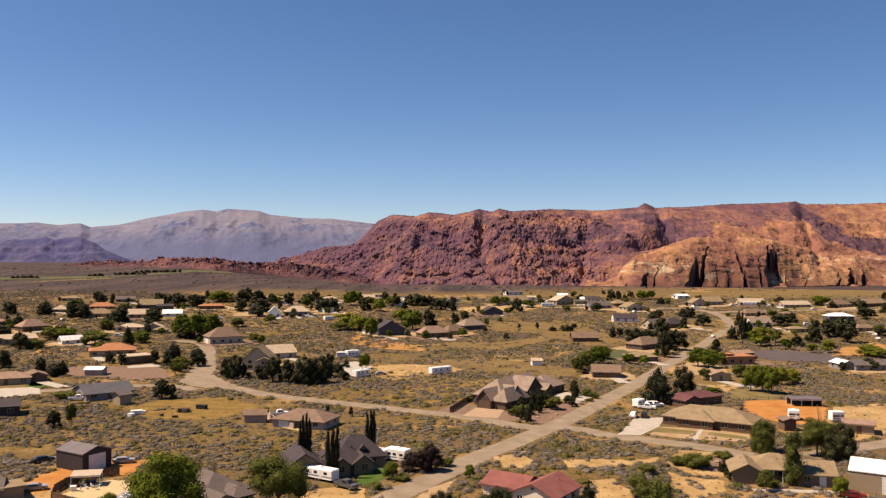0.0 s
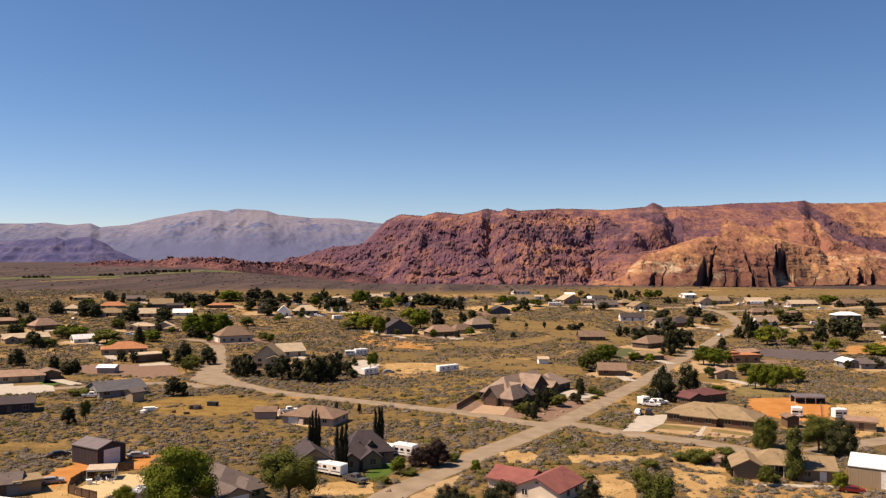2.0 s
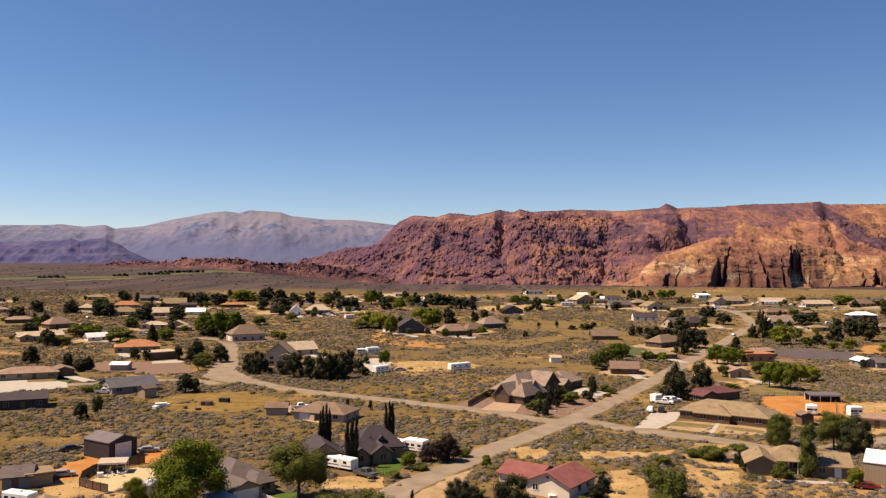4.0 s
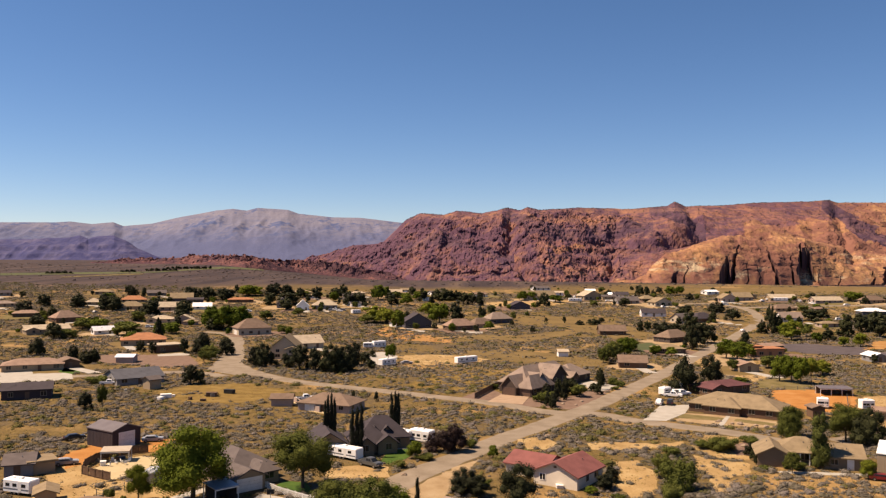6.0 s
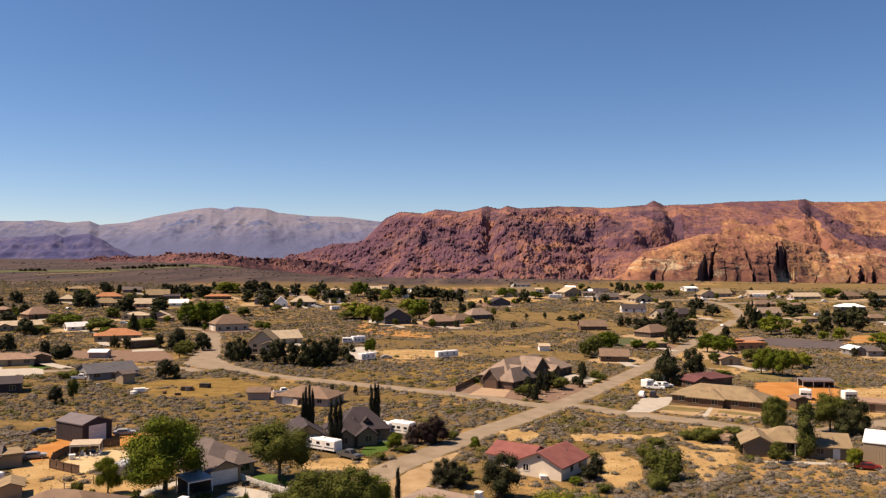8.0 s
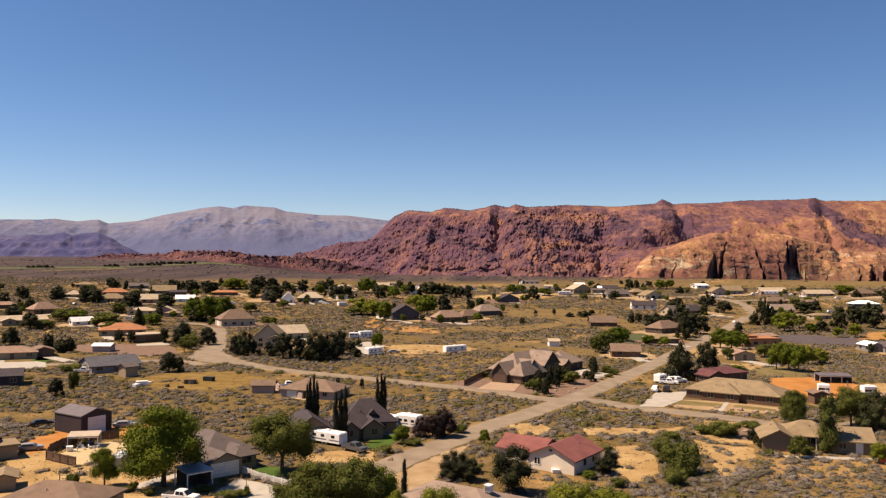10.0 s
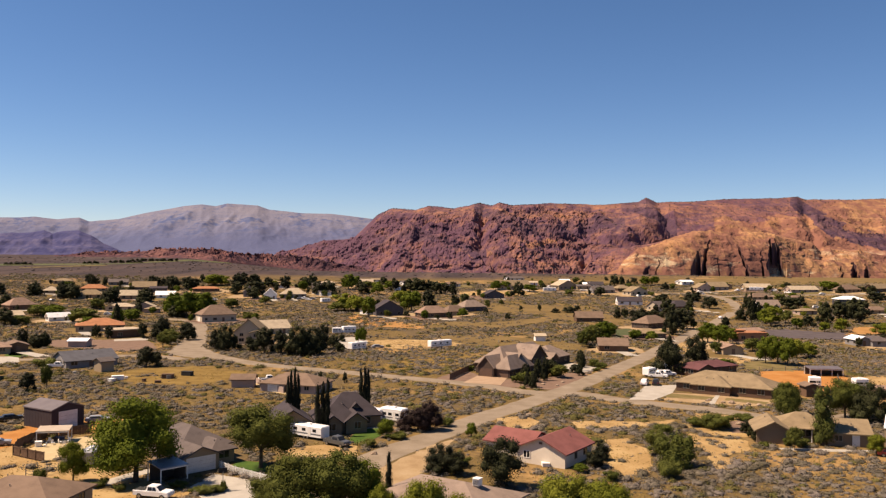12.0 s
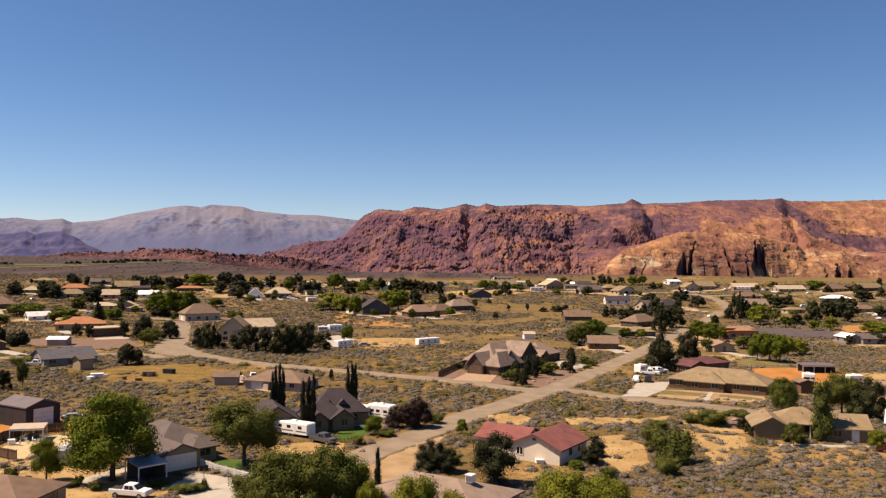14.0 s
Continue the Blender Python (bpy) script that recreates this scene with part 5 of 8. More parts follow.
def fence(pts, height, kind, label):
    """kind: "vinyl" rails and pickets, "wood" or "block" panels, "wire" posts and strands."""
    mat = {"vinyl": M_VINYL, "wood": M_WOOD, "block": WALL["pink"], "wire": M_STEEL}[kind]
    x0, y0 = pts[0]
    ob = thing("fence", label, "fence", pose(x0, y0, 0), "fences")
    for (ax, ay), (bx, by) in zip(pts, pts[1:]):
        run = math.hypot(bx - ax, by - ay)
        yaw = math.degrees(math.atan2(by - ay, bx - ax))
        n = max(1, round(run / (2.4 if kind != "wire" else 4.0)))
        step = run / n
        for i in range(n + 1):
            p = part("post", Shape().soft_box(-0.07, 0.07, -0.07, 0.07, -0.1, height + 0.1, 0.03), mat, ob)
            p.matrix_local = pose(ax - x0 + (bx - ax) * i / n, ay - y0 + (by - ay) * i / n, 0, 0, 0, yaw)
        for i in range(n):
            at = pose(ax - x0 + (bx - ax) * i / n, ay - y0 + (by - ay) * i / n, 0, 0, 0, yaw)
            if kind == "block":
                s = Shape().box(0.07, step - 0.07, -0.08, 0.08, -0.1, height + 0.05)
                part("panel", s, mat, ob).matrix_local = at
                continue
            for z in ((0.25, height - 0.2) if kind != "wire" else (0.35, 0.75, height - 0.1)):
                part("rail", Shape().box(0.07, step - 0.07, -0.02, 0.02, z, z + (0.12 if kind != "wire" else 0.05)), mat, ob).matrix_local = at
            if kind != "wire":
                pitch, wide = (0.2, 0.09) if kind == "vinyl" else (0.3, 0.285)
                if (kind, height) not in PICKET:
                    PICKET[kind, height] = Shape().box(0, wide, -0.045, -0.022, 0.06, height).data("picket", mat)
                k = 0.1
                while k < step - wide:
                    part("picket" if kind == "vinyl" else "board", PICKET[kind, height], None, ob).matrix_local = at @ pose(k, 0, 0.02 * math.sin(k * 40 + i))
                    k += pitch
    return ob


def canopy(x, y, yaw, w, d, h, roof, label, posts=4, screen=False):
    """A flat roof on posts."""
    ob = thing("canopy", label, "canopy", pose(x, y, 0, 0, 0, yaw), "outbuildings of the town")
    part("roof", Shape().solid([(-w / 2, -d / 2, h), (w / 2, -d / 2, h), (w / 2, d / 2, h + 0.35), (-w / 2, d / 2, h + 0.35), (-w / 2, -d / 2, h + 0.14), (w / 2, -d / 2, h + 0.14), (w / 2, d / 2, h + 0.49), (-w / 2, d / 2, h + 0.49)],
                               [(3, 2, 1, 0), (4, 5, 6, 7), (0, 1, 5, 4), (1, 2, 6, 5), (2, 3, 7, 6), (3, 0, 4, 7)]), roof, ob, "low-pitched roof")
    for i in range(posts // 2):
        for sy in (-1, 1):
            px = -w / 2 + 0.15 + i * (w - 0.3) / (posts // 2 - 1)
            part("post", Shape().box(px - 0.07, px + 0.07, sy * (d / 2 - 0.2) - 0.07, sy * (d / 2 - 0.2) + 0.07, -0.05, h + (0.3 if sy > 0 else 0.05)), M_TRIM, ob)
    # added dark sheets at back and side stand for the dim inside
    if screen:
        part("screen", Shape().box(-w / 2 + 0.3, w / 2 - 0.3, d / 2 - 0.5, d / 2 - 0.42, 0, h), WALL["dark"], ob, "dark rear sheet added for the dim inside")
        part("screen", Shape().box(w / 2 - 0.4, w / 2 - 0.32, -d / 2 + 0.5, d / 2 - 0.5, 0, h), WALL["dark"], ob, "dark side sheet added for the dim inside")
    part("beam", Shape().box(-w / 2 + 0.05, w / 2 - 0.05, -d / 2 + 0.1, -d / 2 + 0.26, h - 0.2, h), M_TRIM, ob, "white front beam")
    return ob


def small_box(name, x, y, yaw, w, d, h, material, label, category):
    """A bin, crate, tank or pile with a lid and feet."""
    ob = thing(name, label, category, pose(x, y, 0, 0, 0, yaw))
    part("body", Shape().soft_box(-w / 2, w / 2, -d / 2, d / 2, 0.08, h, min(0.12, h * 0.15)), material, ob)
    part("lid", Shape().soft_box(-w / 2 - 0.03, w / 2 + 0.03, -d / 2 - 0.03, d / 2 + 0.03, h - 0.01, h + 0.08, 0.03), material, ob)
    for sx in (-1, 1):
        for sy in (-1, 1):
            part("foot", Shape().box(sx * w * 0.38 - 0.06, sx * w * 0.38 + 0.06, sy * d * 0.38 - 0.06, sy * d * 0.38 + 0.06, -0.03, 0.1), M_STEEL, ob)
    return ob


def basketball_hoop(x, y, yaw):
    ob = thing("basketball_hoop", "basketball hoop with a dark rounded board on a pole", "hoop", pose(x, y, 0, 0, 0, yaw))
    part("pole", Shape().tube((0, 0, -0.05), (0, 0, 2.9), 0.06, 0.05, 8), M_STEEL, ob)
    part("board", Shape().soft_box(-0.6, 0.6, -0.30, -0.24, 2.6, 3.4, 0.03), M_TYRE, ob, "dark backboard")
    part("arm", Shape().box(-0.04, 0.04, -0.25, 0.03, 2.75, 2.85), M_STEEL, ob)
    part("ring", Shape().box(-0.23, 0.23, -0.76, -0.72, 2.75, 2.78).box(-0.23, 0.23, -0.34, -0.30, 2.75, 2.78).box(-0.25, -0.21, -0.76, -0.30, 2.75, 2.78).box(0.21, 0.25, -0.76, -0.30, 2.75, 2.78), PAINT["red"], ob, "red ring")
    return ob


def roof_cooler(x, y, z, yaw):
    """A swamp cooler that stands on a roof: curb, cabinet, louvres and lid."""
    ob = thing("roof_cooler", "white evaporative cooler standing on a shingle roof", "cooler", pose(x, y, z, 0, 0, yaw))
    part("curb", Shape().box(-0.4, 0.4, -0.4, 0.4, -0.5, 0.12), M_STEEL, ob, "grey metal curb")
    part("cabinet", Shape().soft_box(-0.5, 0.5, -0.5, 0.5, 0.1, 1.0, 0.06), M_TRIM, ob)
    for k in range(5):
        part("louvre", Shape().box(-0.42, 0.42, -0.53, -0.49, 0.22 + 0.14 * k, 0.29 + 0.14 * k), M_STEEL, ob)
    part("lid", Shape().soft_box(-0.54, 0.54, -0.54, 0.54, 0.98, 1.06, 0.03), M_TRIM, ob)
    return ob


def patio_chair(x, y, yaw):
    """A white garden chair: seat, back and four legs."""
    ob = thing("patio_chair", "white garden chair under the patio canopy", "chair", pose(x, y, 0, 0, 0, yaw), "patio chairs")
    part("seat", Shape().soft_box(-0.26, 0.26, -0.26, 0.26, 0.40, 0.46, 0.02), M_TRIM, ob)
    part("backrest", Shape().soft_box(-0.26, 0.26, 0.22, 0.28, 0.47, 0.95, 0.02), M_TRIM, ob)
    for sx in (-0.22, 0.22):
        for sy in (-0.22, 0.22):
            part("leg", Shape().box(sx - 0.03, sx + 0.03, sy - 0.03, sy + 0.03, 0, 0.41), M_TRIM, ob)
    return ob


def boulder(x, y, size):
    v = ICO2[0] * (0.7 + 0.45 * np.random.default_rng(int(abs(x * 100))).random((len(ICO2[0]), 1))) * (size, size * 0.8, size * 0.55)
    ob = new("boulder", array_mesh("boulder", v + (0, 0, size * 0.25), ICO2[1], M_STONE))
    ob.location = (x, y, 0)
    return tagged(ob, "tan landscape boulder lying in a yard", "boulder", "boulders")



# ---- the place ----
build_ground()
build_mesa()
build_domes()
build_outcrop()
build_far_mountains()
build_west_ridge()
build_mesa_scrub()

# roads
road('road', [(-23.4, 97.0), (-20.0, 112.0), (-15.7, 129.6), (-12.4, 141.3), (-8.1, 149.2), (-3.3, 158.5), (2.1, 168.6), (8.3, 180.6), (15.3, 191.5), (23.3, 205.5), (32.6, 221.7), (44.3, 245.4), (58.8, 275.0), (73.9, 306.9), (106.5, 378.8), (144.0, 457.5), (170.1, 511.2), (181.5, 541.3), (187.2, 568.4), (187.9, 597.6), (176.8, 622.3), (155.1, 627.9)], 5.7, 'worn pale road running through the town')
road('road', [(25.2, 209.9), (17.0, 214.0), (10.1, 220.8), (2.8, 225.9), (-4.9, 230.7), (-12.9, 234.6), (-21.2, 239.2), (-40.6, 249.5), (-62.0, 261.5), (-79.1, 278.3), (-94.1, 299.7), (-103.8, 320.9), (-110.8, 351.1), (-118.5, 384.3), (-127.2, 409.9), (-139.9, 430.1), (-153.3, 437.1)], 5.4, 'worn pale side road with a bend', z=0.04)
road('road', [(27.7, 212.8), (34.9, 208.7), (40.6, 202.3), (50.9, 195.7), (60.9, 189.2), (68.5, 182.3), (73.2, 175.8)], 5.6, 'worn pale side road past the ranch house', z=0.04)
road('road', [(-89.2, 270.9), (-99.6, 277.5), (-110.2, 279.6), (-123.3, 273.4), (-135.9, 267.4), (-148.7, 263.0), (-158.8, 254.8)], 5.2, 'pale gravel lane', z=0.03)
road('road', [(189.1, 601.3), (217.8, 602.3), (259.4, 604.8), (316.6, 598.8)], 6, 'far pale lane', z=0.03)
road('road', [(-9.7, 616.2), (19.7, 626.8), (75.9, 637.7), (153.1, 619.7)], 6, 'far pale lane', z=0.03)
road('road', [(83.6, 180.5), (100.6, 190.2), (125.9, 203.8)], 5, 'pale dirt lane', z=0.03)

# lots, drives and yards
lot('lot', [(43.4, 202.5), (52.4, 224.9), (61.9, 227.6), (57.0, 213.7), (49.4, 202.0)], M_CONCRETE, 'pale concrete driveway beside the ranch house', 0.06, 0)
lot('lot', [(93.9, 256.5), (105.1, 261.2), (116.9, 255.5), (116.5, 244.4), (104.7, 220.2), (96.5, 217.9), (90.7, 225.3), (88.5, 233.5)], M_CLAY, 'bare orange dirt paddock', 0.03, 0.5)
lot('lot', [(57.0, 213.7), (68.1, 211.6), (78.7, 203.6), (74.8, 195.5), (62.1, 197.1), (51.7, 202.9)], M_VERGE, 'bare tan landscaped front yard', 0.02, 0.4)
lot('lot', [(53.0, 206.6), (56.2, 213.0), (61.0, 210.6), (66.0, 207.2), (64.6, 203.6), (59.0, 204.6)], M_YARD, 'strip of dry green lawn before the ranch house', 0.04, 0.3)
lot('lot', [(68.6, 206.8), (74.2, 203.4), (77.0, 200.8), (75.4, 198.0), (70.6, 200.4), (67.2, 203.4)], M_YARD, 'strip of dry green lawn before the ranch house', 0.04, 0.3)
lot('lot', [(61.4, 197.8), (67.2, 210.7), (68.3, 210.7), (62.3, 196.3)], M_CONCRETE, 'pale concrete path to the ranch house door', 0.06, 0)
lot('lot', [(103.4, 216.4), (119.4, 247.0), (145.2, 257.5), (131.8, 218.1), (103.6, 197.8)], M_SAND, 'pale sandy yard with parked trailers', 0.03, 0.5)
lot('lot', [(29.5, 157.0), (33.9, 158.2), (36.7, 147.9), (32.8, 132.8), (27.6, 128.5), (26.5, 135.4), (28.4, 146.3)], M_SAND, 'bare pale orange sand patch', 0.03, 1.0)
lot('lot', [(48.6, 172.6), (55.4, 185.8), (61.1, 184.0), (65.6, 177.7), (62.1, 163.6), (55.9, 160.2), (52.0, 161.5), (49.3, 165.2)], M_SAND, 'bare sandy yard in front of the tan house', 0.03, 0.9)
lot('lot', [(46.8, 164.0), (51.5, 160.0), (56.3, 158.2), (55.2, 149.6), (49.7, 145.0), (47.8, 137.0), (43.6, 133.9), (45.7, 144.9), (44.6, 152.8)], M_SAND, 'winding bare sandy path', 0.03, 0.9)
lot('lot', [(9.4, 176.8), (16.2, 180.4), (19.1, 172.9), (16.2, 166.9), (11.1, 166.7)], M_SAND, 'bare sandy roadside patch', 0.03, 0.8)
lot('lot', [(25.5, 173.2), (33.0, 176.1), (40.8, 174.0), (47.8, 178.1), (46.8, 172.5), (34.9, 167.8), (25.8, 167.4)], M_SAND, 'bare sandy strip among the sage', 0.03, 0.8)
lot('lot', [(55.7, 172.9), (63.9, 179.5), (65.2, 175.2), (61.3, 164.6), (56.3, 164.4)], M_GRAVEL, 'grey-brown gravel yard', 0.045, 0.5)
lot('lot', [(60.5, 151.6), (70.9, 151.2), (78.0, 150.6), (77.4, 149.0), (68.3, 149.0), (60.6, 149.9)], M_CONCRETE, 'pale concrete apron', 0.04, 0)
lot('lot', [(-4.7, 235.2), (3.1, 253.9), (9.3, 237.2), (23.1, 231.5), (35.0, 249.8), (43.7, 256.9), (34.6, 230.1), (26.0, 216.4), (14.6, 220.6), (-0.3, 225.7)], M_GRAVEL, 'brown gravel yard round the gabled house', 0.02, 0.5)
lot('lot', [(2.8, 226.9), (7.0, 240.5), (15.7, 237.7), (13.0, 223.5)], M_PAVE, 'pinkish-tan paved driveway of the gabled house', 0.06, 0)
lot('lot', [(-19.5, 151.9), (-18.8, 163.7), (-14.4, 165.5), (-13.7, 158.1), (-16.2, 150.2)], M_LAWN, 'green watered lawn by the slate house', 0.04, 0.2)
lot('lot', [(-20.4, 167.5), (-14.8, 173.7), (-12.9, 165.6), (-19.4, 163.1)], M_CONCRETE, 'pale concrete drive', 0.05, 0)
lot('lot', [(-30.5, 146.0), (-22.3, 150.0), (-17.1, 148.8), (-16.0, 141.1), (-20.6, 139.0), (-28.0, 138.7)], M_SAND, 'tan dirt verge beside the slate house', 0.03, 0.5)
lot('lot', [(-10.2, 165.7), (-7.1, 171.7), (-2.5, 171.9), (-4.5, 163.8), (-8.7, 160.4)], M_SAND, 'pale sand under the dark tree', 0.03, 0.5)
lot('lot', [(-38.9, 120.4), (-37.5, 128.1), (-29.1, 123.8), (-20.4, 116.7), (-22.7, 108.9), (-33.9, 112.3)], M_CONCRETE, 'pale concrete driveway before the garage', 0.05, 0)
lot('lot', [(-36.3, 133.1), (-35.5, 136.8), (-31.1, 135.8), (-27.9, 127.8), (-33.1, 129.7)], M_LAWN, 'green watered lawn behind the white fence', 0.04, 0.2)
lot('lot', [(-75.4, 141.7), (-74.0, 149.2), (-69.9, 153.5), (-64.4, 151.9), (-61.4, 142.9), (-67.5, 134.8)], M_COURT, 'cream sand court beside the canopy', 0.04, 0.3)
lot('lot', [(-86.8, 150.0), (-85.2, 162.2), (-77.1, 168.3), (-68.7, 169.9), (-68.0, 157.7), (-74.8, 154.4), (-80.2, 141.8)], M_CLAY, 'orange dirt yard before the steel barn', 0.03, 0.5)
lot('lot', [(-60.8, 107.7), (-59.6, 119.8), (-55.0, 127.8), (-48.7, 127.0), (-38.7, 119.9), (-36.4, 108.5)], M_SAND, 'tan dirt yard with parked pickup', 0.03, 0.5)
lot('lot', [(-56.5, 113.7), (-54.3, 120.5), (-50.3, 129.0), (-48.1, 131.2), (-47.1, 129.1), (-49.0, 125.7), (-52.4, 118.2), (-54.0, 111.6)], M_CONCRETE, 'pale concrete garden path', 0.06, 0)
lot('lot', [(-171.2, 271.2), (-164.8, 280.9), (-157.7, 283.1), (-145.5, 273.3), (-137.9, 259.6), (-142.2, 254.0), (-147.9, 251.0), (-155.6, 245.4)], M_CONCRETE, 'pale concrete drive', 0.05, 0.2)
dense([(-74.6, 279.0), (-61.0, 291.2), (-37.3, 301.6), (-5.6, 318.8), (-5.0, 291.0), (-22.9, 283.2), (-31.0, 249.9), (-54.3, 258.2)])
dense([(-8.8, 463.1), (26.5, 460.0), (57.8, 430.6), (60.3, 386.0), (36.9, 365.8), (8.7, 363.1), (-7.0, 382.1)])
dense([(-94.0, 522.9), (-50.8, 529.7), (-51.8, 418.9), (-96.1, 462.3), (-122.7, 505.1)])
dense([(14.1, 177.0), (28.7, 195.2), (52.8, 192.0), (55.9, 181.0), (41.5, 158.5), (43.7, 144.7), (77.3, 146.1), (62.5, 118.1), (29.1, 117.0), (30.2, 136.3), (28.7, 153.0)])
dense([(-19.9, 209.1), (-3.2, 217.5), (14.0, 211.1), (16.3, 204.2), (-2.5, 173.1), (-10.1, 184.4)])
dense([(-107.2, 203.9), (-80.4, 205.5), (-57.6, 224.1), (-39.4, 207.9), (-40.4, 171.2), (-63.0, 176.3), (-70.5, 158.6)])
dense([(150.6, 346.8), (167.3, 318.9), (125.6, 234.8), (119.0, 244.9), (126.5, 283.3)])
lot('lot', [(-99.0, 231.0), (-94.8, 248.2), (-77.0, 256.0), (-58.0, 240.4), (-60.0, 228.0), (-71.1, 216.2), (-86.2, 218.3)], M_GOLD, 'golden dry grass behind the grey house', 0.02, 1.6)
lot('lot', [(-37.1, 338.6), (-21.5, 344.9), (-2.9, 339.5), (3.9, 328.8), (-4.7, 311.3), (-25.5, 309.5)], M_SAND, 'graded sandy yard', 0.03, 0.8)
lot('lot', [(-15.8, 285.0), (1.5, 296.8), (11.2, 287.2), (3.1, 253.9), (-10.2, 245.4), (-24.1, 252.0)], M_GOLD, 'golden dry grass lot beside the gabled house', 0.02, 1.5, False)
lot('lot', [(21.1, 550.8), (79.8, 546.4), (87.4, 504.9), (99.1, 449.6), (76.2, 423.3), (48.2, 487.0), (22.6, 499.7)], M_STRAW, 'long straw-coloured field', 0.02, 2.0)
lot('lot', [(-60.4, 490.0), (-30.2, 436.7), (-11.4, 396.3), (-39.1, 406.4), (-63.1, 440.6)], M_DIRT, 'orange bare lot', 0.02, 1.5, False)
lot('lot', [(173.2, 562.8), (179.3, 537.8), (159.0, 492.7), (150.6, 505.7)], M_STRAW, 'straw-coloured lot inside the road bend', 0.02, 0.8)
lot('lot', [(74.6, 399.5), (88.5, 414.3), (88.2, 377.0), (71.9, 359.1)], M_FIELD, 'dull green patch of lawn', 0.02, 0.8)
lot('lot', [(201.1, 422.2), (229.9, 439.3), (223.4, 405.9), (192.5, 387.8), (181.6, 386.7)], M_DIRT, 'orange bare lot', 0.02, 0.8)
lot('lot', [(165.5, 348.4), (182.6, 345.3), (182.7, 332.0), (159.7, 321.7), (159.0, 338.6)], M_SAND, 'sandy yard', 0.03, 0.8)
lot('lot', [(90.3, 346.0), (104.1, 338.1), (103.9, 298.1), (108.8, 295.1), (95.8, 274.8), (85.4, 303.8)], M_SAND, 'sandy yard under the roadside trees', 0.02, 0.8)
lot('lot', [(32.1, 716.0), (420.6, 795.6), (511.1, 679.3), (507.7, 674.9), (357.7, 676.6), (149.8, 702.4)], M_STRAW, 'pale straw field at the foot of the mesa', 0.3, 6, False)
lot('lot', [(2.9, 633.7), (42.3, 649.4), (78.0, 655.1), (47.6, 604.7), (6.8, 602.2)], M_SAND, 'pale graded yard', 0.03, 1)
lot('lot', [(-152.9, 624.8), (-108.2, 609.8), (-82.6, 549.5), (-104.3, 510.9), (-136.5, 543.1)], M_STRAW, 'straw-coloured field', 0.02, 2, False)
lot('lot', [(-437.8, 829.0), (-412.2, 907.9), (-395.5, 941.0), (-388.0, 923.0), (-416.2, 853.4), (-429.7, 813.7)], M_YARD, 'pale strip of field on the plain', 0.3, 8, False)
lot('lot', [(-596.1, 816.2), (-493.6, 934.4), (-409.5, 1006.5), (-382.3, 1405.0), (-347.4, 1276.9), (-404.5, 947.1), (-567.3, 776.8)], M_FIELD, 'green irrigated field on the plain', 0.2, 8, False)

lot('drive', [(33.3, 264.9), (38.2, 248.7), (46.9, 259.6), (43.4, 266.0), (38.8, 272.5)], M_CONCRETE, 'pale concrete drive beside the gabled house', 0.055, 0)

lot('lot', [(139.5, 408.0), (166.8, 413.7), (187.0, 395.8), (169.4, 359.4), (148.8, 366.8), (137.5, 385.6)], M_ASH, 'dark grey ploughed ground', 0.034, 1.2)
lot('lot', [(-50.8, 343.6), (-43.7, 353.4), (-35.0, 336.3), (-33.0, 305.4), (-44.3, 308.0)], M_CONCRETE, 'pale pad under the parked trailers', 0.05, 0.3)
lot('lot', [(-158.9, 291.2), (-157.3, 296.5), (-149.8, 288.7), (-146.0, 276.3), (-150.2, 275.9)], M_TURF, 'yellow-green lawn bed', 0.06, 0.2)
lot('lot', [(-4.9, 417.5), (23.6, 405.0), (58.6, 462.2), (60.8, 481.0), (19.3, 440.1), (-5.3, 444.6)], M_STRAW, 'strip of straw-coloured ground', 0.024, 1.0)
lot('lot', [(-6.5, 361.7), (21.5, 364.4), (44.5, 343.6), (55.2, 320.3), (40.3, 308.1), (10.3, 324.1), (-5.9, 332.7)], M_STRAW, 'strip of straw-coloured ground', 0.028, 1.0)
lot('lot', [(96.0, 344.0), (112.7, 373.1), (116.2, 343.7), (104.3, 300.0), (88.3, 287.7)], M_VERGE, 'bare tan yard beside the road', 0.026, 0.8)
house(126.5, 353.3, 12, [(0, 0, 13, 9, 3.2, 'flat', 'x', 0.0), (-5, 1.5, 4, 5, 4.2, 'flat', 'x', 0.0)], 'orange', 'orange', 'orange adobe house with flat roofs', category='house')

lot('lot', [(-131.1, 401.7), (-124.6, 409.4), (-104.2, 347.2), (-92.3, 304.8), (-74.5, 272.4), (-87.2, 274.4), (-100.7, 286.1), (-106.3, 315.3), (-113.1, 351.3)], M_ROAD, 'worn pale road apron at the bend', 0.052, 0.6)
lot('lot', [(-162.0, 322.3), (-154.4, 329.8), (-139.3, 331.5), (-124.9, 335.3), (-107.9, 299.6), (-117.5, 291.4), (-138.6, 300.3), (-149.2, 303.1)], M_GRAVEL, 'bare brown yard before the orange-roofed house', 0.022, 0.8)
lot('lot', [(-139.4, 336.1), (-127.7, 339.7), (-122.8, 330.9), (-134.5, 325.2)], M_CONCRETE, 'pale strip of paving before the brick wing', 0.045, 0.2)
lot('lot', [(-55.2, 228.1), (-51.8, 222.3), (-45.1, 213.3), (-40.4, 209.2), (-40.0, 203.3), (-46.2, 207.9), (-53.5, 219.2)], M_COURT, 'cream drive beside the pinkish house', 0.05, 0.2)
lot('lot', [(96.2, 278.1), (107.8, 286.2), (112.0, 271.0), (106.0, 257.8), (91.9, 261.7)], M_YARD, 'dry green weeds behind the paddock', 0.036, 0.8)

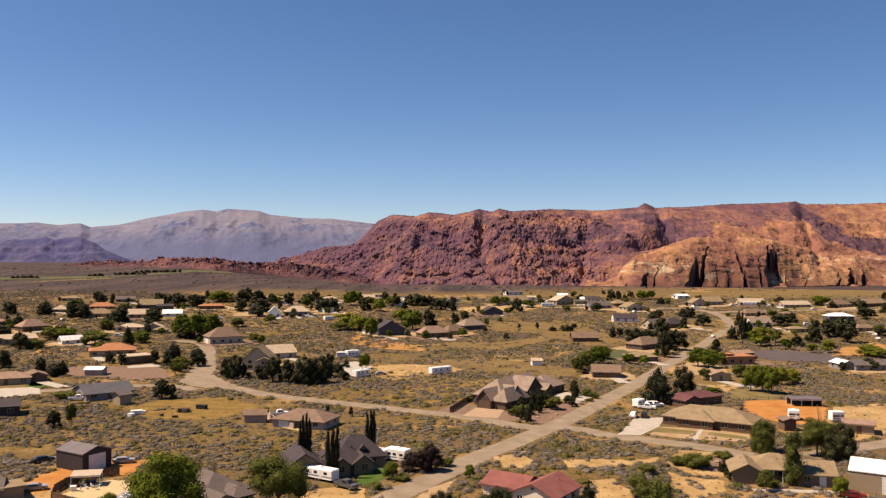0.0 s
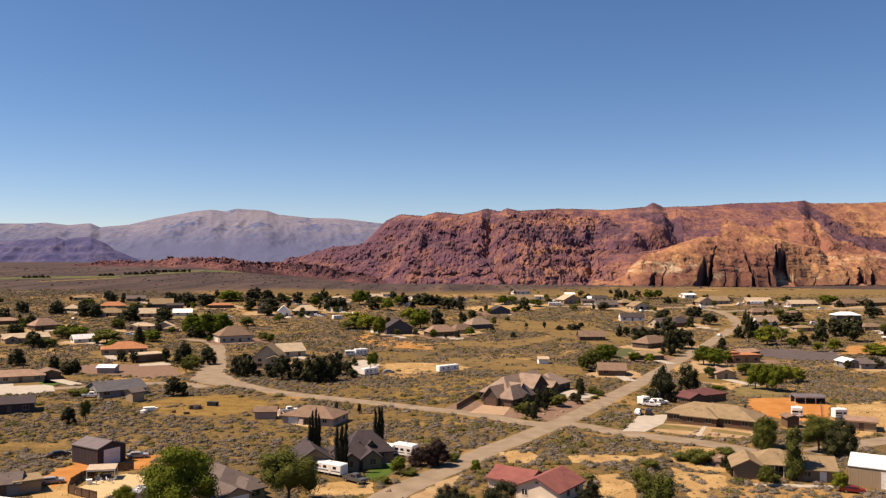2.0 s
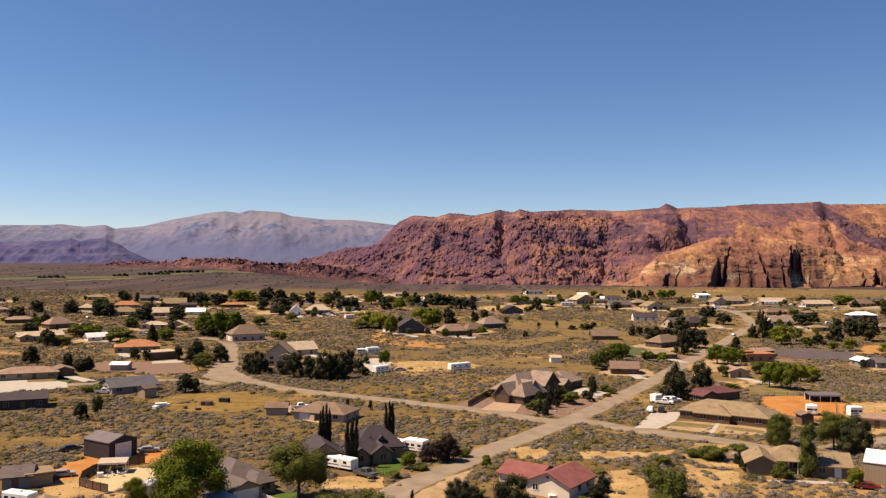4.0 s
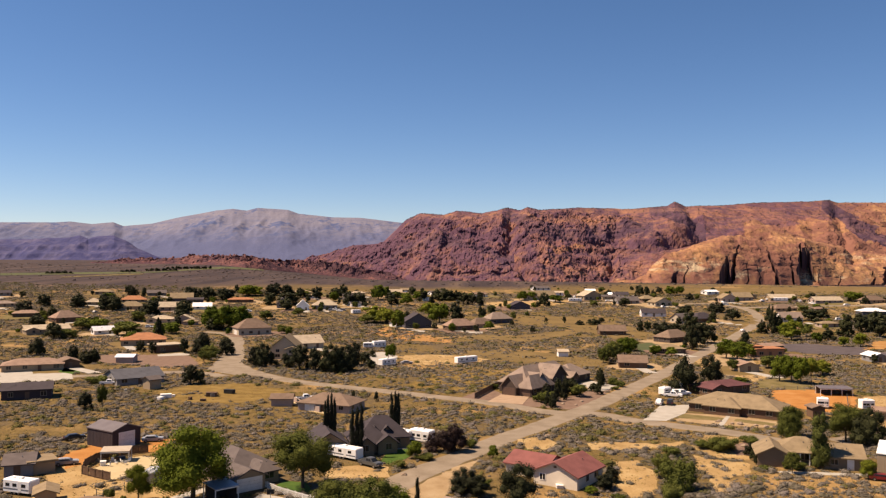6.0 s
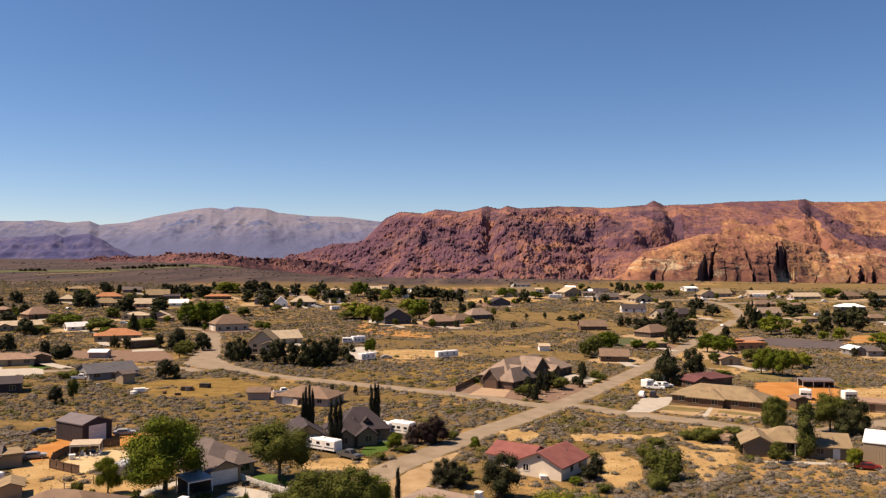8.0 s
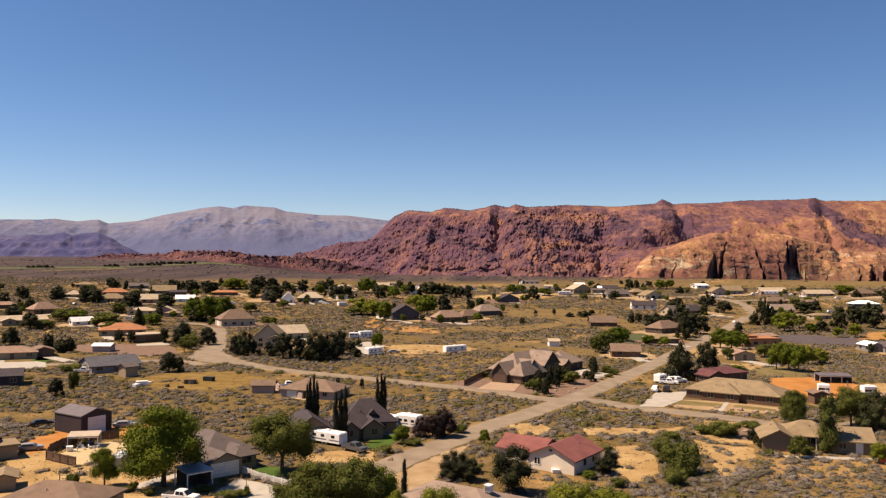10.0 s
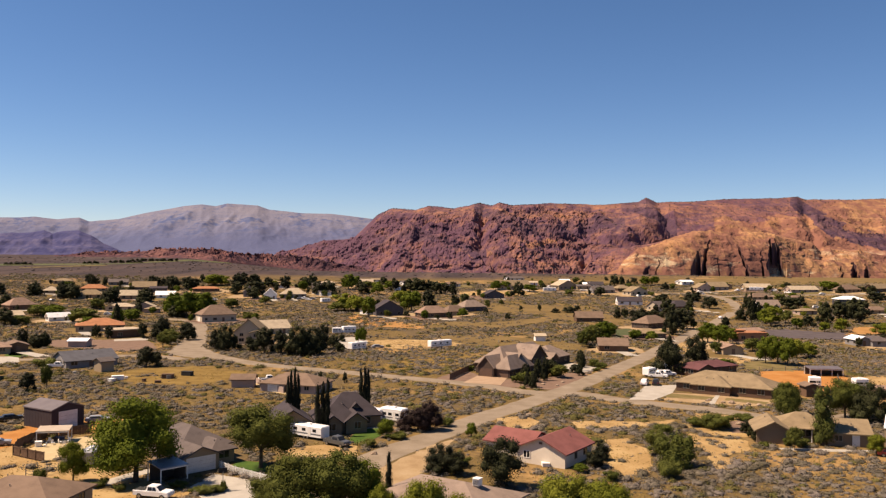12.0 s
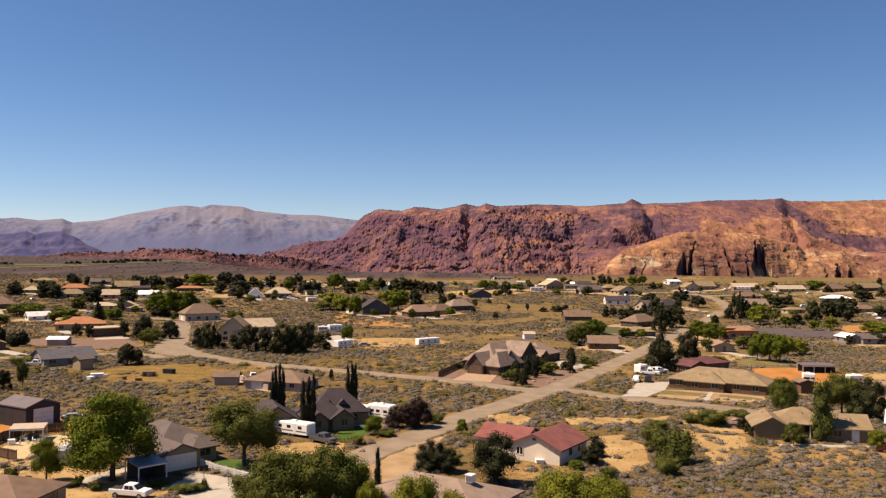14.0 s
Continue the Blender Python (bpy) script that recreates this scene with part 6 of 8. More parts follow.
lot('lot', [(-12.0, 131.8), (-7.7, 141.4), (-3.1, 150.7), (1.0, 156.7), (-0.6, 147.2), (-4.0, 130.7), (-6.7, 124.0), (-10.1, 115.7), (-13.9, 115.3)], M_VERGE, 'tan dirt apron beside the road', 0.03, 0.6)

# near houses
red_house = house(15.1, 136.4, -32.6, [(0, 0, 9.0, 10.8, 2.7, 'gable', 'y', 2.0), (-8.2, 3.2, 8.6, 8.0, 2.4, 'gable', 'x', 1.6)], 'red', 'pale', 'ivory stucco house with a faded red shingle cross-gable roof', door=False, windows=False)
opening(red_house, 'window', -2.6, 0, 's', 1.0, 1.1, 1.1, M_TRIM)
opening(red_house, 'window', 4.5, 4.2, 'e', 1.0, 0.9, 1.0)
opening(red_house, 'window', 4.5, 8.0, 'e', 1.0, 1.4, 1.1)
part('gable_vent', Shape().box(-0.3, 0.3, -0.05, 0.03, 3.5, 3.9).box(-0.24, 0.24, -0.07, 0.0, 3.56, 3.84), M_DOOR, red_house, 'dark louvred gable vent')
house(-40.0, 129.4, 46, [(0, 0, 6.4, 10.5, 2.7, 'gable', 'y', 1.4), (4.2, 6.2, 9.5, 13, 2.7, 'hip', 'y', 2.6), (5.4, 2.4, 4.2, 7, 2.6, 'hip', 'y', 1.2)], 'grey', 'tan', 'tan house with a weathered grey shingle roof and front garage', garages=[(0, 's', 0, 4.9)])
canopy(-43.3, 123.4, 46, 4.6, 4.6, 2.6, M_GLASSY, 'carport with a pale blue-grey sheet roof on white posts', 4, True)
house(-58.3, 103.2, -8, [(0, 0, 14, 10, 2.7, 'hip', 'x', 2.0)], 'brown', 'tan', 'tan house with a brown shingle hip roof')
house(-3.2, 104.7, -32, [(0, 0, 17, 12, 2.7, 'hip', 'x', 1.9)], 'mauve', 'tan', 'low tan house with a pale greyish-tan shingle hip roof')
house(-24.7, 157.9, 18.9, [(3.2, 0.8, 8.0, 11, 2.7, 'hip', 'y', 3.2), (6.6, 4.5, 11.5, 8.6, 3.0, 'hip', 'x', 3.7), (4.6, 5.6, 1.7, 3.0, 4.2, 'gable', 'y', 0.8), (7.4, 5.6, 1.7, 3.0, 4.2, 'gable', 'y', 0.8), (-6.0, 0.5, 7.5, 11, 2.7, 'gable', 'y', 2.4), (1.6, -0.8, 3.4, 5, 2.6, 'gable', 'y', 1.3), (6.4, 0.0, 4.2, 5, 2.6, 'gable', 'y', 1.5)], 'slate', 'taupe', 'brown-tan house with steep dark slate-grey shingle roofs')
house(-41.8, 206.9, -16.6, [(0, 0, 15.5, 10, 2.4, 'hip', 'x', 2.1)], 'brown', 'pink', 'pinkish stucco house with a faded brown hip roof', garages=[(0, 's', -4, 3)])
house(-82.3, 160.8, -30, [(0, 0, 9.0, 7.2, 4.0, 'gable', 'x', 1.2)], 'metal', 'plum', 'dark plum steel barn with low roof and white roll door', garages=[(0, 'e', 0, 3.9)], windows=False, category='barn', name='barn')
tan_house = house(61.0, 154.9, -12, [(0, 0, 6.2, 9, 2.7, 'gable', 'y', 1.6), (6.2, 4.6, 10, 8, 2.7, 'hip', 'x', 2.2), (13.4, 1.4, 7.4, 8, 2.7, 'gable', 'x', 1.9)], 'tan', 'taupe', 'tan stucco house with a light tan shingle roof and side wing', door=False, windows=False)
opening(tan_house, 'door', 14.6, 1.4, 's', 0.05, 1.1, 2.1, M_TRIM)
opening(tan_house, 'window', 11.6, 1.4, 's', 1.0, 1.2, 1.0)
opening(tan_house, 'window', 6.4, 4.6, 's', 0.9, 1.8, 1.3)
opening(tan_house, 'window', -3.1, 4.5, 'w', 1.0, 1.2, 1.1)
for u in (3.6, 5.4, 7.2, 9.0):
    part('porch_post', Shape().box(u - 0.09, u + 0.09, 2.9, 3.08, 0, 2.5), M_TRIM, tan_house, 'white porch post')
part('porch_roof', Shape().soft_box(3.2, 9.6, 2.7, 4.6, 2.5, 2.66, 0.03), ROOF['tan'], tan_house, 'low tan porch roof')
house(69.1, 211.4, -30.8, [(0, 0, 23.8, 12, 2.7, 'hip', 'x', 2.6), (-2.6, -1.6, 9.5, 8, 2.7, 'hip', 'x', 2.0)], 'tan', 'brown', 'long brown ranch house with a tan shingle hip roof')
house(78.7, 248.5, 31.5, [(0, 0, 18.5, 8, 2.6, 'hip', 'x', 1.3), (-6.0, -2, 6.5, 6.0, 2.6, 'gable', 'y', 1.2)], 'maroon', 'brown', 'brown house with a maroon shingle roof behind the ranch house')
house(10.9, 237.6, -35.3, [(-2.3, 0.8, 5.2, 13, 3.2, 'gable', 'y', 2.8), (2.6, 2.0, 5.0, 13, 3.15, 'hip', 'y', 3.0), (-3.8, 5.5, 10.4, 30, 3.6, 'hip', 'y', 4.3), (0.2, 8.6, 5.6, 4.6, 4.2, 'gable', 'x', 2.2), (0.7, 15.6, 7.0, 9, 4.6, 'gable', 'x', 3.6), (-4, 34, 10, 12.5, 2.9, 'hip', 'y', 3.0), (2.4, 28.4, 3.2, 4.2, 3.3, 'gable', 'x', 1.5)], 'mauve', 'stone', 'large stone-faced house with many mauve-brown shingle gables', garages=[(0, 's', 0, 4.2), (1, 's', 0.2, 3.4)], door=False, garage_mat=M_DOOR)
house(-110.6, 250.4, 41.4, [(0, 0, 15.2, 13, 2.4, 'gable', 'x', 2.3)], 'steel', 'grey', 'long grey house with a blue-grey gable roof')
house(-104.6, 240.4, -36, [(0, 0, 3.9, 4.0, 3.3, 'gable', 'y', 0.8)], 'grey', 'tan', 'tall tan wooden shed with a low grey gable roof', windows=False, category='shed', name='shed')
house(-131.2, 218.5, 25.1, [(0, 0, 13.2, 9, 3.0, 'gable', 'x', 1.5)], 'slate', 'plum', 'dark plum-brown house with a dark plum gable roof')
house(-161.3, 276.2, 26.1, [(0, 0, 20.2, 10, 2.6, 'hip', 'x', 1.7)], 'pink', 'tan', 'tan stucco house with a pinkish-tan hip roof')
house(84.9, 148.3, -30.7, [(0, 0, 11.7, 10, 4.2, 'gable', 'x', 1.6)], 'white', 'tan', 'tan steel barn with a bright white metal roof', garages=[(0, 's', 2, 3.6)], windows=False, category='barn', name='barn')
house(-86.3, 135.8, 23.8, [(0, 0, 5.0, 8, 2.5, 'gable', 'x', 1.2)], 'grey', 'grey', 'low grey house with a weathered grey gable roof')
house(-82.9, 138.1, 38.2, [(0, 0, 4.6, 5, 2.2, 'flat', 'y', 0.0)], 'tan', 'tan', 'low tan shed with a flat roof', windows=False, category='shed', name='shed')
house(-71.6, 118.3, 27.1, [(0, 0, 3.3, 5, 2.2, 'gable', 'y', 0.6)], 'tan', 'tan', 'small tan shed with a low roof', windows=False, category='shed', name='shed')
trailer(-79.5, 124.8, -16.0, 6.1, 2.7, 'white camping trailer parked in the yard')
house(-228.4, 412.7, 40.5, [(0, 0, 22.1, 12, 2.6, 'gable', 'x', 2.0), (-7.7, -2, 6.6, 8.0, 2.6, 'gable', 'y', 1.2)], 'cream', 'tan', 'tan stucco house with a cream-coloured gable roof')
house(-246.8, 472.3, 47.3, [(0, 0, 15.9, 9.6, 2.6, 'hip', 'x', 1.6)], 'pink', 'pink', 'pinkish stucco house with a pinkish-tan hip roof')
house(-281.5, 486.2, 28.1, [(0, 0, 15.7, 9.6, 2.6, 'hip', 'x', 1.6)], 'pink', 'brown', 'brown house with a pinkish-tan hip roof')
house(-323.2, 527.8, 39.2, [(0, 0, 20.3, 9.6, 2.6, 'hip', 'x', 1.6)], 'mauve', 'tan', 'tan stucco house with a mauve-brown hip roof')
house(-366.4, 585.9, 31.0, [(0, 0, 29.5, 9.6, 2.6, 'gable', 'x', 1.6)], 'slate', 'grey', 'grey house with a dark slate-grey gable roof')

# houses further off
house(-121.3, 425.4, 32.3, [(0, 0, 17.8, 12, 4.1, 'hip', 'x', 4.4)], 'brown', 'cream', 'two-storey cream stucco house with a brown-shingled hip roof', garages=[(0, 'w', 0, 4.5)])
house(-80.1, 321.0, 5.3, [(0, 0, 11.9, 14, 4.6, 'gable', 'y', 5.0), (3.3, -3, 5.3, 10.0, 4.6, 'gable', 'y', 1.0)], 'tan', 'cream', 'two-storey cream stucco house with a tan-shingled gable roof')
house(-77.7, 362.5, 32.6, [(0, 0, 12.2, 12, 2.8, 'gable', 'x', 3.1)], 'cream', 'cream', 'cream stucco house with a cream-coloured gable roof')
house(-121.3, 434.7, 70.8, [(0, 0, 3.5, 5, 2.6, 'hip', 'y', 0.6)], 'brown', 'tan', 'tan stucco shed with a brown-shingled hip roof', windows=False, category='shed', name='shed')
house(-274.1, 558.7, 20.7, [(0, 0, 10.2, 8.8, 2.4, 'hip', 'x', 2.3)], 'cream', 'tan', 'tan stucco house with a cream-coloured hip roof')
house(-254.9, 581.5, 19.6, [(0, 0, 17.6, 9.6, 2.4, 'hip', 'x', 2.5)], 'orange', 'tan', 'tan stucco house with an orange tiled hip roof')
house(-239.6, 541.4, 18.3, [(0, 0, 16.1, 9.6, 2.7, 'hip', 'x', 2.9)], 'tan', 'tan', 'tan stucco house with a tan-shingled hip roof')
house(-256.7, 629.3, 20.3, [(0, 0, 14.1, 9.6, 2.4, 'gable', 'x', 2.1)], 'grey', 'grey', 'grey house with a grey-shingled gable roof')
house(-222.9, 592.3, 17.9, [(0, 0, 16.1, 10.4, 3.4, 'gable', 'x', 3.6)], 'tan', 'slate', 'slate-blue house with a tan-shingled gable roof')
house(-213.2, 542.8, 16.7, [(0, 0, 13.7, 9.6, 2.9, 'gable', 'x', 3.1)], 'cream', 'tan', 'tan stucco house with a cream-coloured gable roof')
house(-194.7, 555.1, 15.8, [(0, 0, 12.4, 8.0, 2.4, 'gable', 'x', 2.3)], 'white', 'white', 'white house with a white metal gable roof')
house(-194.0, 477.9, 12.1, [(0, 0, 15.1, 10.4, 2.6, 'hip', 'x', 1.7), (-4.5, -3, 6.1, 8.2, 2.6, 'gable', 'y', 1.1)], 'cream', 'cream', 'cream stucco house with a cream-coloured hip roof')
house(-178.4, 473.5, 11.6, [(0, 0, 11.2, 8.0, 3.2, 'gable', 'y', 2.4)], 'cream', 'pink', 'pinkish stucco house with a cream-coloured gable roof')
house(-171.9, 467.4, 11.4, [(0, 0, 7.8, 7.2, 2.6, 'hip', 'x', 1.2)], 'tan', 'pink', 'pinkish stucco house with a tan-shingled hip roof')
house(-246.0, 469.0, 53.2, [(0, 0, 14.9, 9.6, 3.3, 'hip', 'x', 3.6)], 'pink', 'brown', 'brown house with a pinkish-tan hip roof')
house(-199.6, 416.0, 44.3, [(0, 0, 10.7, 5, 2.4, 'gable', 'x', 1.9)], 'white', 'white', 'white mobile home with a low white roof')
house(-157.4, 365.2, 22.7, [(0, 0, 19.9, 14, 3, 'hip', 'x', 2.6)], 'orange', 'tan', 'tan house with an orange tiled hip roof')
house(-135.2, 339.8, 42.8, [(0, 0, 12.1, 9, 3.1, 'flat', 'x', 0.0)], 'cream', 'brown', 'brown stucco wing with a flat cream roof')
house(-139.4, 303.3, 5.1, [(0, 0, 6.5, 6, 2.4, 'gable', 'x', 0.8)], 'white', 'pink', 'pinkish stucco shed with a white metal gable roof', windows=False, category='shed', name='shed')
house(-152.3, 285.7, 35.2, [(0, 0, 6.8, 9, 2.6, 'gable', 'y', 1.1)], 'brown', 'brown', 'brown house with a brown-shingled gable roof')
house(-143.3, 575.5, 13.0, [(0, 0, 7.9, 8.8, 3.6, 'gable', 'y', 4.0)], 'grey', 'grey', 'grey house with a grey-shingled gable roof')
house(-126.2, 564.8, 11.7, [(0, 0, 8.5, 7.2, 3.6, 'gable', 'y', 3.9)], 'white', 'white', 'white house with a white metal gable roof')
house(-112.3, 574.8, 11.1, [(0, 0, 17.5, 11.2, 3.2, 'hip', 'x', 3.6)], 'cream', 'grey', 'grey house with a cream-coloured hip roof')
house(-97.7, 607.7, 10.4, [(0, 0, 14.2, 9.6, 3.7, 'gable', 'x', 3.9)], 'grey', 'slate', 'slate-blue house with a grey-shingled gable roof')
house(-71.7, 664.1, 9.5, [(0, 0, 11.6, 9.6, 2.9, 'gable', 'x', 3.2)], 'cream', 'grey', 'grey house with a cream-coloured gable roof')
house(-64.3, 660.6, 9.3, [(0, 0, 8.0, 7.2, 2.4, 'gable', 'x', 1.9)], 'tan', 'tan', 'tan stucco house with a tan-shingled gable roof')
house(-37.2, 473.0, 19.7, [(0, 0, 15.8, 11.2, 4.2, 'gable', 'y', 4.6)], 'slate', 'slate', 'two-storey slate-grey house with a steep gable roof')
house(-46.7, 480.8, 46.3, [(0, 0, 11.5, 6.4, 2.6, 'gable', 'x', 1.1)], 'brown', 'white', 'white house with a brown-shingled gable roof')
house(-10.8, 464.0, 29.3, [(0, 0, 17.0, 8.8, 3.2, 'hip', 'x', 3.4)], 'pink', 'brown', 'brown house with a pinkish-tan hip roof')
house(1.5, 479.1, 36.3, [(0, 0, 14.0, 8.0, 2.8, 'hip', 'x', 3.1)], 'brown', 'tan', 'tan stucco house with a brown-shingled hip roof')
house(12.3, 506.6, 35.1, [(0, 0, 16.1, 9.6, 3.3, 'hip', 'x', 3.6)], 'mauve', 'slate', 'slate-blue house with a mauve-brown hip roof')
house(27.8, 590.7, 17.8, [(0, 0, 14.4, 9.6, 2.9, 'gable', 'y', 3.1)], 'slate', 'slate', 'slate-blue house with a dark slate-grey gable roof')
house(46.6, 654.0, 22.4, [(0, 0, 26.5, 10.4, 3.5, 'gable', 'x', 3.9)], 'tan', 'cream', 'cream stucco house with a tan-shingled gable roof')
house(88.2, 655.3, 30.7, [(0, 0, 17.9, 10.4, 3.5, 'gable', 'y', 3.9)], 'cream', 'tan', 'tan stucco house with a cream-coloured gable roof')
house(101.3, 657.5, 21.5, [(0, 0, 12.2, 7.2, 2.6, 'gable', 'x', 1.2)], 'grey', 'tan', 'tan stucco house with a grey-shingled gable roof')
house(107.5, 671.6, 35.2, [(0, 0, 8.7, 6.4, 2.4, 'gable', 'y', 1.8)], 'white', 'white', 'white house with a white metal gable roof')
house(111.5, 627.3, 12.9, [(0, 0, 17.2, 9.6, 2.7, 'gable', 'x', 2.9)], 'grey', 'grey', 'grey house with a grey-shingled gable roof')
house(130.4, 643.8, 19.8, [(0, 0, 11.9, 9.6, 2.4, 'hip', 'x', 2.4)], 'tan', 'brown', 'brown house with a tan-shingled hip roof')
house(134.9, 612.6, 27.7, [(0, 0, 15.8, 9.6, 3.1, 'gable', 'y', 3.3)], 'tan', 'cream', 'cream stucco house with a tan-shingled gable roof')
house(115.3, 550.4, -0.2, [(0, 0, 16.3, 8.8, 2.6, 'gable', 'x', 2.8)], 'slate', 'white', 'white barn with a steep dark slate roof', category='barn', name='barn')
house(132.2, 517.5, 32.3, [(0, 0, 17.7, 9.6, 2.8, 'gable', 'x', 3.1)], 'grey', 'cream', 'cream stucco house with a grey-shingled gable roof')
house(72.7, 448.2, 3.5, [(0, 0, 14.4, 8, 2.6, 'gable', 'x', 2.9)], 'brown', 'brown', 'long brown shed with a low gable roof', category='shed', name='shed')
house(59.3, 308.1, -5.4, [(0, 0, 10.6, 11, 2.4, 'gable', 'x', 2.2)], 'brown', 'brown', 'brown house with a brown-shingled gable roof')
house(85.3, 360.4, 5.5, [(0, 0, 13.0, 10, 2.4, 'hip', 'x', 1.6)], 'tan', 'dark', 'dark brown house with a tan-shingled hip roof')
house(101.7, 414.1, 41.0, [(0, 0, 17.8, 10, 3.0, 'hip', 'x', 3.2)], 'brown', 'dark', 'dark brown house with a brown-shingled hip roof')
house(35.7, 343.2, 5.2, [(0, 0, 4.2, 4, 2.4, 'gable', 'x', 0.8)], 'cream', 'white', 'white shed with a cream-coloured gable roof', windows=False, category='shed', name='shed')
house(141.9, 518.8, 24.5, [(0, 0, 14.9, 9.6, 2.9, 'hip', 'x', 3.2)], 'slate', 'brown', 'brown house with a dark slate-grey hip roof')
house(189.7, 636.0, 13.9, [(0, 0, 13.3, 9.6, 3.1, 'gable', 'y', 3.4)], 'tan', 'pink', 'pinkish stucco house with a tan-shingled gable roof')
house(203.0, 643.6, 12.0, [(0, 0, 14.7, 11.2, 3.2, 'gable', 'x', 3.4)], 'tan', 'grey', 'grey house with a tan-shingled gable roof')
house(232.2, 640.8, 7.5, [(0, 0, 21.0, 9.6, 2.5, 'gable', 'x', 2.7)], 'cream', 'tan', 'tan stucco house with a cream-coloured gable roof')
house(211.8, 576.5, 18.2, [(0, 0, 17.2, 8.8, 2.4, 'hip', 'x', 2.5)], 'brown', 'tan', 'tan stucco house with a brown-shingled hip roof')
house(195.9, 521.2, 9.6, [(0, 0, 14.4, 8.0, 2.9, 'gable', 'x', 3.1)], 'mauve', 'white', 'white house with a mauve-brown gable roof')
house(259.1, 621.5, 13.3, [(0, 0, 22.9, 9.6, 2.4, 'gable', 'x', 2.5)], 'cream', 'pink', 'pinkish stucco house with a cream-coloured gable roof')
house(253.5, 535.3, 2.5, [(0, 0, 16.2, 9.6, 4.6, 'hip', 'x', 1.8)], 'white', 'slate', 'two-storey slate-blue house with a pale metal roof')
house(291.2, 616.8, 22.3, [(0, 0, 17.8, 8.8, 2.7, 'hip', 'x', 3.0)], 'brown', 'tan', 'tan stucco house with a brown-shingled hip roof')
house(317.6, 619.9, 28.3, [(0, 0, 24.2, 9.6, 2.8, 'gable', 'x', 3.1)], 'tan', 'brown', 'brown house with a tan-shingled gable roof')
house(249.9, 493.7, 7.9, [(0, 0, 12.6, 7.2, 2.4, 'hip', 'x', 1.9)], 'brown', 'tan', 'tan stucco house with a brown-shingled hip roof')
house(136.1, 376.3, 31.8, [(0, 0, 12.7, 9, 2.5, 'gable', 'x', 1.0)], 'pink', 'tan', 'tan stucco house with a pinkish-tan gable roof')
house(101.4, 301.5, 4.7, [(0, 0, 7.5, 10, 2.6, 'gable', 'y', 1.2)], 'pink', 'tan', 'tan stucco house with a pinkish-tan gable roof')
house(165.8, 337.0, 4.9, [(0, 0, 6.2, 9, 2.8, 'gable', 'y', 1.2)], 'white', 'grey', 'grey house with a white metal gable roof')
house(177.9, 335.9, 5.2, [(0, 0, 19.6, 12, 2.4, 'gable', 'x', 1.6)], 'grey', 'grey', 'grey house with a grey-shingled gable roof')
canopy(111.6, 250.1, -2.5, 9.9, 5.0, 2.1, ROOF['metal'], 'long low horse shelter with grey sheet roof, inside darkened by sheets', 8, True)
house(91.2, 209.4, 2.6, [(0, 0, 3.2, 4, 3.0, 'gable', 'y', 0.5)], 'brown', 'brown', 'tall brown wooden shed', windows=False, category='shed', name='shed')
house(107.9, 206.1, -23.7, [(0, 0, 7.4, 7, 2.3, 'flat', 'x', 0.0)], 'pink', 'tan', 'low tan building with a flat roof')
house(-297.1, 624.7, 22.2, [(0, 0, 13.3, 9.6, 2.6, 'hip', 'x', 1.6)], 'tan', 'tan', 'tan stucco house with a tan-shingled hip roof')
house(-148.8, 662.3, 13.9, [(0, 0, 17.4, 8.8, 2.6, 'hip', 'x', 1.5)], 'tan', 'brown', 'brown house with a tan-shingled hip roof')
house(-1.1, 671.1, 29.7, [(0, 0, 11.4, 8.0, 2.6, 'gable', 'x', 1.3)], 'brown', 'white', 'white house with a brown-shingled gable roof')
house(-181.0, 600.7, 15.3, [(0, 0, 18.6, 8.0, 2.6, 'hip', 'x', 1.3)], 'orange', 'brown', 'brown house with an orange tiled hip roof')
house(232.5, 568.7, 15.5, [(0, 0, 9.0, 7.2, 2.6, 'hip', 'x', 1.2)], 'brown', 'tan', 'tan stucco house with a brown-shingled hip roof')
house(207.6, 491.6, 11.3, [(0, 0, 11.1, 7.2, 2.6, 'hip', 'x', 1.2)], 'tan', 'pink', 'pinkish stucco house with a tan-shingled hip roof')
house(193.6, 698.0, 26.1, [(0, 0, 12.1, 8.0, 2.6, 'gable', 'x', 1.3)], 'white', 'white', 'white house with a white metal gable roof')
house(-37.8, 681.5, 35.6, [(0, 0, 11.9, 7.2, 2.6, 'gable', 'x', 1.2)], 'grey', 'white', 'white house with a grey-shingled gable roof')
house(53.9, 733.4, 29.5, [(0, 0, 14.8, 9.6, 2.6, 'gable', 'x', 1.6)], 'grey', 'white', 'white house with a grey-shingled gable roof')
house(136.5, 619.5, 15.5, [(0, 0, 13.3, 7.2, 3, 'hip', 'x', 1.2)], 'cream', 'white', 'white house with a cream-coloured hip roof')
house(112.2, 669.0, -0.2, [(0, 0, 12.1, 7.2, 3, 'gable', 'x', 2)], 'slate', 'white', 'white house with a dark slate-grey gable roof')
house(196.9, 647.3, -4.6, [(0, 0, 8.9, 7.2, 3, 'gable', 'x', 1.2)], 'cream', 'grey', 'grey house with a cream-coloured gable roof')
house(211.7, 656.1, -3.8, [(0, 0, 9.5, 7.2, 3, 'gable', 'y', 1.6)], 'tan', 'tan', 'tan stucco house with a tan-shingled gable roof')
house(92.4, 706.9, 2.4, [(0, 0, 8.1, 7.2, 2.8, 'gable', 'x', 1.2)], 'white', 'cream', 'cream stucco house with a white metal gable roof')
house(-102.6, 667.0, 11.4, [(0, 0, 11.2, 7.2, 2.6, 'hip', 'x', 1.2)], 'cream', 'tan', 'tan stucco house with a cream-coloured hip roof')
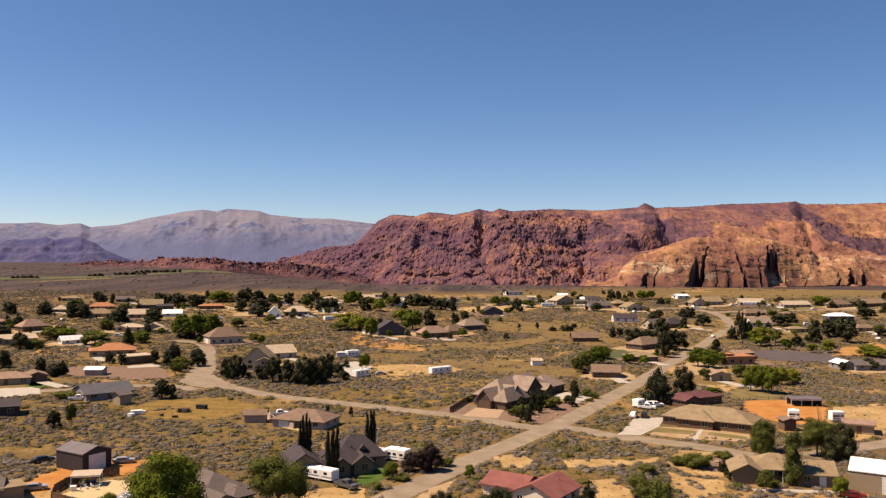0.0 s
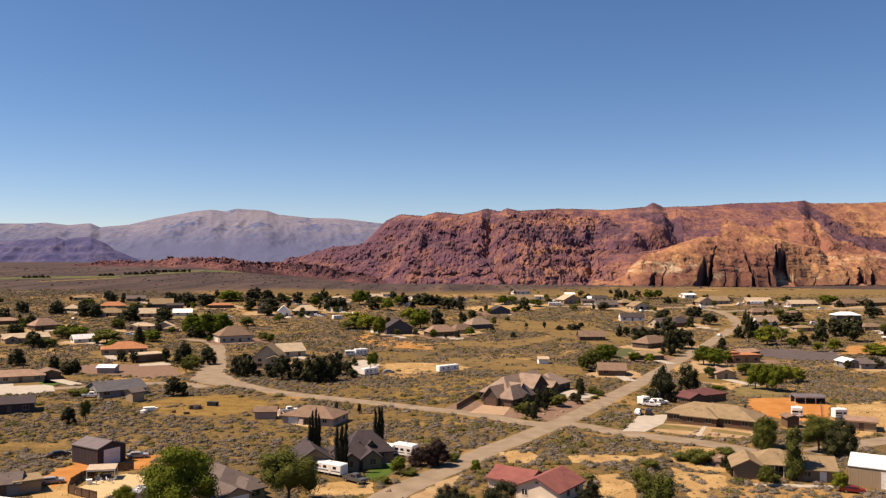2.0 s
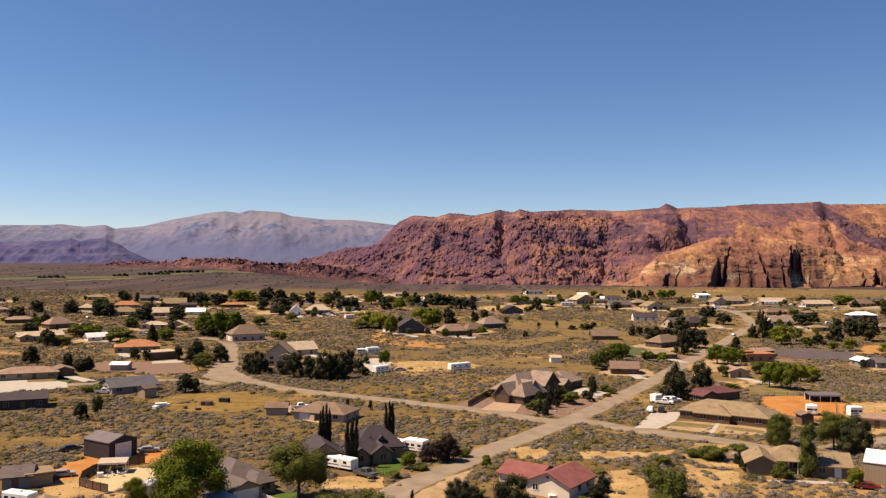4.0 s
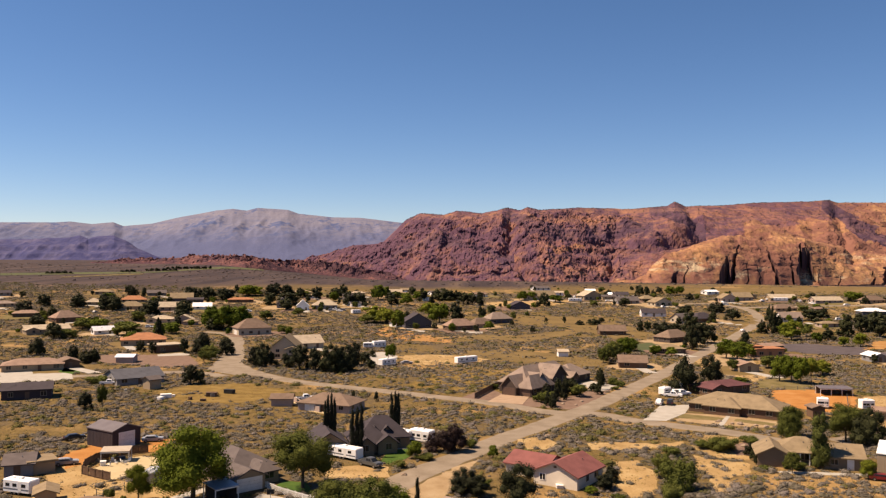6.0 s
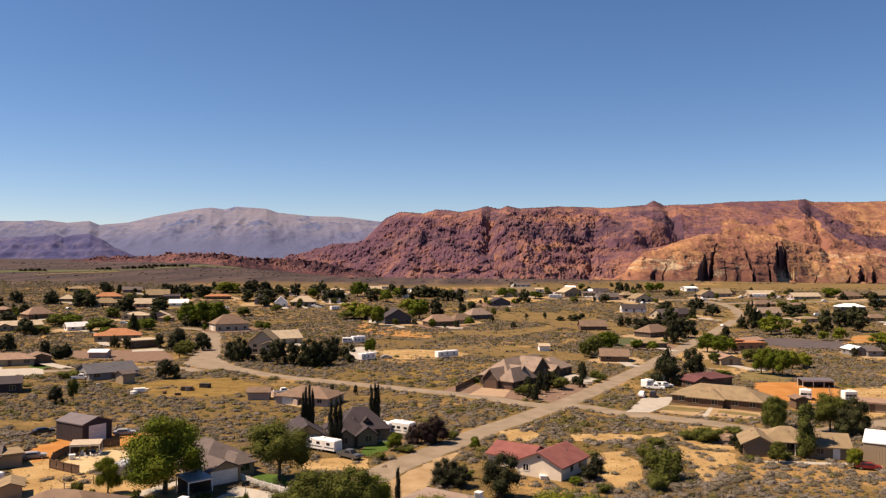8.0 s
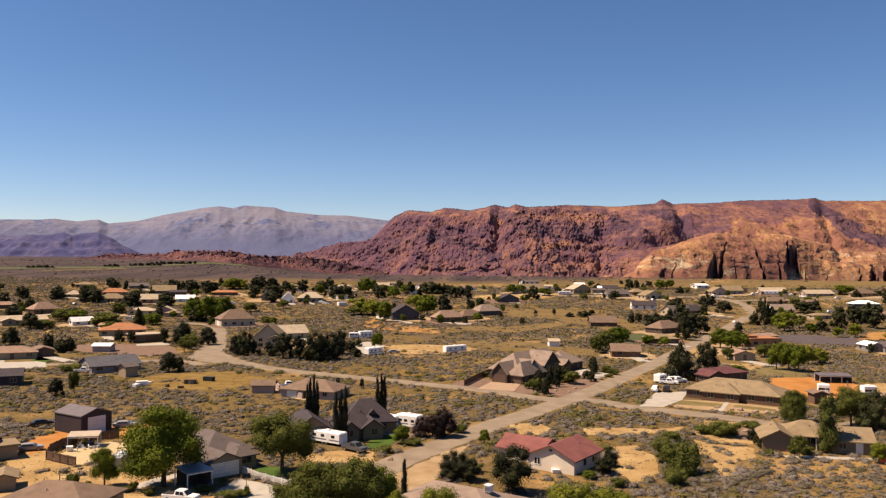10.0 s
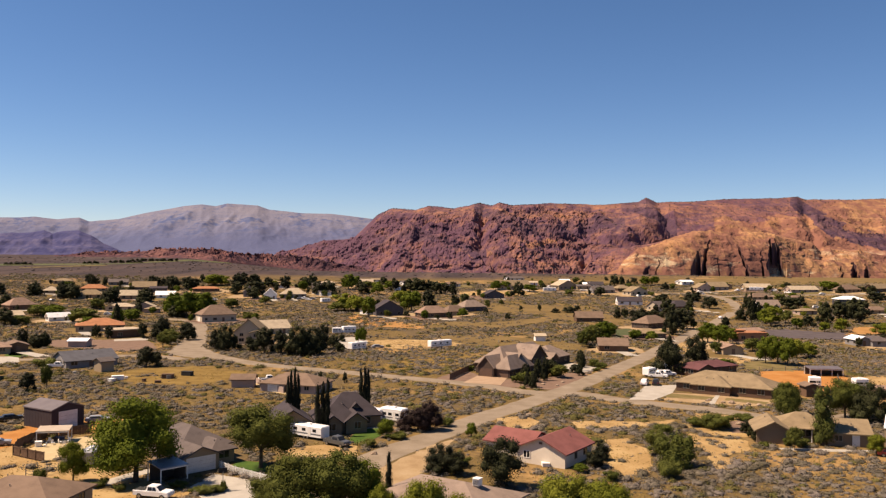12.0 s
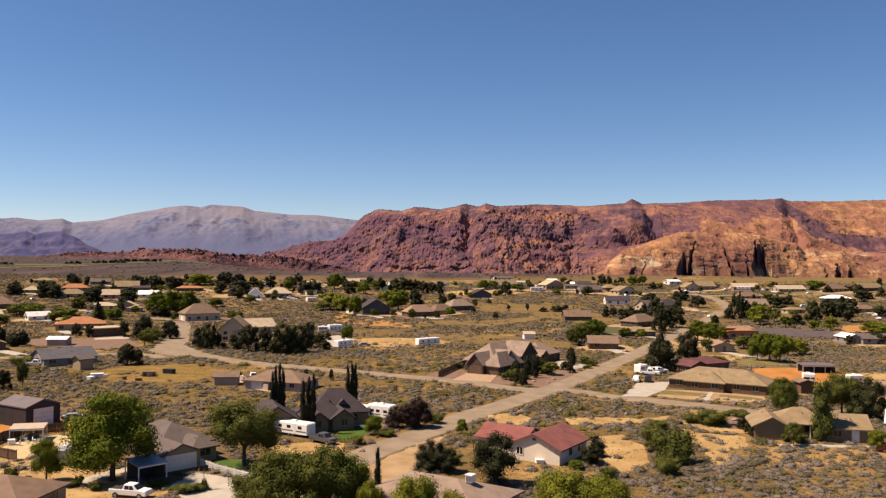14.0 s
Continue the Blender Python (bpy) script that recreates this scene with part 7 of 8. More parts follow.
house(-66.8, 701.4, 10.0, [(0, 0, 8.5, 7.2, 2.6, 'gable', 'x', 1.2)], 'tan', 'white', 'white house with a tan-shingled gable roof')
house(62.8, 688.4, 3.5, [(0, 0, 9.4, 6.4, 2.6, 'gable', 'x', 1.1)], 'cream', 'white', 'white house with a cream-coloured gable roof')
house(-134.6, 641.8, 13.0, [(0, 0, 8.5, 7.2, 2.6, 'hip', 'x', 1.2)], 'tan', 'white', 'white house with a tan-shingled hip roof')
house(-92.8, 595.2, 37.3, [(0, 0, 8.2, 6.4, 2.6, 'gable', 'x', 1.1)], 'grey', 'white', 'white house with a grey-shingled gable roof')
house(-211.1, 587.7, 17.0, [(0, 0, 11.3, 7.2, 3.2, 'gable', 'x', 1.2)], 'slate', 'slate', 'slate-blue house with a dark slate-grey gable roof')

# vehicles and trailers
car(97.2, 669.1, 115, 'white', 'suv')
car(121.9, 669.0, 170, 'silver', 'pickup')
car(132.2, 602.3, 45, 'white', 'suv')
car(183.8, 631.2, 44, 'white', 'sedan')
car(214.5, 637.0, 40, 'white', 'pickup')
car(221.6, 645.2, 50, 'silver', 'suv')
car(241.2, 634.0, 105, 'white', 'suv')
car(244.9, 616.7, 130, 'white', 'pickup')
car(265.0, 605.9, 10, 'white', 'sedan')
car(302.4, 603.8, 105, 'white', 'suv')
car(74.6, 668.6, 65, 'white', 'pickup')
car(47.5, 667.5, 5, 'white', 'sedan')
car(-78.4, 581.3, 60, 'white', 'suv')
car(-103.9, 569.6, 170, 'white', 'pickup')
car(-97.6, 566.8, 5, 'silver', 'suv')
car(-61.9, 655.9, 120, 'white', 'sedan')
car(-8.6, 649.7, 60, 'white', 'suv')
car(-182.8, 529.1, 110, 'white', 'suv')
car(-157.4, 510.9, 165, 'white', 'pickup')
car(-189.6, 451.0, 0, 'white', 'suv')
car(-254.0, 519.6, 80, 'silver', 'sedan')
car(227.2, 527.0, 0, 'white', 'suv')
car(182.6, 492.1, 90, 'white', 'sedan')
car(129.9, 505.8, 100, 'white', 'suv')
car(101.3, 304.8, 30, 'white', 'pickup')
trailer(229.4, 639.8, -5.8, 10.4, 2.8, 'white travel trailer parked in a far yard')
trailer(108.5, 642.6, -0.3, 8.6, 2.8, 'white travel trailer parked in a far yard')
trailer(72.3, 642.1, 1.4, 10.0, 2.8, 'white travel trailer parked in a far yard')
trailer(-43.3, 636.9, 7.8, 7.8, 2.8, 'white travel trailer parked in a far yard')
trailer(251.1, 526.1, 15.2, 7.5, 2.8, 'white travel trailer parked in a far yard')
trailer(-86.5, 551.5, 43.0, 6.7, 2.8, 'white travel trailer parked in a far yard')
car(-20.9, 148.9, -38, 'grey', 'pickup', 'dark grey pickup truck parked on the dirt verge')
car(-42.3, 114.7, -12, 'white', 'pickup', 'white pickup truck parked in the yard')
car(52.7, 227.0, 70, 'white', 'suv')
car(55.8, 227.2, 75, 'black', 'suv')
car(-91.3, 167.7, 40, 'black', 'sedan')
car(-81.8, 145.2, 25, 'silver', 'sedan')
trailer(-27.1, 155.3, -31.2, 8.1, 2.6, 'white travel trailer with tinted windows')
trailer(-16.6, 172.7, -22.2, 4.3, 2.6, 'white box trailer on the drive')
trailer(-12.1, 171.7, -30.6, 5.5, 3.0, 'white fifth-wheel trailer with dark stripes')
trailer(-35.9, 305.7, 53.3, 7.7, 2.8)
trailer(-52.3, 367.9, 5.9, 4.2, 2.6)
trailer(-47.3, 369.8, 32.8, 6.3, 3.2)
trailer(-5.5, 316.3, 41.3, 10.3, 2.8, 'pale stock trailer with a dark side')
trailer(109.8, 223.5, 3.7, 3.7, 3.0)
trailer(98.4, 225.3, -16.3, 3.1, 3.0)
trailer(57.8, 244.0, 44.7, 3.6, 2.6)
car(59.6, 240.6, -20, 'white', 'pickup')
car(63.0, 244.3, 10, 'white', 'pickup')
trailer(64.2, 251.8, 36.5, 4.7, 2.6)
trailer(-59.4, 133.3, 90.7, 5.1, 2.6, 'grey boat trailer under a cover', 'silver')
car(-50.5, 224.6, 20, 'white', 'pickup')
car(-105.8, 564.8, 5, 'silver', 'suv')
car(-99.6, 562.0, -10, 'white', 'sedan')
car(62.5, 245.5, 10, 'white', 'suv')
car(149.8, 471.0, 60, 'white', 'sedan')
car(-120.0, 247.7, 10, 'white', 'pickup')
car(244.7, 474.8, 80, 'white', 'suv')
car(238.2, 458.1, 80, 'white', 'sedan')
car(98.1, 642.2, 0, 'white', 'sedan')
car(181.8, 617.8, 0, 'white', 'suv')
car(205.6, 543.2, 10, 'silver', 'suv')
car(-28.8, 311.2, 20, 'silver', 'sedan')
car(-160.3, 549.3, 0, 'white', 'suv')
house(-55.1, 214.2, 4.3, [(0, 0, 5.7, 4, 2.4, 'gable', 'x', 1.0)], 'brown', 'pink', 'small pinkish shed with a brown gable roof', windows=False, category='shed', name='shed')
car(-73.1, 167.4, 20, 'silver', 'sedan')
small_box('storage_box', -79.8, 228.8, 5, 3.2, 1.6, 1.2, M_WOOD, 'brown utility trailer body standing in dry grass', 'box')
small_box('storage_box', -76.2, 234.6, -13, 3.2, 1.6, 1.2, M_TYRE, 'dark utility trailer body standing in dry grass', 'box')
small_box('storage_box', -92.2, 224.6, 22, 3.2, 1.6, 1.2, M_TRIM, 'white water tank standing in dry grass', 'box')
lot('lot', [(-151.5, 275.4), (-155.5, 288.8), (-150.7, 290.5), (-143.3, 278.4), (-143.9, 270.6)], M_LAWN, 'small bright green lawn', 0.06, 0.3)
car(78.3, 145.7, -20, 'red', 'sedan')
lot('lot', [(-77.2, 123.8), (-81.8, 139.7), (-82.2, 150.7), (-67.3, 133.9), (-62.2, 134.2), (-57.1, 130.7), (-49.6, 125.2), (-49.5, 117.4), (-60.3, 112.9), (-70.7, 112.4)], M_SAND, 'tan bare dirt yard before the board fence', 0.025, 0.6)

# fences and yard things
roof_cooler(3.8, 108.0, 4.2, -32)
fence([(-65.5, 123.9), (-64.0, 123.3), (-63.3, 126.1), (-62.5, 128.3)], 1.3, 'wire', 'wire fence with thin steel posts round the dirt yard')
fence([(-53.5, 222.2), (-46.2, 209.3), (-42.6, 206.0)], 1.5, 'block', 'cream block wall beside the hip-roofed house')
basketball_hoop(-33.4, 118.5, 200)
fence([(-38.8, 133.0), (-34.1, 128.2), (-29.3, 124.5), (-26.2, 122.4)], 1.2, 'vinyl', 'white vinyl picket fence along the driveway')
fence([(-67.7, 134.0), (-71.6, 136.1), (-75.2, 138.3), (-77.1, 143.4), (-77.2, 148.4), (-75.9, 152.0), (-72.9, 154.7), (-69.9, 157.0)], 1.7, 'wood', 'rust-brown board fence round the sand court')
fence([(-0.9, 232.1), (4.4, 250.2), (8.8, 262.5)], 1.7, 'wood', 'dark board fence beside the gabled house')
fence([(113.1, 244.1), (101.9, 216.3)], 1.3, 'wire', 'wire fence of the paddock')
fence([(95.1, 257.9), (108.2, 260.1), (116.2, 252.9)], 1.3, 'wire', 'wire fence of the paddock')
fence([(77.5, 214.9), (87.8, 237.9)], 1.7, 'wood', 'dark board fence beside the paddock')
fence([(-17.2, 310.2), (-10.8, 306.9), (-2.6, 309.5)], 1.2, 'wire', 'wire fence of the graded yard')
canopy(-73.5, 149.6, 14, 5.7, 3.6, 2.1, M_CREAM_SHEET, 'patio canopy with a cream sheet roof')
small_box('storage_box', -73.3, 149.6, 0, 0.7, 0.42, 0.6, M_WOOD, 'patio table set standing on bare ground', 'box')
small_box('storage_box', -74.2, 145.1, 23, 1.1, 0.99, 0.9, M_TRIM, 'white patio chest standing on bare ground', 'box')
small_box('storage_box', -73.0, 150.6, 46, 1.6, 1.12, 0.5, PAINT['blue'], 'blue patio chest standing on bare ground', 'box')
small_box('storage_box', 19.0, 135.1, 69, 0.9, 0.54, 0.75, M_TRIM, 'white utility cabinet standing on bare ground', 'box')
small_box('storage_box', 15.9, 135.7, 2, 1.3, 1.17, 0.6, M_TRIM, 'white storage box standing on bare ground', 'box')
small_box('storage_box', 12.6, 139.5, 25, 0.7, 0.49, 0.9, M_TYRE, 'dark grey bin standing on bare ground', 'box')
small_box('storage_box', -56.0, 118.1, 48, 1.1, 0.66, 0.5, M_STEEL, 'grey bin standing on bare ground', 'box')
small_box('storage_box', -92.8, 221.9, 71, 1.6, 1.44, 0.75, M_TRIM, 'white water tank standing on bare ground', 'box')
small_box('storage_box', -91.0, 227.3, 4, 0.9, 0.63, 0.6, M_TRIM, 'white storage box standing on bare ground', 'box')
small_box('storage_box', -79.3, 228.1, 27, 1.3, 0.78, 0.9, M_STEEL, 'dark scrap bin standing on bare ground', 'box')
small_box('storage_box', -76.9, 236.0, 50, 0.7, 0.63, 0.5, M_STEEL, 'dark scrap bin standing on bare ground', 'box')
small_box('storage_box', -84.1, 222.4, 73, 1.1, 0.77, 0.75, M_WOOD, 'brown crate standing on bare ground', 'box')
small_box('storage_box', -79.7, 220.7, 6, 1.6, 0.96, 0.6, M_WOOD, 'brown crate standing on bare ground', 'box')
small_box('storage_box', -108.5, 233.9, 29, 0.9, 0.81, 0.9, M_CONCRETE, 'pale crate standing on bare ground', 'box')
small_box('storage_box', 68.1, 164.9, 52, 1.3, 0.91, 0.5, M_TRIM, 'white patio chest standing on bare ground', 'box')
patio_chair(-73.8, 148.2, 0)
patio_chair(-72.2, 146.5, 67)
patio_chair(-71.4, 147.4, 134)
patio_chair(-70.0, 146.1, 201)
patio_chair(-72.8, 144.7, 268)
patio_chair(-70.3, 148.4, 335)
boulder(63.2, 202.8, 0.7)
boulder(65.6, 199.6, 0.6)
boulder(67.4, 199.0, 0.9)
boulder(70.9, 197.6, 0.7)
boulder(73.0, 196.1, 0.8)
boulder(62.3, 201.9, 0.5)
boulder(16.8, 179.8, 0.9)
boulder(27.5, 203.2, 0.7)
boulder(23.6, 196.5, 0.6)
boulder(60.4, 173.1, 0.8)
boulder(61.2, 171.4, 0.6)
boulder(57.6, 170.1, 0.5)
boulder(30.6, 229.8, 0.6)
boulder(24.7, 225.2, 0.6)
boulder(28.3, 223.4, 0.5)
boulder(10.4, 210.9, 0.5)
boulder(79.8, 196.5, 1.0)
boulder(14.0, 211.1, 0.6)
boulder(-13.5, 142.5, 0.7)
boulder(-10.2, 165.7, 0.6)

# trees near the camera
tree(-48.0, 122.7, 13.4, 14.4, 'b', 'tall broadleaf tree shading the dirt yard')
tree(-57.4, 122.3, 6.4, 4.6, 'l')
tree(-31.0, 132.1, 10.9, 11.5, 'o')
tree(-51.9, 120.6, 1.7, 1.6, 'o')
tree(-19.6, 104.4, 9.5, 9.1, 'o')
tree(-14.4, 104.5, 9.6, 9.1, 'o')
tree(-11.3, 106.9, 8.2, 6.2, 'b')
tree(-23.8, 107.7, 5.7, 6.3, 'o')
tree(7.8, 122.6, 8.0, 8.1, 'd')
tree(-1.6, 130.8, 4.8, 5.9, 'd')
tree(0.8, 129.5, 3.8, 4.9, 'd')
tree(-2.7, 92.1, 9.9, 6.7, 'l')
tree(1.2, 93.1, 7.7, 5.4, 'l')
tree(14.5, 98.1, 9.2, 7.1, 'l')
tree(18.8, 98.2, 8.3, 7.9, 'l')
tree(12.5, 100.0, 6.5, 4.4, 'l')
tree(-8.3, 99.4, 7.0, 3.6, 'l')
tree(70.0, 154.4, 11.5, 4.9, 'p', 'narrow upright tree beside the tan house')
tree(74.9, 184.7, 7.8, 6.2, 'o')
tree(62.9, 149.9, 4.5, 3.3, 'o')
tree(86.1, 180.6, 9.3, 8.2, 'o')
tree(89.4, 176.4, 9.2, 9.3, 'd')
tree(90.3, 184.1, 7.6, 6.0, 'o')
tree(76.2, 146.9, 4.0, 3.6, 'l')
tree(59.1, 164.5, 2.9, 2.7, 'd')
tree(58.1, 156.7, 2.6, 1.9, 'd')
tree(58.6, 160.3, 2.6, 1.9, 'd')
tree(58.2, 152.0, 1.4, 2.4, 'o')
tree(63.1, 153.6, 1.8, 2.0, 'o')
tree(37.4, 135.8, 7.4, 7.9, 's', 'spreading olive shrub among the sage')
tree(36.4, 144.5, 4.9, 4.6, 'o')
tree(34.8, 129.4, 3.7, 4.7, 'o')
tree(25.2, 127.4, 1.8, 2.8, 'o')
tree(54.9, 168.8, 3.8, 7.4, 'o')
tree(51.8, 170.9, 2.4, 6.2, 'o')
tree(63.2, 177.6, 2.0, 5.2, 'o')
tree(42.3, 162.7, 2.8, 5.2, 'o')
tree(3.9, 157.9, 2.9, 2.5, 'b')
tree(1.8, 135.2, 1.9, 3.9, 'o')
tree(24.1, 135.3, 3.1, 4.1, 'd')
tree(26.1, 140.8, 3.6, 3.6, 'd')
tree(21.3, 132.3, 1.4, 2.9, 'b')
tree(-4.4, 163.4, 6.4, 7.2, 'm')
tree(-8.9, 163.0, 4.3, 4.7, 'm')
tree(-12.5, 156.1, 3.9, 3.9, 'b')
tree(-10.5, 155.2, 1.8, 4.5, 'o')
tree(-14.9, 148.5, 1.9, 3.2, 'o')
tree(-6.7, 162.6, 4.9, 5.9, 'm')
tree(-1.3, 167.3, 2.6, 3.7, 'o')
tree(-37.1, 117.6, 1.2, 2.6, 'o')
tree(-35.4, 117.1, 1.8, 3.4, 'o')
tree(-33.8, 118.3, 1.3, 2.9, 'o')
tree(-40.4, 119.8, 1.2, 3.0, 'o')
tree(-33.2, 118.3, 2.3, 1.0, 'o')
tree(-62.4, 122.1, 2.8, 2.3, 'o')
tree(-52.6, 119.4, 1.0, 2.4, 'o')
tree(-59.5, 121.3, 1.5, 1.4, 'o')
tree(-48.3, 117.8, 1.5, 2.2, 'o')

tree(40.6, 261.6, 4.4, 3.4, 'd')
tree(37.2, 243.9, 3.4, 3.6, 'd')
tree(29.9, 243.2, 2.6, 4.4, 'o')
tree(44.3, 254.2, 1.6, 3.6, 'o')

tree(20.8, 236.6, 4.6, 3.0, 'd')
tree(24.4, 237.6, 6.0, 3.0, 'd')
tree(30.4, 242.8, 3.2, 4.6, 'o')

# cypresses by the slate house
tree(-33.2, 164.6, 10.7, 1.6, 'c')
tree(-32.6, 164.7, 11.9, 1.6, 'c')
tree(-31.8, 164.7, 12.4, 1.6, 'c')
tree(-31.1, 164.7, 11.3, 1.6, 'c')
tree(-25.8, 156.5, 10.2, 1.9, 'c')
tree(-24.8, 156.6, 10.9, 1.9, 'c')
tree(-23.9, 156.6, 11.5, 1.9, 'c')
tree(-19.6, 175.3, 10.8, 1.7, 'c')
tree(-18.7, 175.4, 11.3, 1.7, 'c')
tree(-18.0, 175.4, 10.8, 1.7, 'c')
tree(-8.4, 111.3, 8.0, 1.5, 'c')

# trees in the middle of the town
tree(65.4, 250.6, 12.4, 11.4, 'd')
tree(76.7, 261.9, 11.1, 8.7, 'd')
tree(-94.6, 252.2, 6.6, 6.9, 'd')
tree(-91.3, 252.4, 5.0, 4.6, 'd')
tree(-83.3, 298.7, 9.5, 8.1, 'd')
tree(-86.5, 298.4, 7.8, 6.8, 'd')
tree(-80.5, 300.8, 6.1, 6.0, 'd')
tree(-67.1, 291.0, 9.7, 8.8, 'd')
tree(-60.6, 288.1, 9.0, 9.6, 'd')
tree(-54.2, 285.2, 10.9, 9.5, 'd')
tree(-49.1, 289.1, 10.0, 9.6, 'd')
tree(-48.5, 303.6, 9.7, 6.6, 'd')
tree(-45.3, 309.7, 5.1, 5.7, 'd')
tree(-41.4, 296.8, 3.8, 6.7, 'd')
tree(-45.4, 333.1, 3.6, 3.9, 'd')
tree(-50.4, 285.6, 7.3, 8.6, 'd')
tree(-73.6, 297.7, 5.5, 7.6, 'd')
tree(-38.2, 329.3, 5.9, 3.7, 'b')
tree(-36.5, 329.4, 6.7, 3.7, 'b')
tree(-120.8, 340.0, 9.5, 7.9, 'd')
tree(-114.0, 350.7, 6.0, 6.4, 'd')
tree(-108.5, 306.1, 5.2, 4.9, 'o')
tree(-108.4, 314.2, 4.4, 5.0, 'o')
tree(-165.1, 370.1, 6.6, 7.7, 'b')
tree(-148.1, 339.7, 5.6, 4.6, 'd')
tree(-141.1, 335.6, 5.6, 4.2, 'd')
tree(-168.7, 412.1, 8.0, 7.3, 'b')
tree(-151.1, 302.3, 5.6, 6.5, 'd')
tree(-153.1, 298.3, 4.0, 5.0, 'd')
tree(-125.8, 251.2, 3.0, 8.0, 'o')
tree(-102.8, 206.0, 7.0, 3.0, 'o')
tree(-166.9, 425.3, 6.0, 10.2, 'b')
tree(-211.8, 435.1, 6.8, 13.9, 'b')
tree(-223.0, 442.6, 5.9, 14.2, 'b')
tree(-198.5, 437.9, 5.1, 14.0, 'b')
tree(-148.9, 457.7, 12.5, 14.7, 'b')
tree(-157.2, 459.6, 10.7, 11.0, 'b')
tree(-142.6, 462.3, 12.2, 14.8, 'b')
tree(-139.1, 466.4, 9.1, 9.0, 'b')
tree(-150.6, 447.2, 7.0, 11.1, 'd')
tree(-210.9, 486.9, 8.3, 10.5, 'd')
tree(-278.7, 545.6, 8.5, 11.8, 'd')
tree(-257.1, 539.0, 10.9, 11.6, 'd')
tree(-248.1, 535.1, 9.6, 10.7, 'd')
tree(-275.8, 586.3, 6.4, 14.1, 'b')
tree(-278.0, 626.8, 8.8, 7.3, 'd')
tree(-275.8, 633.2, 4.9, 7.4, 'd')
tree(-216.3, 519.6, 9.3, 12.9, 'd')
tree(-231.5, 569.7, 6.7, 11.4, 'd')
tree(-201.2, 535.0, 8.3, 11.6, 'd')
tree(-233.4, 637.6, 7.9, 8.5, 'd')
tree(-227.3, 630.2, 7.8, 10.5, 'd')
tree(-208.7, 609.4, 10.4, 13.2, 'd')
tree(-197.5, 612.7, 9.5, 13.2, 'd')
tree(-195.1, 622.1, 7.7, 10.3, 'd')
tree(-188.9, 646.8, 9.6, 15.5, 'l')
tree(-182.8, 648.5, 8.6, 12.5, 'l')
tree(-171.8, 656.4, 9.7, 14.2, 'd')
tree(-204.5, 669.3, 7.3, 5.6, 'd')
tree(-269.2, 635.7, 5.9, 4.2, 'd')
tree(-177.4, 695.5, 7.6, 11.6, 'd')
tree(-143.4, 594.3, 10.2, 19.7, 'd')
tree(-138.4, 565.8, 8.8, 11.3, 'd')
tree(-132.6, 612.7, 7.6, 5.1, 'd')
tree(-114.3, 620.8, 8.2, 8.9, 'b')
tree(-114.5, 665.4, 10.4, 12.2, 'd')
tree(-104.2, 610.5, 7.6, 7.1, 'd')
tree(-92.2, 604.8, 10.4, 13.1, 'd')
tree(-82.5, 639.6, 12.4, 13.3, 'b')
tree(-79.1, 658.1, 9.2, 10.5, 'b')
tree(-59.4, 686.5, 6.4, 8.0, 'd')
tree(-51.2, 687.9, 5.9, 4.6, 'd')
tree(-31.1, 647.3, 9.6, 21.5, 'd')
tree(-21.1, 648.5, 8.1, 14.0, 'd')
tree(-67.3, 504.7, 11.0, 16.2, 'l')
tree(-59.7, 497.9, 10.1, 14.4, 'l')
tree(-48.3, 463.0, 12.3, 9.6, 'b')
tree(-70.5, 496.3, 5.8, 11.9, 'o')
tree(-35.5, 538.0, 10.5, 14.6, 'l')
tree(-26.4, 502.2, 13.7, 16.1, 'b')
tree(-16.3, 503.5, 13.7, 14.2, 'd')
tree(-38.5, 613.0, 7.2, 7.1, 'd')
tree(-7.6, 616.5, 8.6, 9.2, 'd')
tree(-1.1, 541.7, 7.6, 5.4, 'd')
tree(-48.3, 519.4, 6.1, 6.9, 'd')
tree(0.7, 524.7, 8.2, 6.1, 'd')
tree(6.4, 560.8, 6.5, 6.5, 'd')
tree(31.3, 648.7, 8.1, 10.4, 'b')
tree(38.2, 653.5, 7.1, 11.5, 'b')
tree(46.1, 612.4, 10.5, 10.2, 'd')
tree(56.5, 637.1, 6.0, 13.3, 'b')
tree(20.2, 526.2, 6.1, 4.2, 'o')
tree(16.9, 599.2, 6.1, 3.8, 'o')
tree(6.6, 580.4, 4.5, 7.4, 'b')
tree(30.0, 544.1, 4.2, 3.5, 'o')
tree(40.8, 517.5, 3.2, 2.6, 'd')
tree(52.0, 514.3, 4.4, 3.0, 'd')
tree(29.2, 461.1, 3.6, 3.8, 'd')
tree(60.7, 503.0, 3.1, 7.5, 'd')
tree(69.2, 503.6, 3.9, 10.9, 'd')
tree(75.9, 519.0, 3.2, 6.9, 'd')
tree(69.1, 654.9, 5.1, 7.6, 'd')
tree(106.1, 613.3, 6.7, 10.2, 'd')
tree(132.8, 739.7, 4.0, 6.1, 'd')
tree(129.0, 679.7, 10.1, 9.0, 'd')
tree(137.1, 690.9, 8.1, 8.0, 'd')
tree(140.4, 679.6, 6.3, 6.8, 'd')
tree(156.6, 690.6, 8.1, 11.1, 'b')
tree(164.5, 690.4, 8.1, 8.8, 'b')
tree(163.6, 653.4, 6.1, 8.7, 'd')
tree(169.2, 653.1, 5.1, 5.2, 'o')
tree(107.2, 702.2, 4.4, 7.0, 'd')
tree(83.4, 613.4, 4.8, 7.9, 'o')
tree(91.3, 468.7, 7.3, 5.4, 'd')
tree(95.4, 468.9, 6.2, 5.5, 'd')
tree(100.6, 449.7, 8.1, 13.4, 'd')
tree(108.2, 456.3, 6.4, 9.9, 'd')
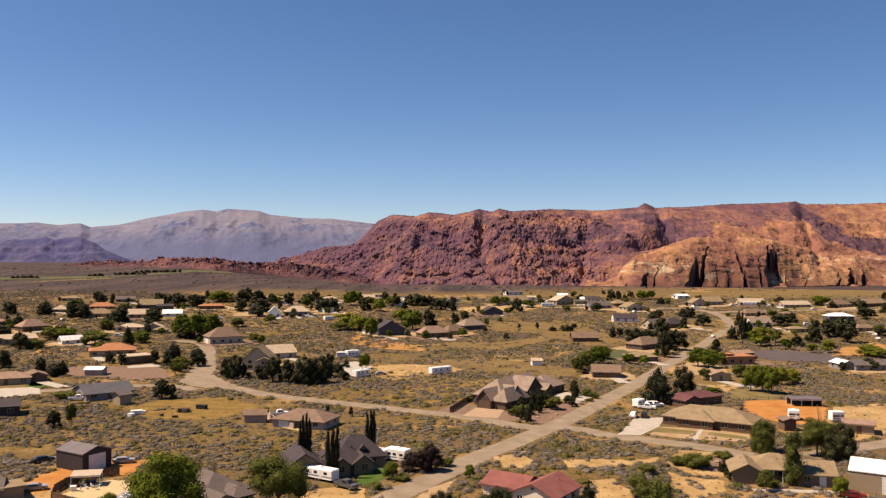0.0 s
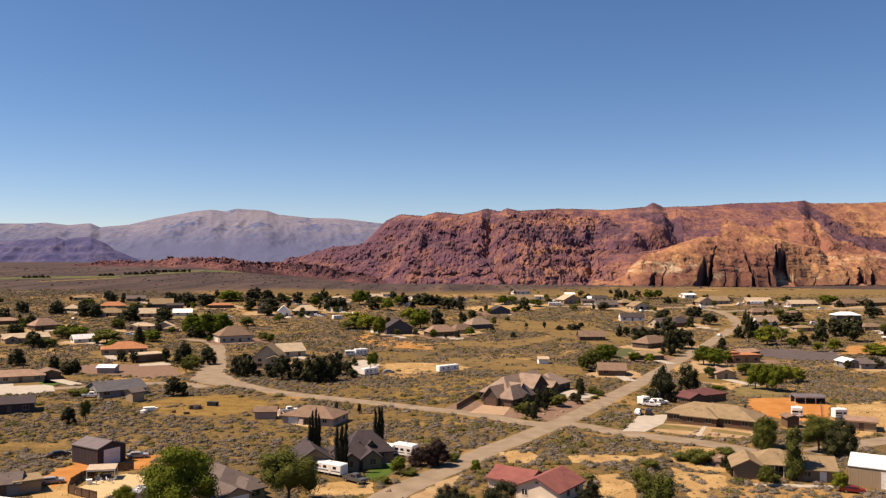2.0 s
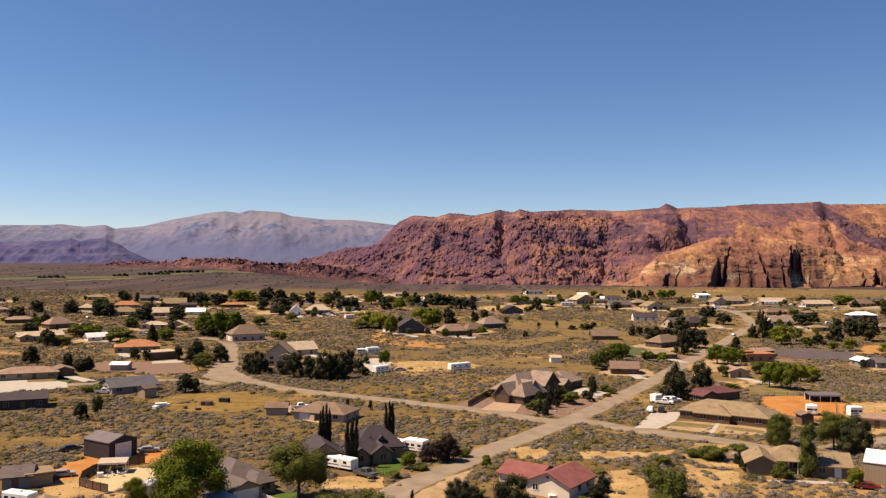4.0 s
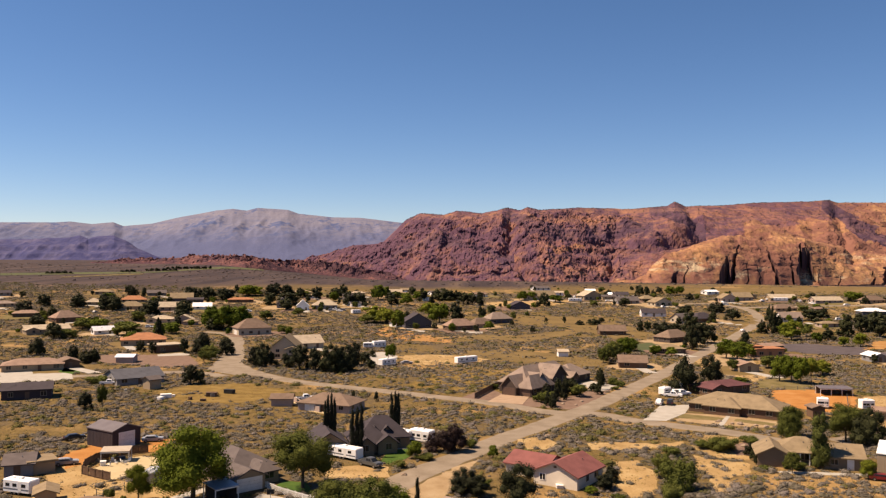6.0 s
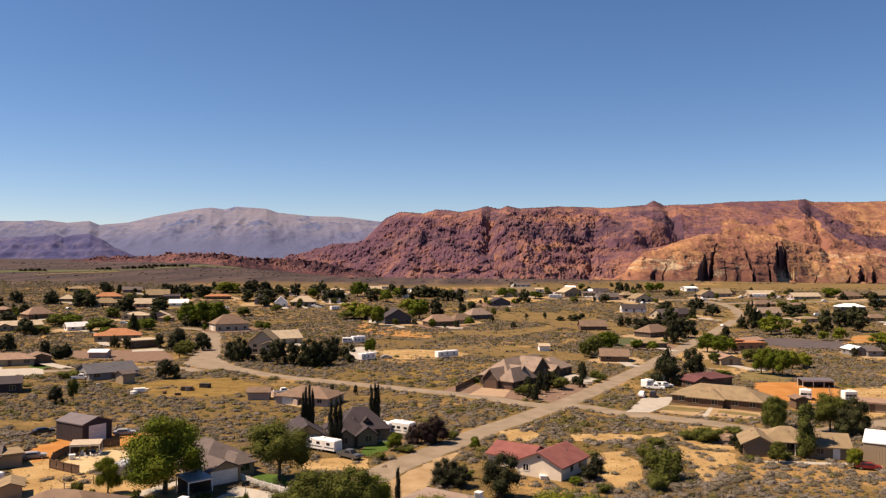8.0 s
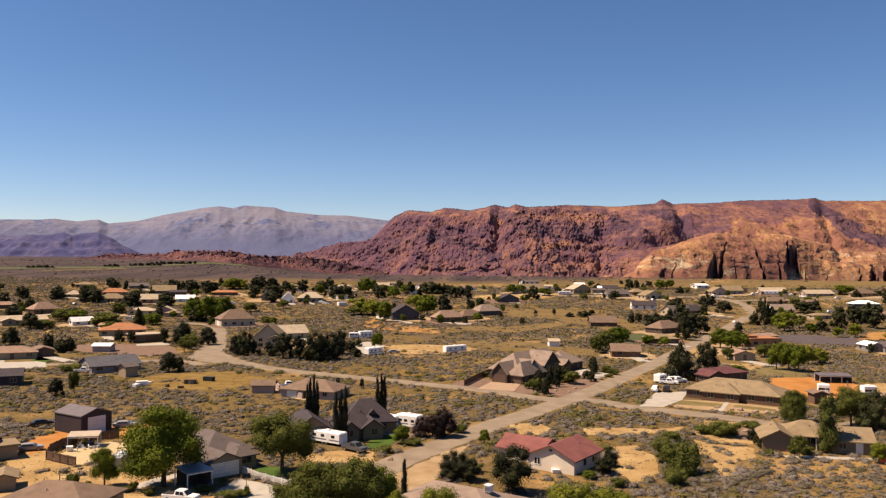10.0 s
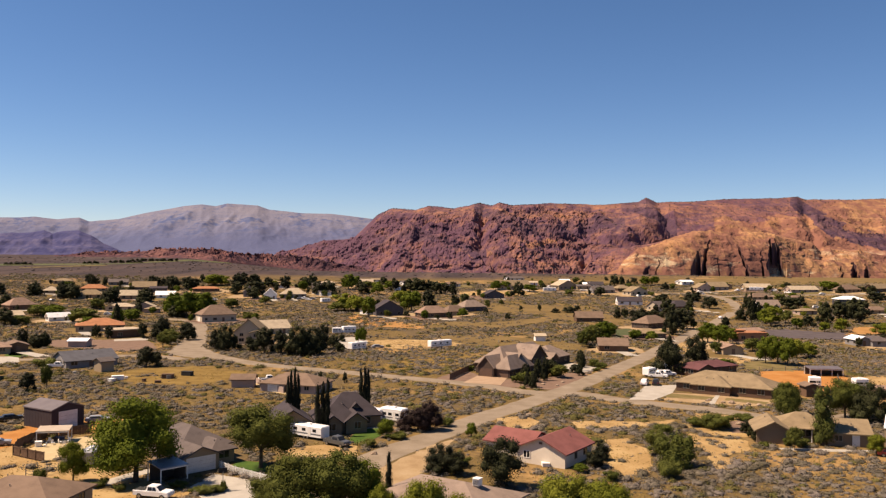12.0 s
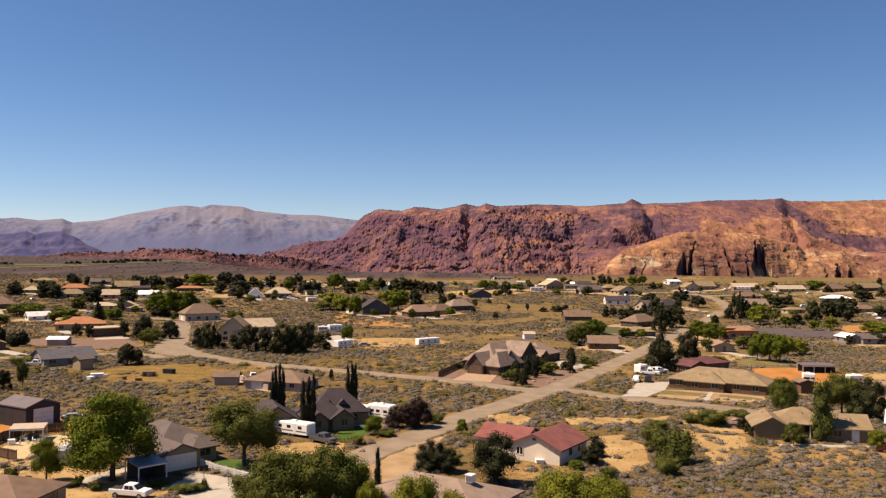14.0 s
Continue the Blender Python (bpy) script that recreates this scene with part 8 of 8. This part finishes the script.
tree(101.7, 476.1, 4.4, 7.9, 'd')
tree(121.8, 477.0, 11.1, 11.9, 'd')
tree(140.5, 568.3, 6.2, 17.0, 'd')
tree(98.6, 378.0, 12.4, 9.4, 'd')
tree(135.0, 553.9, 5.6, 9.2, 'd')
tree(56.0, 335.9, 7.8, 8.1, 'o')
tree(62.7, 348.2, 8.7, 9.5, 'b')
tree(52.6, 328.9, 7.2, 6.3, 'o')
tree(50.1, 324.4, 6.3, 5.2, 'o')
tree(41.5, 270.7, 4.8, 2.9, 'd')
tree(39.5, 253.9, 5.8, 1.9, 'd')
tree(69.0, 369.4, 6.3, 7.7, 'b')
tree(20.7, 231.3, 3.3, 5.7, 'o')
tree(21.3, 221.0, 3.9, 1.7, 'd')
tree(23.2, 229.3, 4.4, 2.1, 'd')
tree(29.9, 249.4, 4.8, 5.6, 'd')
tree(31.0, 238.7, 4.1, 5.2, 'o')
tree(36.7, 249.9, 2.7, 3.8, 'd')
tree(44.9, 263.8, 3.2, 4.6, 'o')
tree(46.8, 259.8, 2.9, 3.8, 'o')
tree(17.4, 229.0, 2.8, 3.3, 'o')
tree(25.7, 232.7, 6.4, 2.6, 'd')
tree(27.0, 241.5, 6.2, 3.6, 'd')
tree(18.8, 226.9, 3.9, 4.6, 'o')
tree(21.4, 217.1, 4.9, 2.0, 'd')
tree(5.1, 251.5, 2.1, 2.9, 'o')
tree(163.1, 573.9, 7.6, 14.3, 'd')
tree(160.8, 528.2, 8.2, 11.4, 'd')
tree(145.7, 518.7, 7.3, 8.6, 'd')
tree(196.0, 706.8, 5.5, 8.2, 'd')
tree(112.5, 410.2, 11.2, 13.6, 'd')
tree(101.7, 390.1, 10.3, 9.7, 'd')
tree(157.5, 461.1, 8.3, 7.7, 'd')
tree(128.6, 396.0, 7.7, 6.6, 'd')
tree(105.1, 345.1, 8.9, 9.9, 'b')
tree(108.4, 340.7, 8.0, 10.9, 'b')
tree(117.2, 353.5, 5.5, 6.8, 'b')
tree(163.7, 461.2, 16.2, 7.7, 'd')
tree(166.9, 461.2, 10.8, 6.9, 'd')
tree(183.5, 527.1, 10.3, 6.1, 'd')
tree(163.0, 430.5, 11.1, 12.4, 'l')
tree(165.6, 445.4, 7.6, 10.7, 'b')
tree(176.2, 445.5, 7.6, 7.1, 'o')
tree(209.5, 525.3, 8.2, 17.5, 'd')
tree(223.1, 541.2, 7.6, 9.0, 'd')
tree(181.9, 430.7, 6.7, 9.3, 'd')
tree(170.4, 416.7, 5.8, 6.7, 'b')
tree(104.6, 278.5, 9.5, 6.9, 'b')
tree(107.6, 275.7, 9.8, 8.0, 'b')
tree(109.8, 272.8, 9.7, 6.8, 'b')
tree(120.7, 292.6, 7.2, 6.4, 'l')
tree(126.3, 296.5, 5.9, 6.5, 'l')
tree(112.5, 313.6, 5.4, 7.5, 'o')
tree(177.6, 401.2, 5.3, 5.8, 'l')
tree(186.2, 402.2, 7.2, 7.7, 'l')
tree(197.2, 445.6, 12.1, 11.1, 'd')
tree(216.7, 471.7, 11.0, 15.7, 'd')
tree(215.2, 445.5, 13.2, 14.8, 'd')
tree(227.0, 476.7, 11.9, 11.9, 'd')
tree(227.3, 513.7, 5.2, 8.5, 'd')
tree(274.9, 550.0, 8.6, 11.9, 'd')
tree(199.4, 388.5, 6.0, 11.2, 'l')
tree(201.8, 383.0, 5.1, 9.2, 'l')
tree(298.9, 602.2, 7.0, 8.0, 'd')
tree(280.0, 632.8, 7.9, 12.2, 'b')
tree(284.8, 632.2, 6.9, 10.1, 'b')
tree(304.2, 581.2, 7.7, 7.7, 'd')
tree(281.8, 613.6, 6.2, 8.2, 'd')
tree(286.5, 565.7, 5.3, 9.4, 'd')
tree(248.3, 474.4, 5.5, 10.2, 'd')
tree(95.9, 304.7, 4.7, 4.9, 'o')
tree(102.5, 308.9, 3.4, 4.9, 'o')
tree(259.3, 656.1, 5.1, 7.6, 'd')
tree(90.1, 274.3, 1.9, 6.0, 'b')
tree(151.1, 708.3, 5.5, 7.1, 'd')
tree(238.8, 686.0, 4.3, 4.6, 'd')
tree(349.4, 671.2, 6.3, 5.6, 'd')

# dark yard trees in the far lots
tree(-279.8, 549.0, 9.5, 12.0, 'd')
tree(-254.9, 536.4, 11.8, 9.9, 'd')
tree(-249.8, 538.2, 10.6, 11.7, 'd')
tree(-199.3, 532.1, 9.2, 13.4, 'd')
tree(-218.6, 523.0, 9.5, 14.9, 'd')
tree(-209.1, 482.0, 6.8, 8.6, 'o')
tree(-154.6, 451.6, 14.2, 12.4, 'b')
tree(-145.3, 446.9, 14.8, 14.5, 'b')
tree(-137.1, 448.3, 14.1, 16.0, 'b')
tree(-219.2, 431.9, 6.5, 10.5, 'o')
tree(-186.9, 414.6, 7.2, 16.8, 'o')
tree(-128.4, 338.6, 6.6, 4.8, 'd')
tree(-164.6, 401.4, 11.1, 5.4, 'd')
tree(-173.4, 441.5, 4.9, 10.7, 'o')
tree(-119.7, 336.6, 9.3, 9.6, 'd')
tree(-108.0, 333.2, 7.4, 8.4, 'd')
tree(-112.1, 323.9, 5.4, 7.9, 'o')
tree(-222.9, 608.4, 10.5, 13.2, 'd')
tree(-211.0, 616.4, 10.2, 13.4, 'd')
tree(-198.1, 616.0, 9.7, 17.5, 'd')
tree(-220.9, 626.5, 7.9, 7.3, 'd')
tree(-267.7, 610.4, 9.6, 7.2, 'd')
tree(-262.1, 617.0, 6.8, 4.1, 'd')
tree(-189.0, 650.0, 8.2, 18.9, 'l')
tree(-260.1, 476.4, 9.4, 9.6, 'd')
tree(-209.4, 395.7, 4.7, 12.8, 'o')
tree(-188.8, 496.7, 6.6, 8.3, 'd')
tree(-159.8, 657.9, 9.3, 16.5, 'd')
tree(-146.1, 647.4, 8.1, 13.0, 'd')
tree(-130.0, 633.4, 10.9, 10.6, 'd')
tree(-117.0, 645.0, 9.1, 12.9, 'd')
tree(-98.4, 599.4, 10.3, 13.0, 'd')
tree(-156.6, 594.6, 9.3, 14.9, 'd')
tree(-137.4, 508.6, 6.0, 9.9, 'o')
tree(-121.1, 528.8, 6.2, 8.5, 'o')
tree(-69.2, 612.1, 9.6, 15.4, 'd')
tree(-57.0, 606.2, 10.5, 10.8, 'b')
tree(-45.9, 635.8, 8.5, 10.6, 'd')
tree(-35.9, 649.9, 8.7, 8.7, 'd')
tree(-14.4, 619.3, 9.7, 11.4, 'd')
tree(-2.6, 612.7, 8.2, 9.2, 'd')
tree(-51.2, 647.8, 7.1, 10.5, 'b')
tree(20.1, 221.7, 5.0, 2.4, 'd')
tree(21.1, 219.9, 4.4, 2.0, 'd')
tree(40.8, 265.6, 4.5, 4.0, 'd')
tree(-37.5, 231.9, 2.1, 1.6, 'd')
tree(-29.5, 224.0, 3.2, 1.5, 'd')
tree(60.8, 166.1, 2.6, 2.0, 'd')
tree(58.5, 157.7, 2.2, 2.0, 'd')
tree(68.6, 167.6, 9.1, 5.6, 'o')
tree(65.3, 152.4, 2.2, 2.9, 'o')
tree(64.5, 171.9, 2.1, 1.8, 'o')

# yard plants of the further houses
planted(-228.4, 412.7, 2, 16.1, 'ddb')
planted(-246.8, 472.3, 3, 12.9, 'dbo')
planted(-281.5, 486.2, 4, 12.8, 'dlo')
planted(-323.2, 527.8, 2, 15.2, 'dds')
planted(-366.4, 585.9, 3, 19.8, 'ddb')
planted(-121.3, 425.4, 4, 13.9, 'dbo')
planted(-77.7, 362.5, 2, 11.1, 'dlo')
planted(-274.1, 558.7, 3, 10.1, 'dds')
planted(-254.9, 581.5, 4, 13.8, 'ddb')
planted(-239.6, 541.4, 2, 13.0, 'dbo')
planted(-256.7, 629.3, 3, 12.1, 'dlo')
planted(-222.9, 592.3, 4, 13.0, 'dds')
planted(-213.2, 542.8, 2, 11.8, 'ddb')
planted(-194.7, 555.1, 3, 11.2, 'dbo')
planted(-194.0, 477.9, 4, 12.6, 'dlo')
planted(-178.4, 473.5, 2, 10.6, 'dds')
planted(-171.9, 467.4, 3, 8.9, 'ddb')
planted(-246.0, 469.0, 4, 12.4, 'dbo')
planted(-199.6, 416.0, 2, 10.3, 'dlo')
planted(-143.3, 575.5, 2, 9.0, 'dbo')
planted(-126.2, 564.8, 3, 9.3, 'dlo')
planted(-112.3, 574.8, 4, 13.7, 'dds')
planted(-97.7, 607.7, 2, 12.1, 'ddb')
planted(-71.7, 664.1, 3, 10.8, 'dbo')
planted(-64.3, 660.6, 4, 9.0, 'dlo')
planted(-37.2, 473.0, 2, 12.9, 'dds')
planted(-46.7, 480.8, 3, 10.7, 'ddb')
planted(-10.8, 464.0, 4, 13.5, 'dbo')
planted(1.5, 479.1, 2, 12.0, 'dlo')
planted(12.3, 506.6, 3, 13.1, 'dds')
planted(27.8, 590.7, 4, 12.2, 'ddb')
planted(46.6, 654.0, 2, 18.2, 'dbo')
planted(88.2, 655.3, 3, 13.9, 'dlo')
planted(101.3, 657.5, 4, 11.1, 'dds')
planted(107.5, 671.6, 2, 9.4, 'ddb')
planted(111.5, 627.3, 3, 13.6, 'dbo')
planted(130.4, 643.8, 4, 11.0, 'dlo')
planted(134.9, 612.6, 2, 12.9, 'dds')
planted(132.2, 517.5, 3, 13.8, 'ddb')
planted(85.3, 360.4, 4, 11.5, 'dbo')
planted(101.7, 414.1, 2, 13.9, 'dlo')
planted(141.9, 518.8, 3, 12.5, 'dds')
planted(189.7, 636.0, 4, 11.7, 'ddb')
planted(203.0, 643.6, 2, 12.4, 'dbo')
planted(232.2, 640.8, 3, 15.5, 'dlo')
planted(211.8, 576.5, 4, 13.6, 'dds')
planted(195.9, 521.2, 2, 12.2, 'ddb')
planted(259.1, 621.5, 3, 16.5, 'dbo')
planted(253.5, 535.3, 4, 13.1, 'dlo')
planted(291.2, 616.8, 2, 13.9, 'dds')
planted(317.6, 619.9, 3, 17.1, 'ddb')
planted(249.9, 493.7, 4, 11.3, 'dbo')
planted(136.1, 376.3, 2, 11.3, 'dlo')
planted(165.8, 337.0, 3, 8.1, 'dds')
planted(177.9, 335.9, 4, 14.8, 'ddb')
planted(-297.1, 624.7, 2, 11.7, 'dbo')
planted(-148.8, 662.3, 3, 13.7, 'dlo')
planted(-1.1, 671.1, 4, 10.7, 'dds')
planted(-181.0, 600.7, 2, 14.3, 'ddb')
planted(232.5, 568.7, 3, 9.5, 'dbo')
planted(207.6, 491.6, 4, 10.5, 'dlo')
planted(193.6, 698.0, 2, 11.1, 'dds')
planted(-37.8, 681.5, 3, 11.0, 'ddb')
planted(53.9, 733.4, 4, 12.4, 'dbo')
planted(136.5, 619.5, 2, 11.7, 'dlo')
planted(112.2, 669.0, 3, 11.1, 'dds')
planted(196.9, 647.3, 4, 9.5, 'ddb')
planted(211.7, 656.1, 2, 9.7, 'dbo')
planted(92.4, 706.9, 3, 9.1, 'dlo')
planted(-102.6, 667.0, 4, 10.6, 'dds')
planted(-66.8, 701.4, 2, 9.3, 'ddb')
planted(62.8, 688.4, 3, 9.7, 'dbo')
planted(-134.6, 641.8, 4, 9.3, 'dlo')
planted(-92.8, 595.2, 2, 9.1, 'dds')
planted(-211.1, 587.7, 3, 10.7, 'ddb')

# dark tree rows on the western plain
tree(-490.1, 900.4, 2.9, 6.4, 'd')
tree(-486.2, 903.3, 3.3, 6.4, 'd')
tree(-482.2, 906.1, 3.7, 6.4, 'd')
tree(-480.5, 907.4, 3.0, 6.4, 'd')
tree(-476.5, 910.3, 3.3, 6.4, 'd')
tree(-474.7, 911.5, 3.7, 6.4, 'd')
tree(-470.6, 914.4, 3.0, 6.5, 'd')
tree(-437.3, 974.7, 3.2, 6.9, 'd')
tree(-432.8, 977.8, 3.6, 6.9, 'd')
tree(-428.2, 981.0, 4.0, 6.9, 'd')
tree(-426.2, 982.4, 3.2, 6.9, 'd')
tree(-426.4, 1022.5, 3.3, 7.2, 'd')
tree(-421.5, 1025.8, 3.8, 7.2, 'd')
tree(-416.7, 1029.1, 4.2, 7.3, 'd')
tree(-414.5, 1030.6, 3.4, 7.3, 'd')
tree(-409.5, 1033.9, 3.8, 7.3, 'd')
tree(-407.3, 1035.4, 4.2, 7.3, 'd')
tree(-402.4, 1038.8, 3.4, 7.3, 'd')
tree(-397.3, 1042.1, 3.8, 7.4, 'd')
tree(-427.6, 1096.2, 3.6, 7.7, 'd')
tree(-422.4, 1099.9, 4.0, 7.8, 'd')
tree(-417.1, 1103.6, 4.5, 7.8, 'd')
tree(-414.7, 1105.3, 3.6, 7.8, 'd')
tree(-409.4, 1109.0, 4.1, 7.8, 'd')
tree(-407.0, 1110.7, 4.5, 7.8, 'd')
tree(-401.6, 1114.4, 3.6, 7.9, 'd')
tree(-396.2, 1118.1, 4.1, 7.9, 'd')
tree(-393.8, 1119.8, 4.5, 7.9, 'd')
tree(-388.3, 1123.5, 3.7, 7.9, 'd')
tree(-385.8, 1125.2, 4.1, 7.9, 'd')
tree(-380.2, 1128.9, 4.6, 8.0, 'd')

# trees at the edges of the town
tree(-106.6, 204.0, 5.1, 4.6, 'd')
tree(-243.0, 428.1, 10.0, 14.2, 'd')
tree(-213.2, 389.5, 9.1, 12.9, 'd')
tree(-186.1, 324.2, 7.6, 8.1, 'd')
tree(-301.7, 544.0, 8.5, 10.8, 'd')
tree(-288.7, 496.6, 9.7, 12.4, 'd')
tree(260.3, 473.1, 11.0, 15.7, 'd')
tree(209.2, 362.3, 11.3, 14.5, 'b')
tree(315.7, 560.1, 8.7, 14.0, 'd')
tree(165.5, 280.0, 7.9, 8.5, 'd')
tree(-163.1, 309.8, 6.4, 4.9, 'd')
tree(-154.3, 302.3, 5.0, 6.4, 'd')
tree(-151.1, 302.5, 6.3, 3.7, 'd')

scatter_brush()
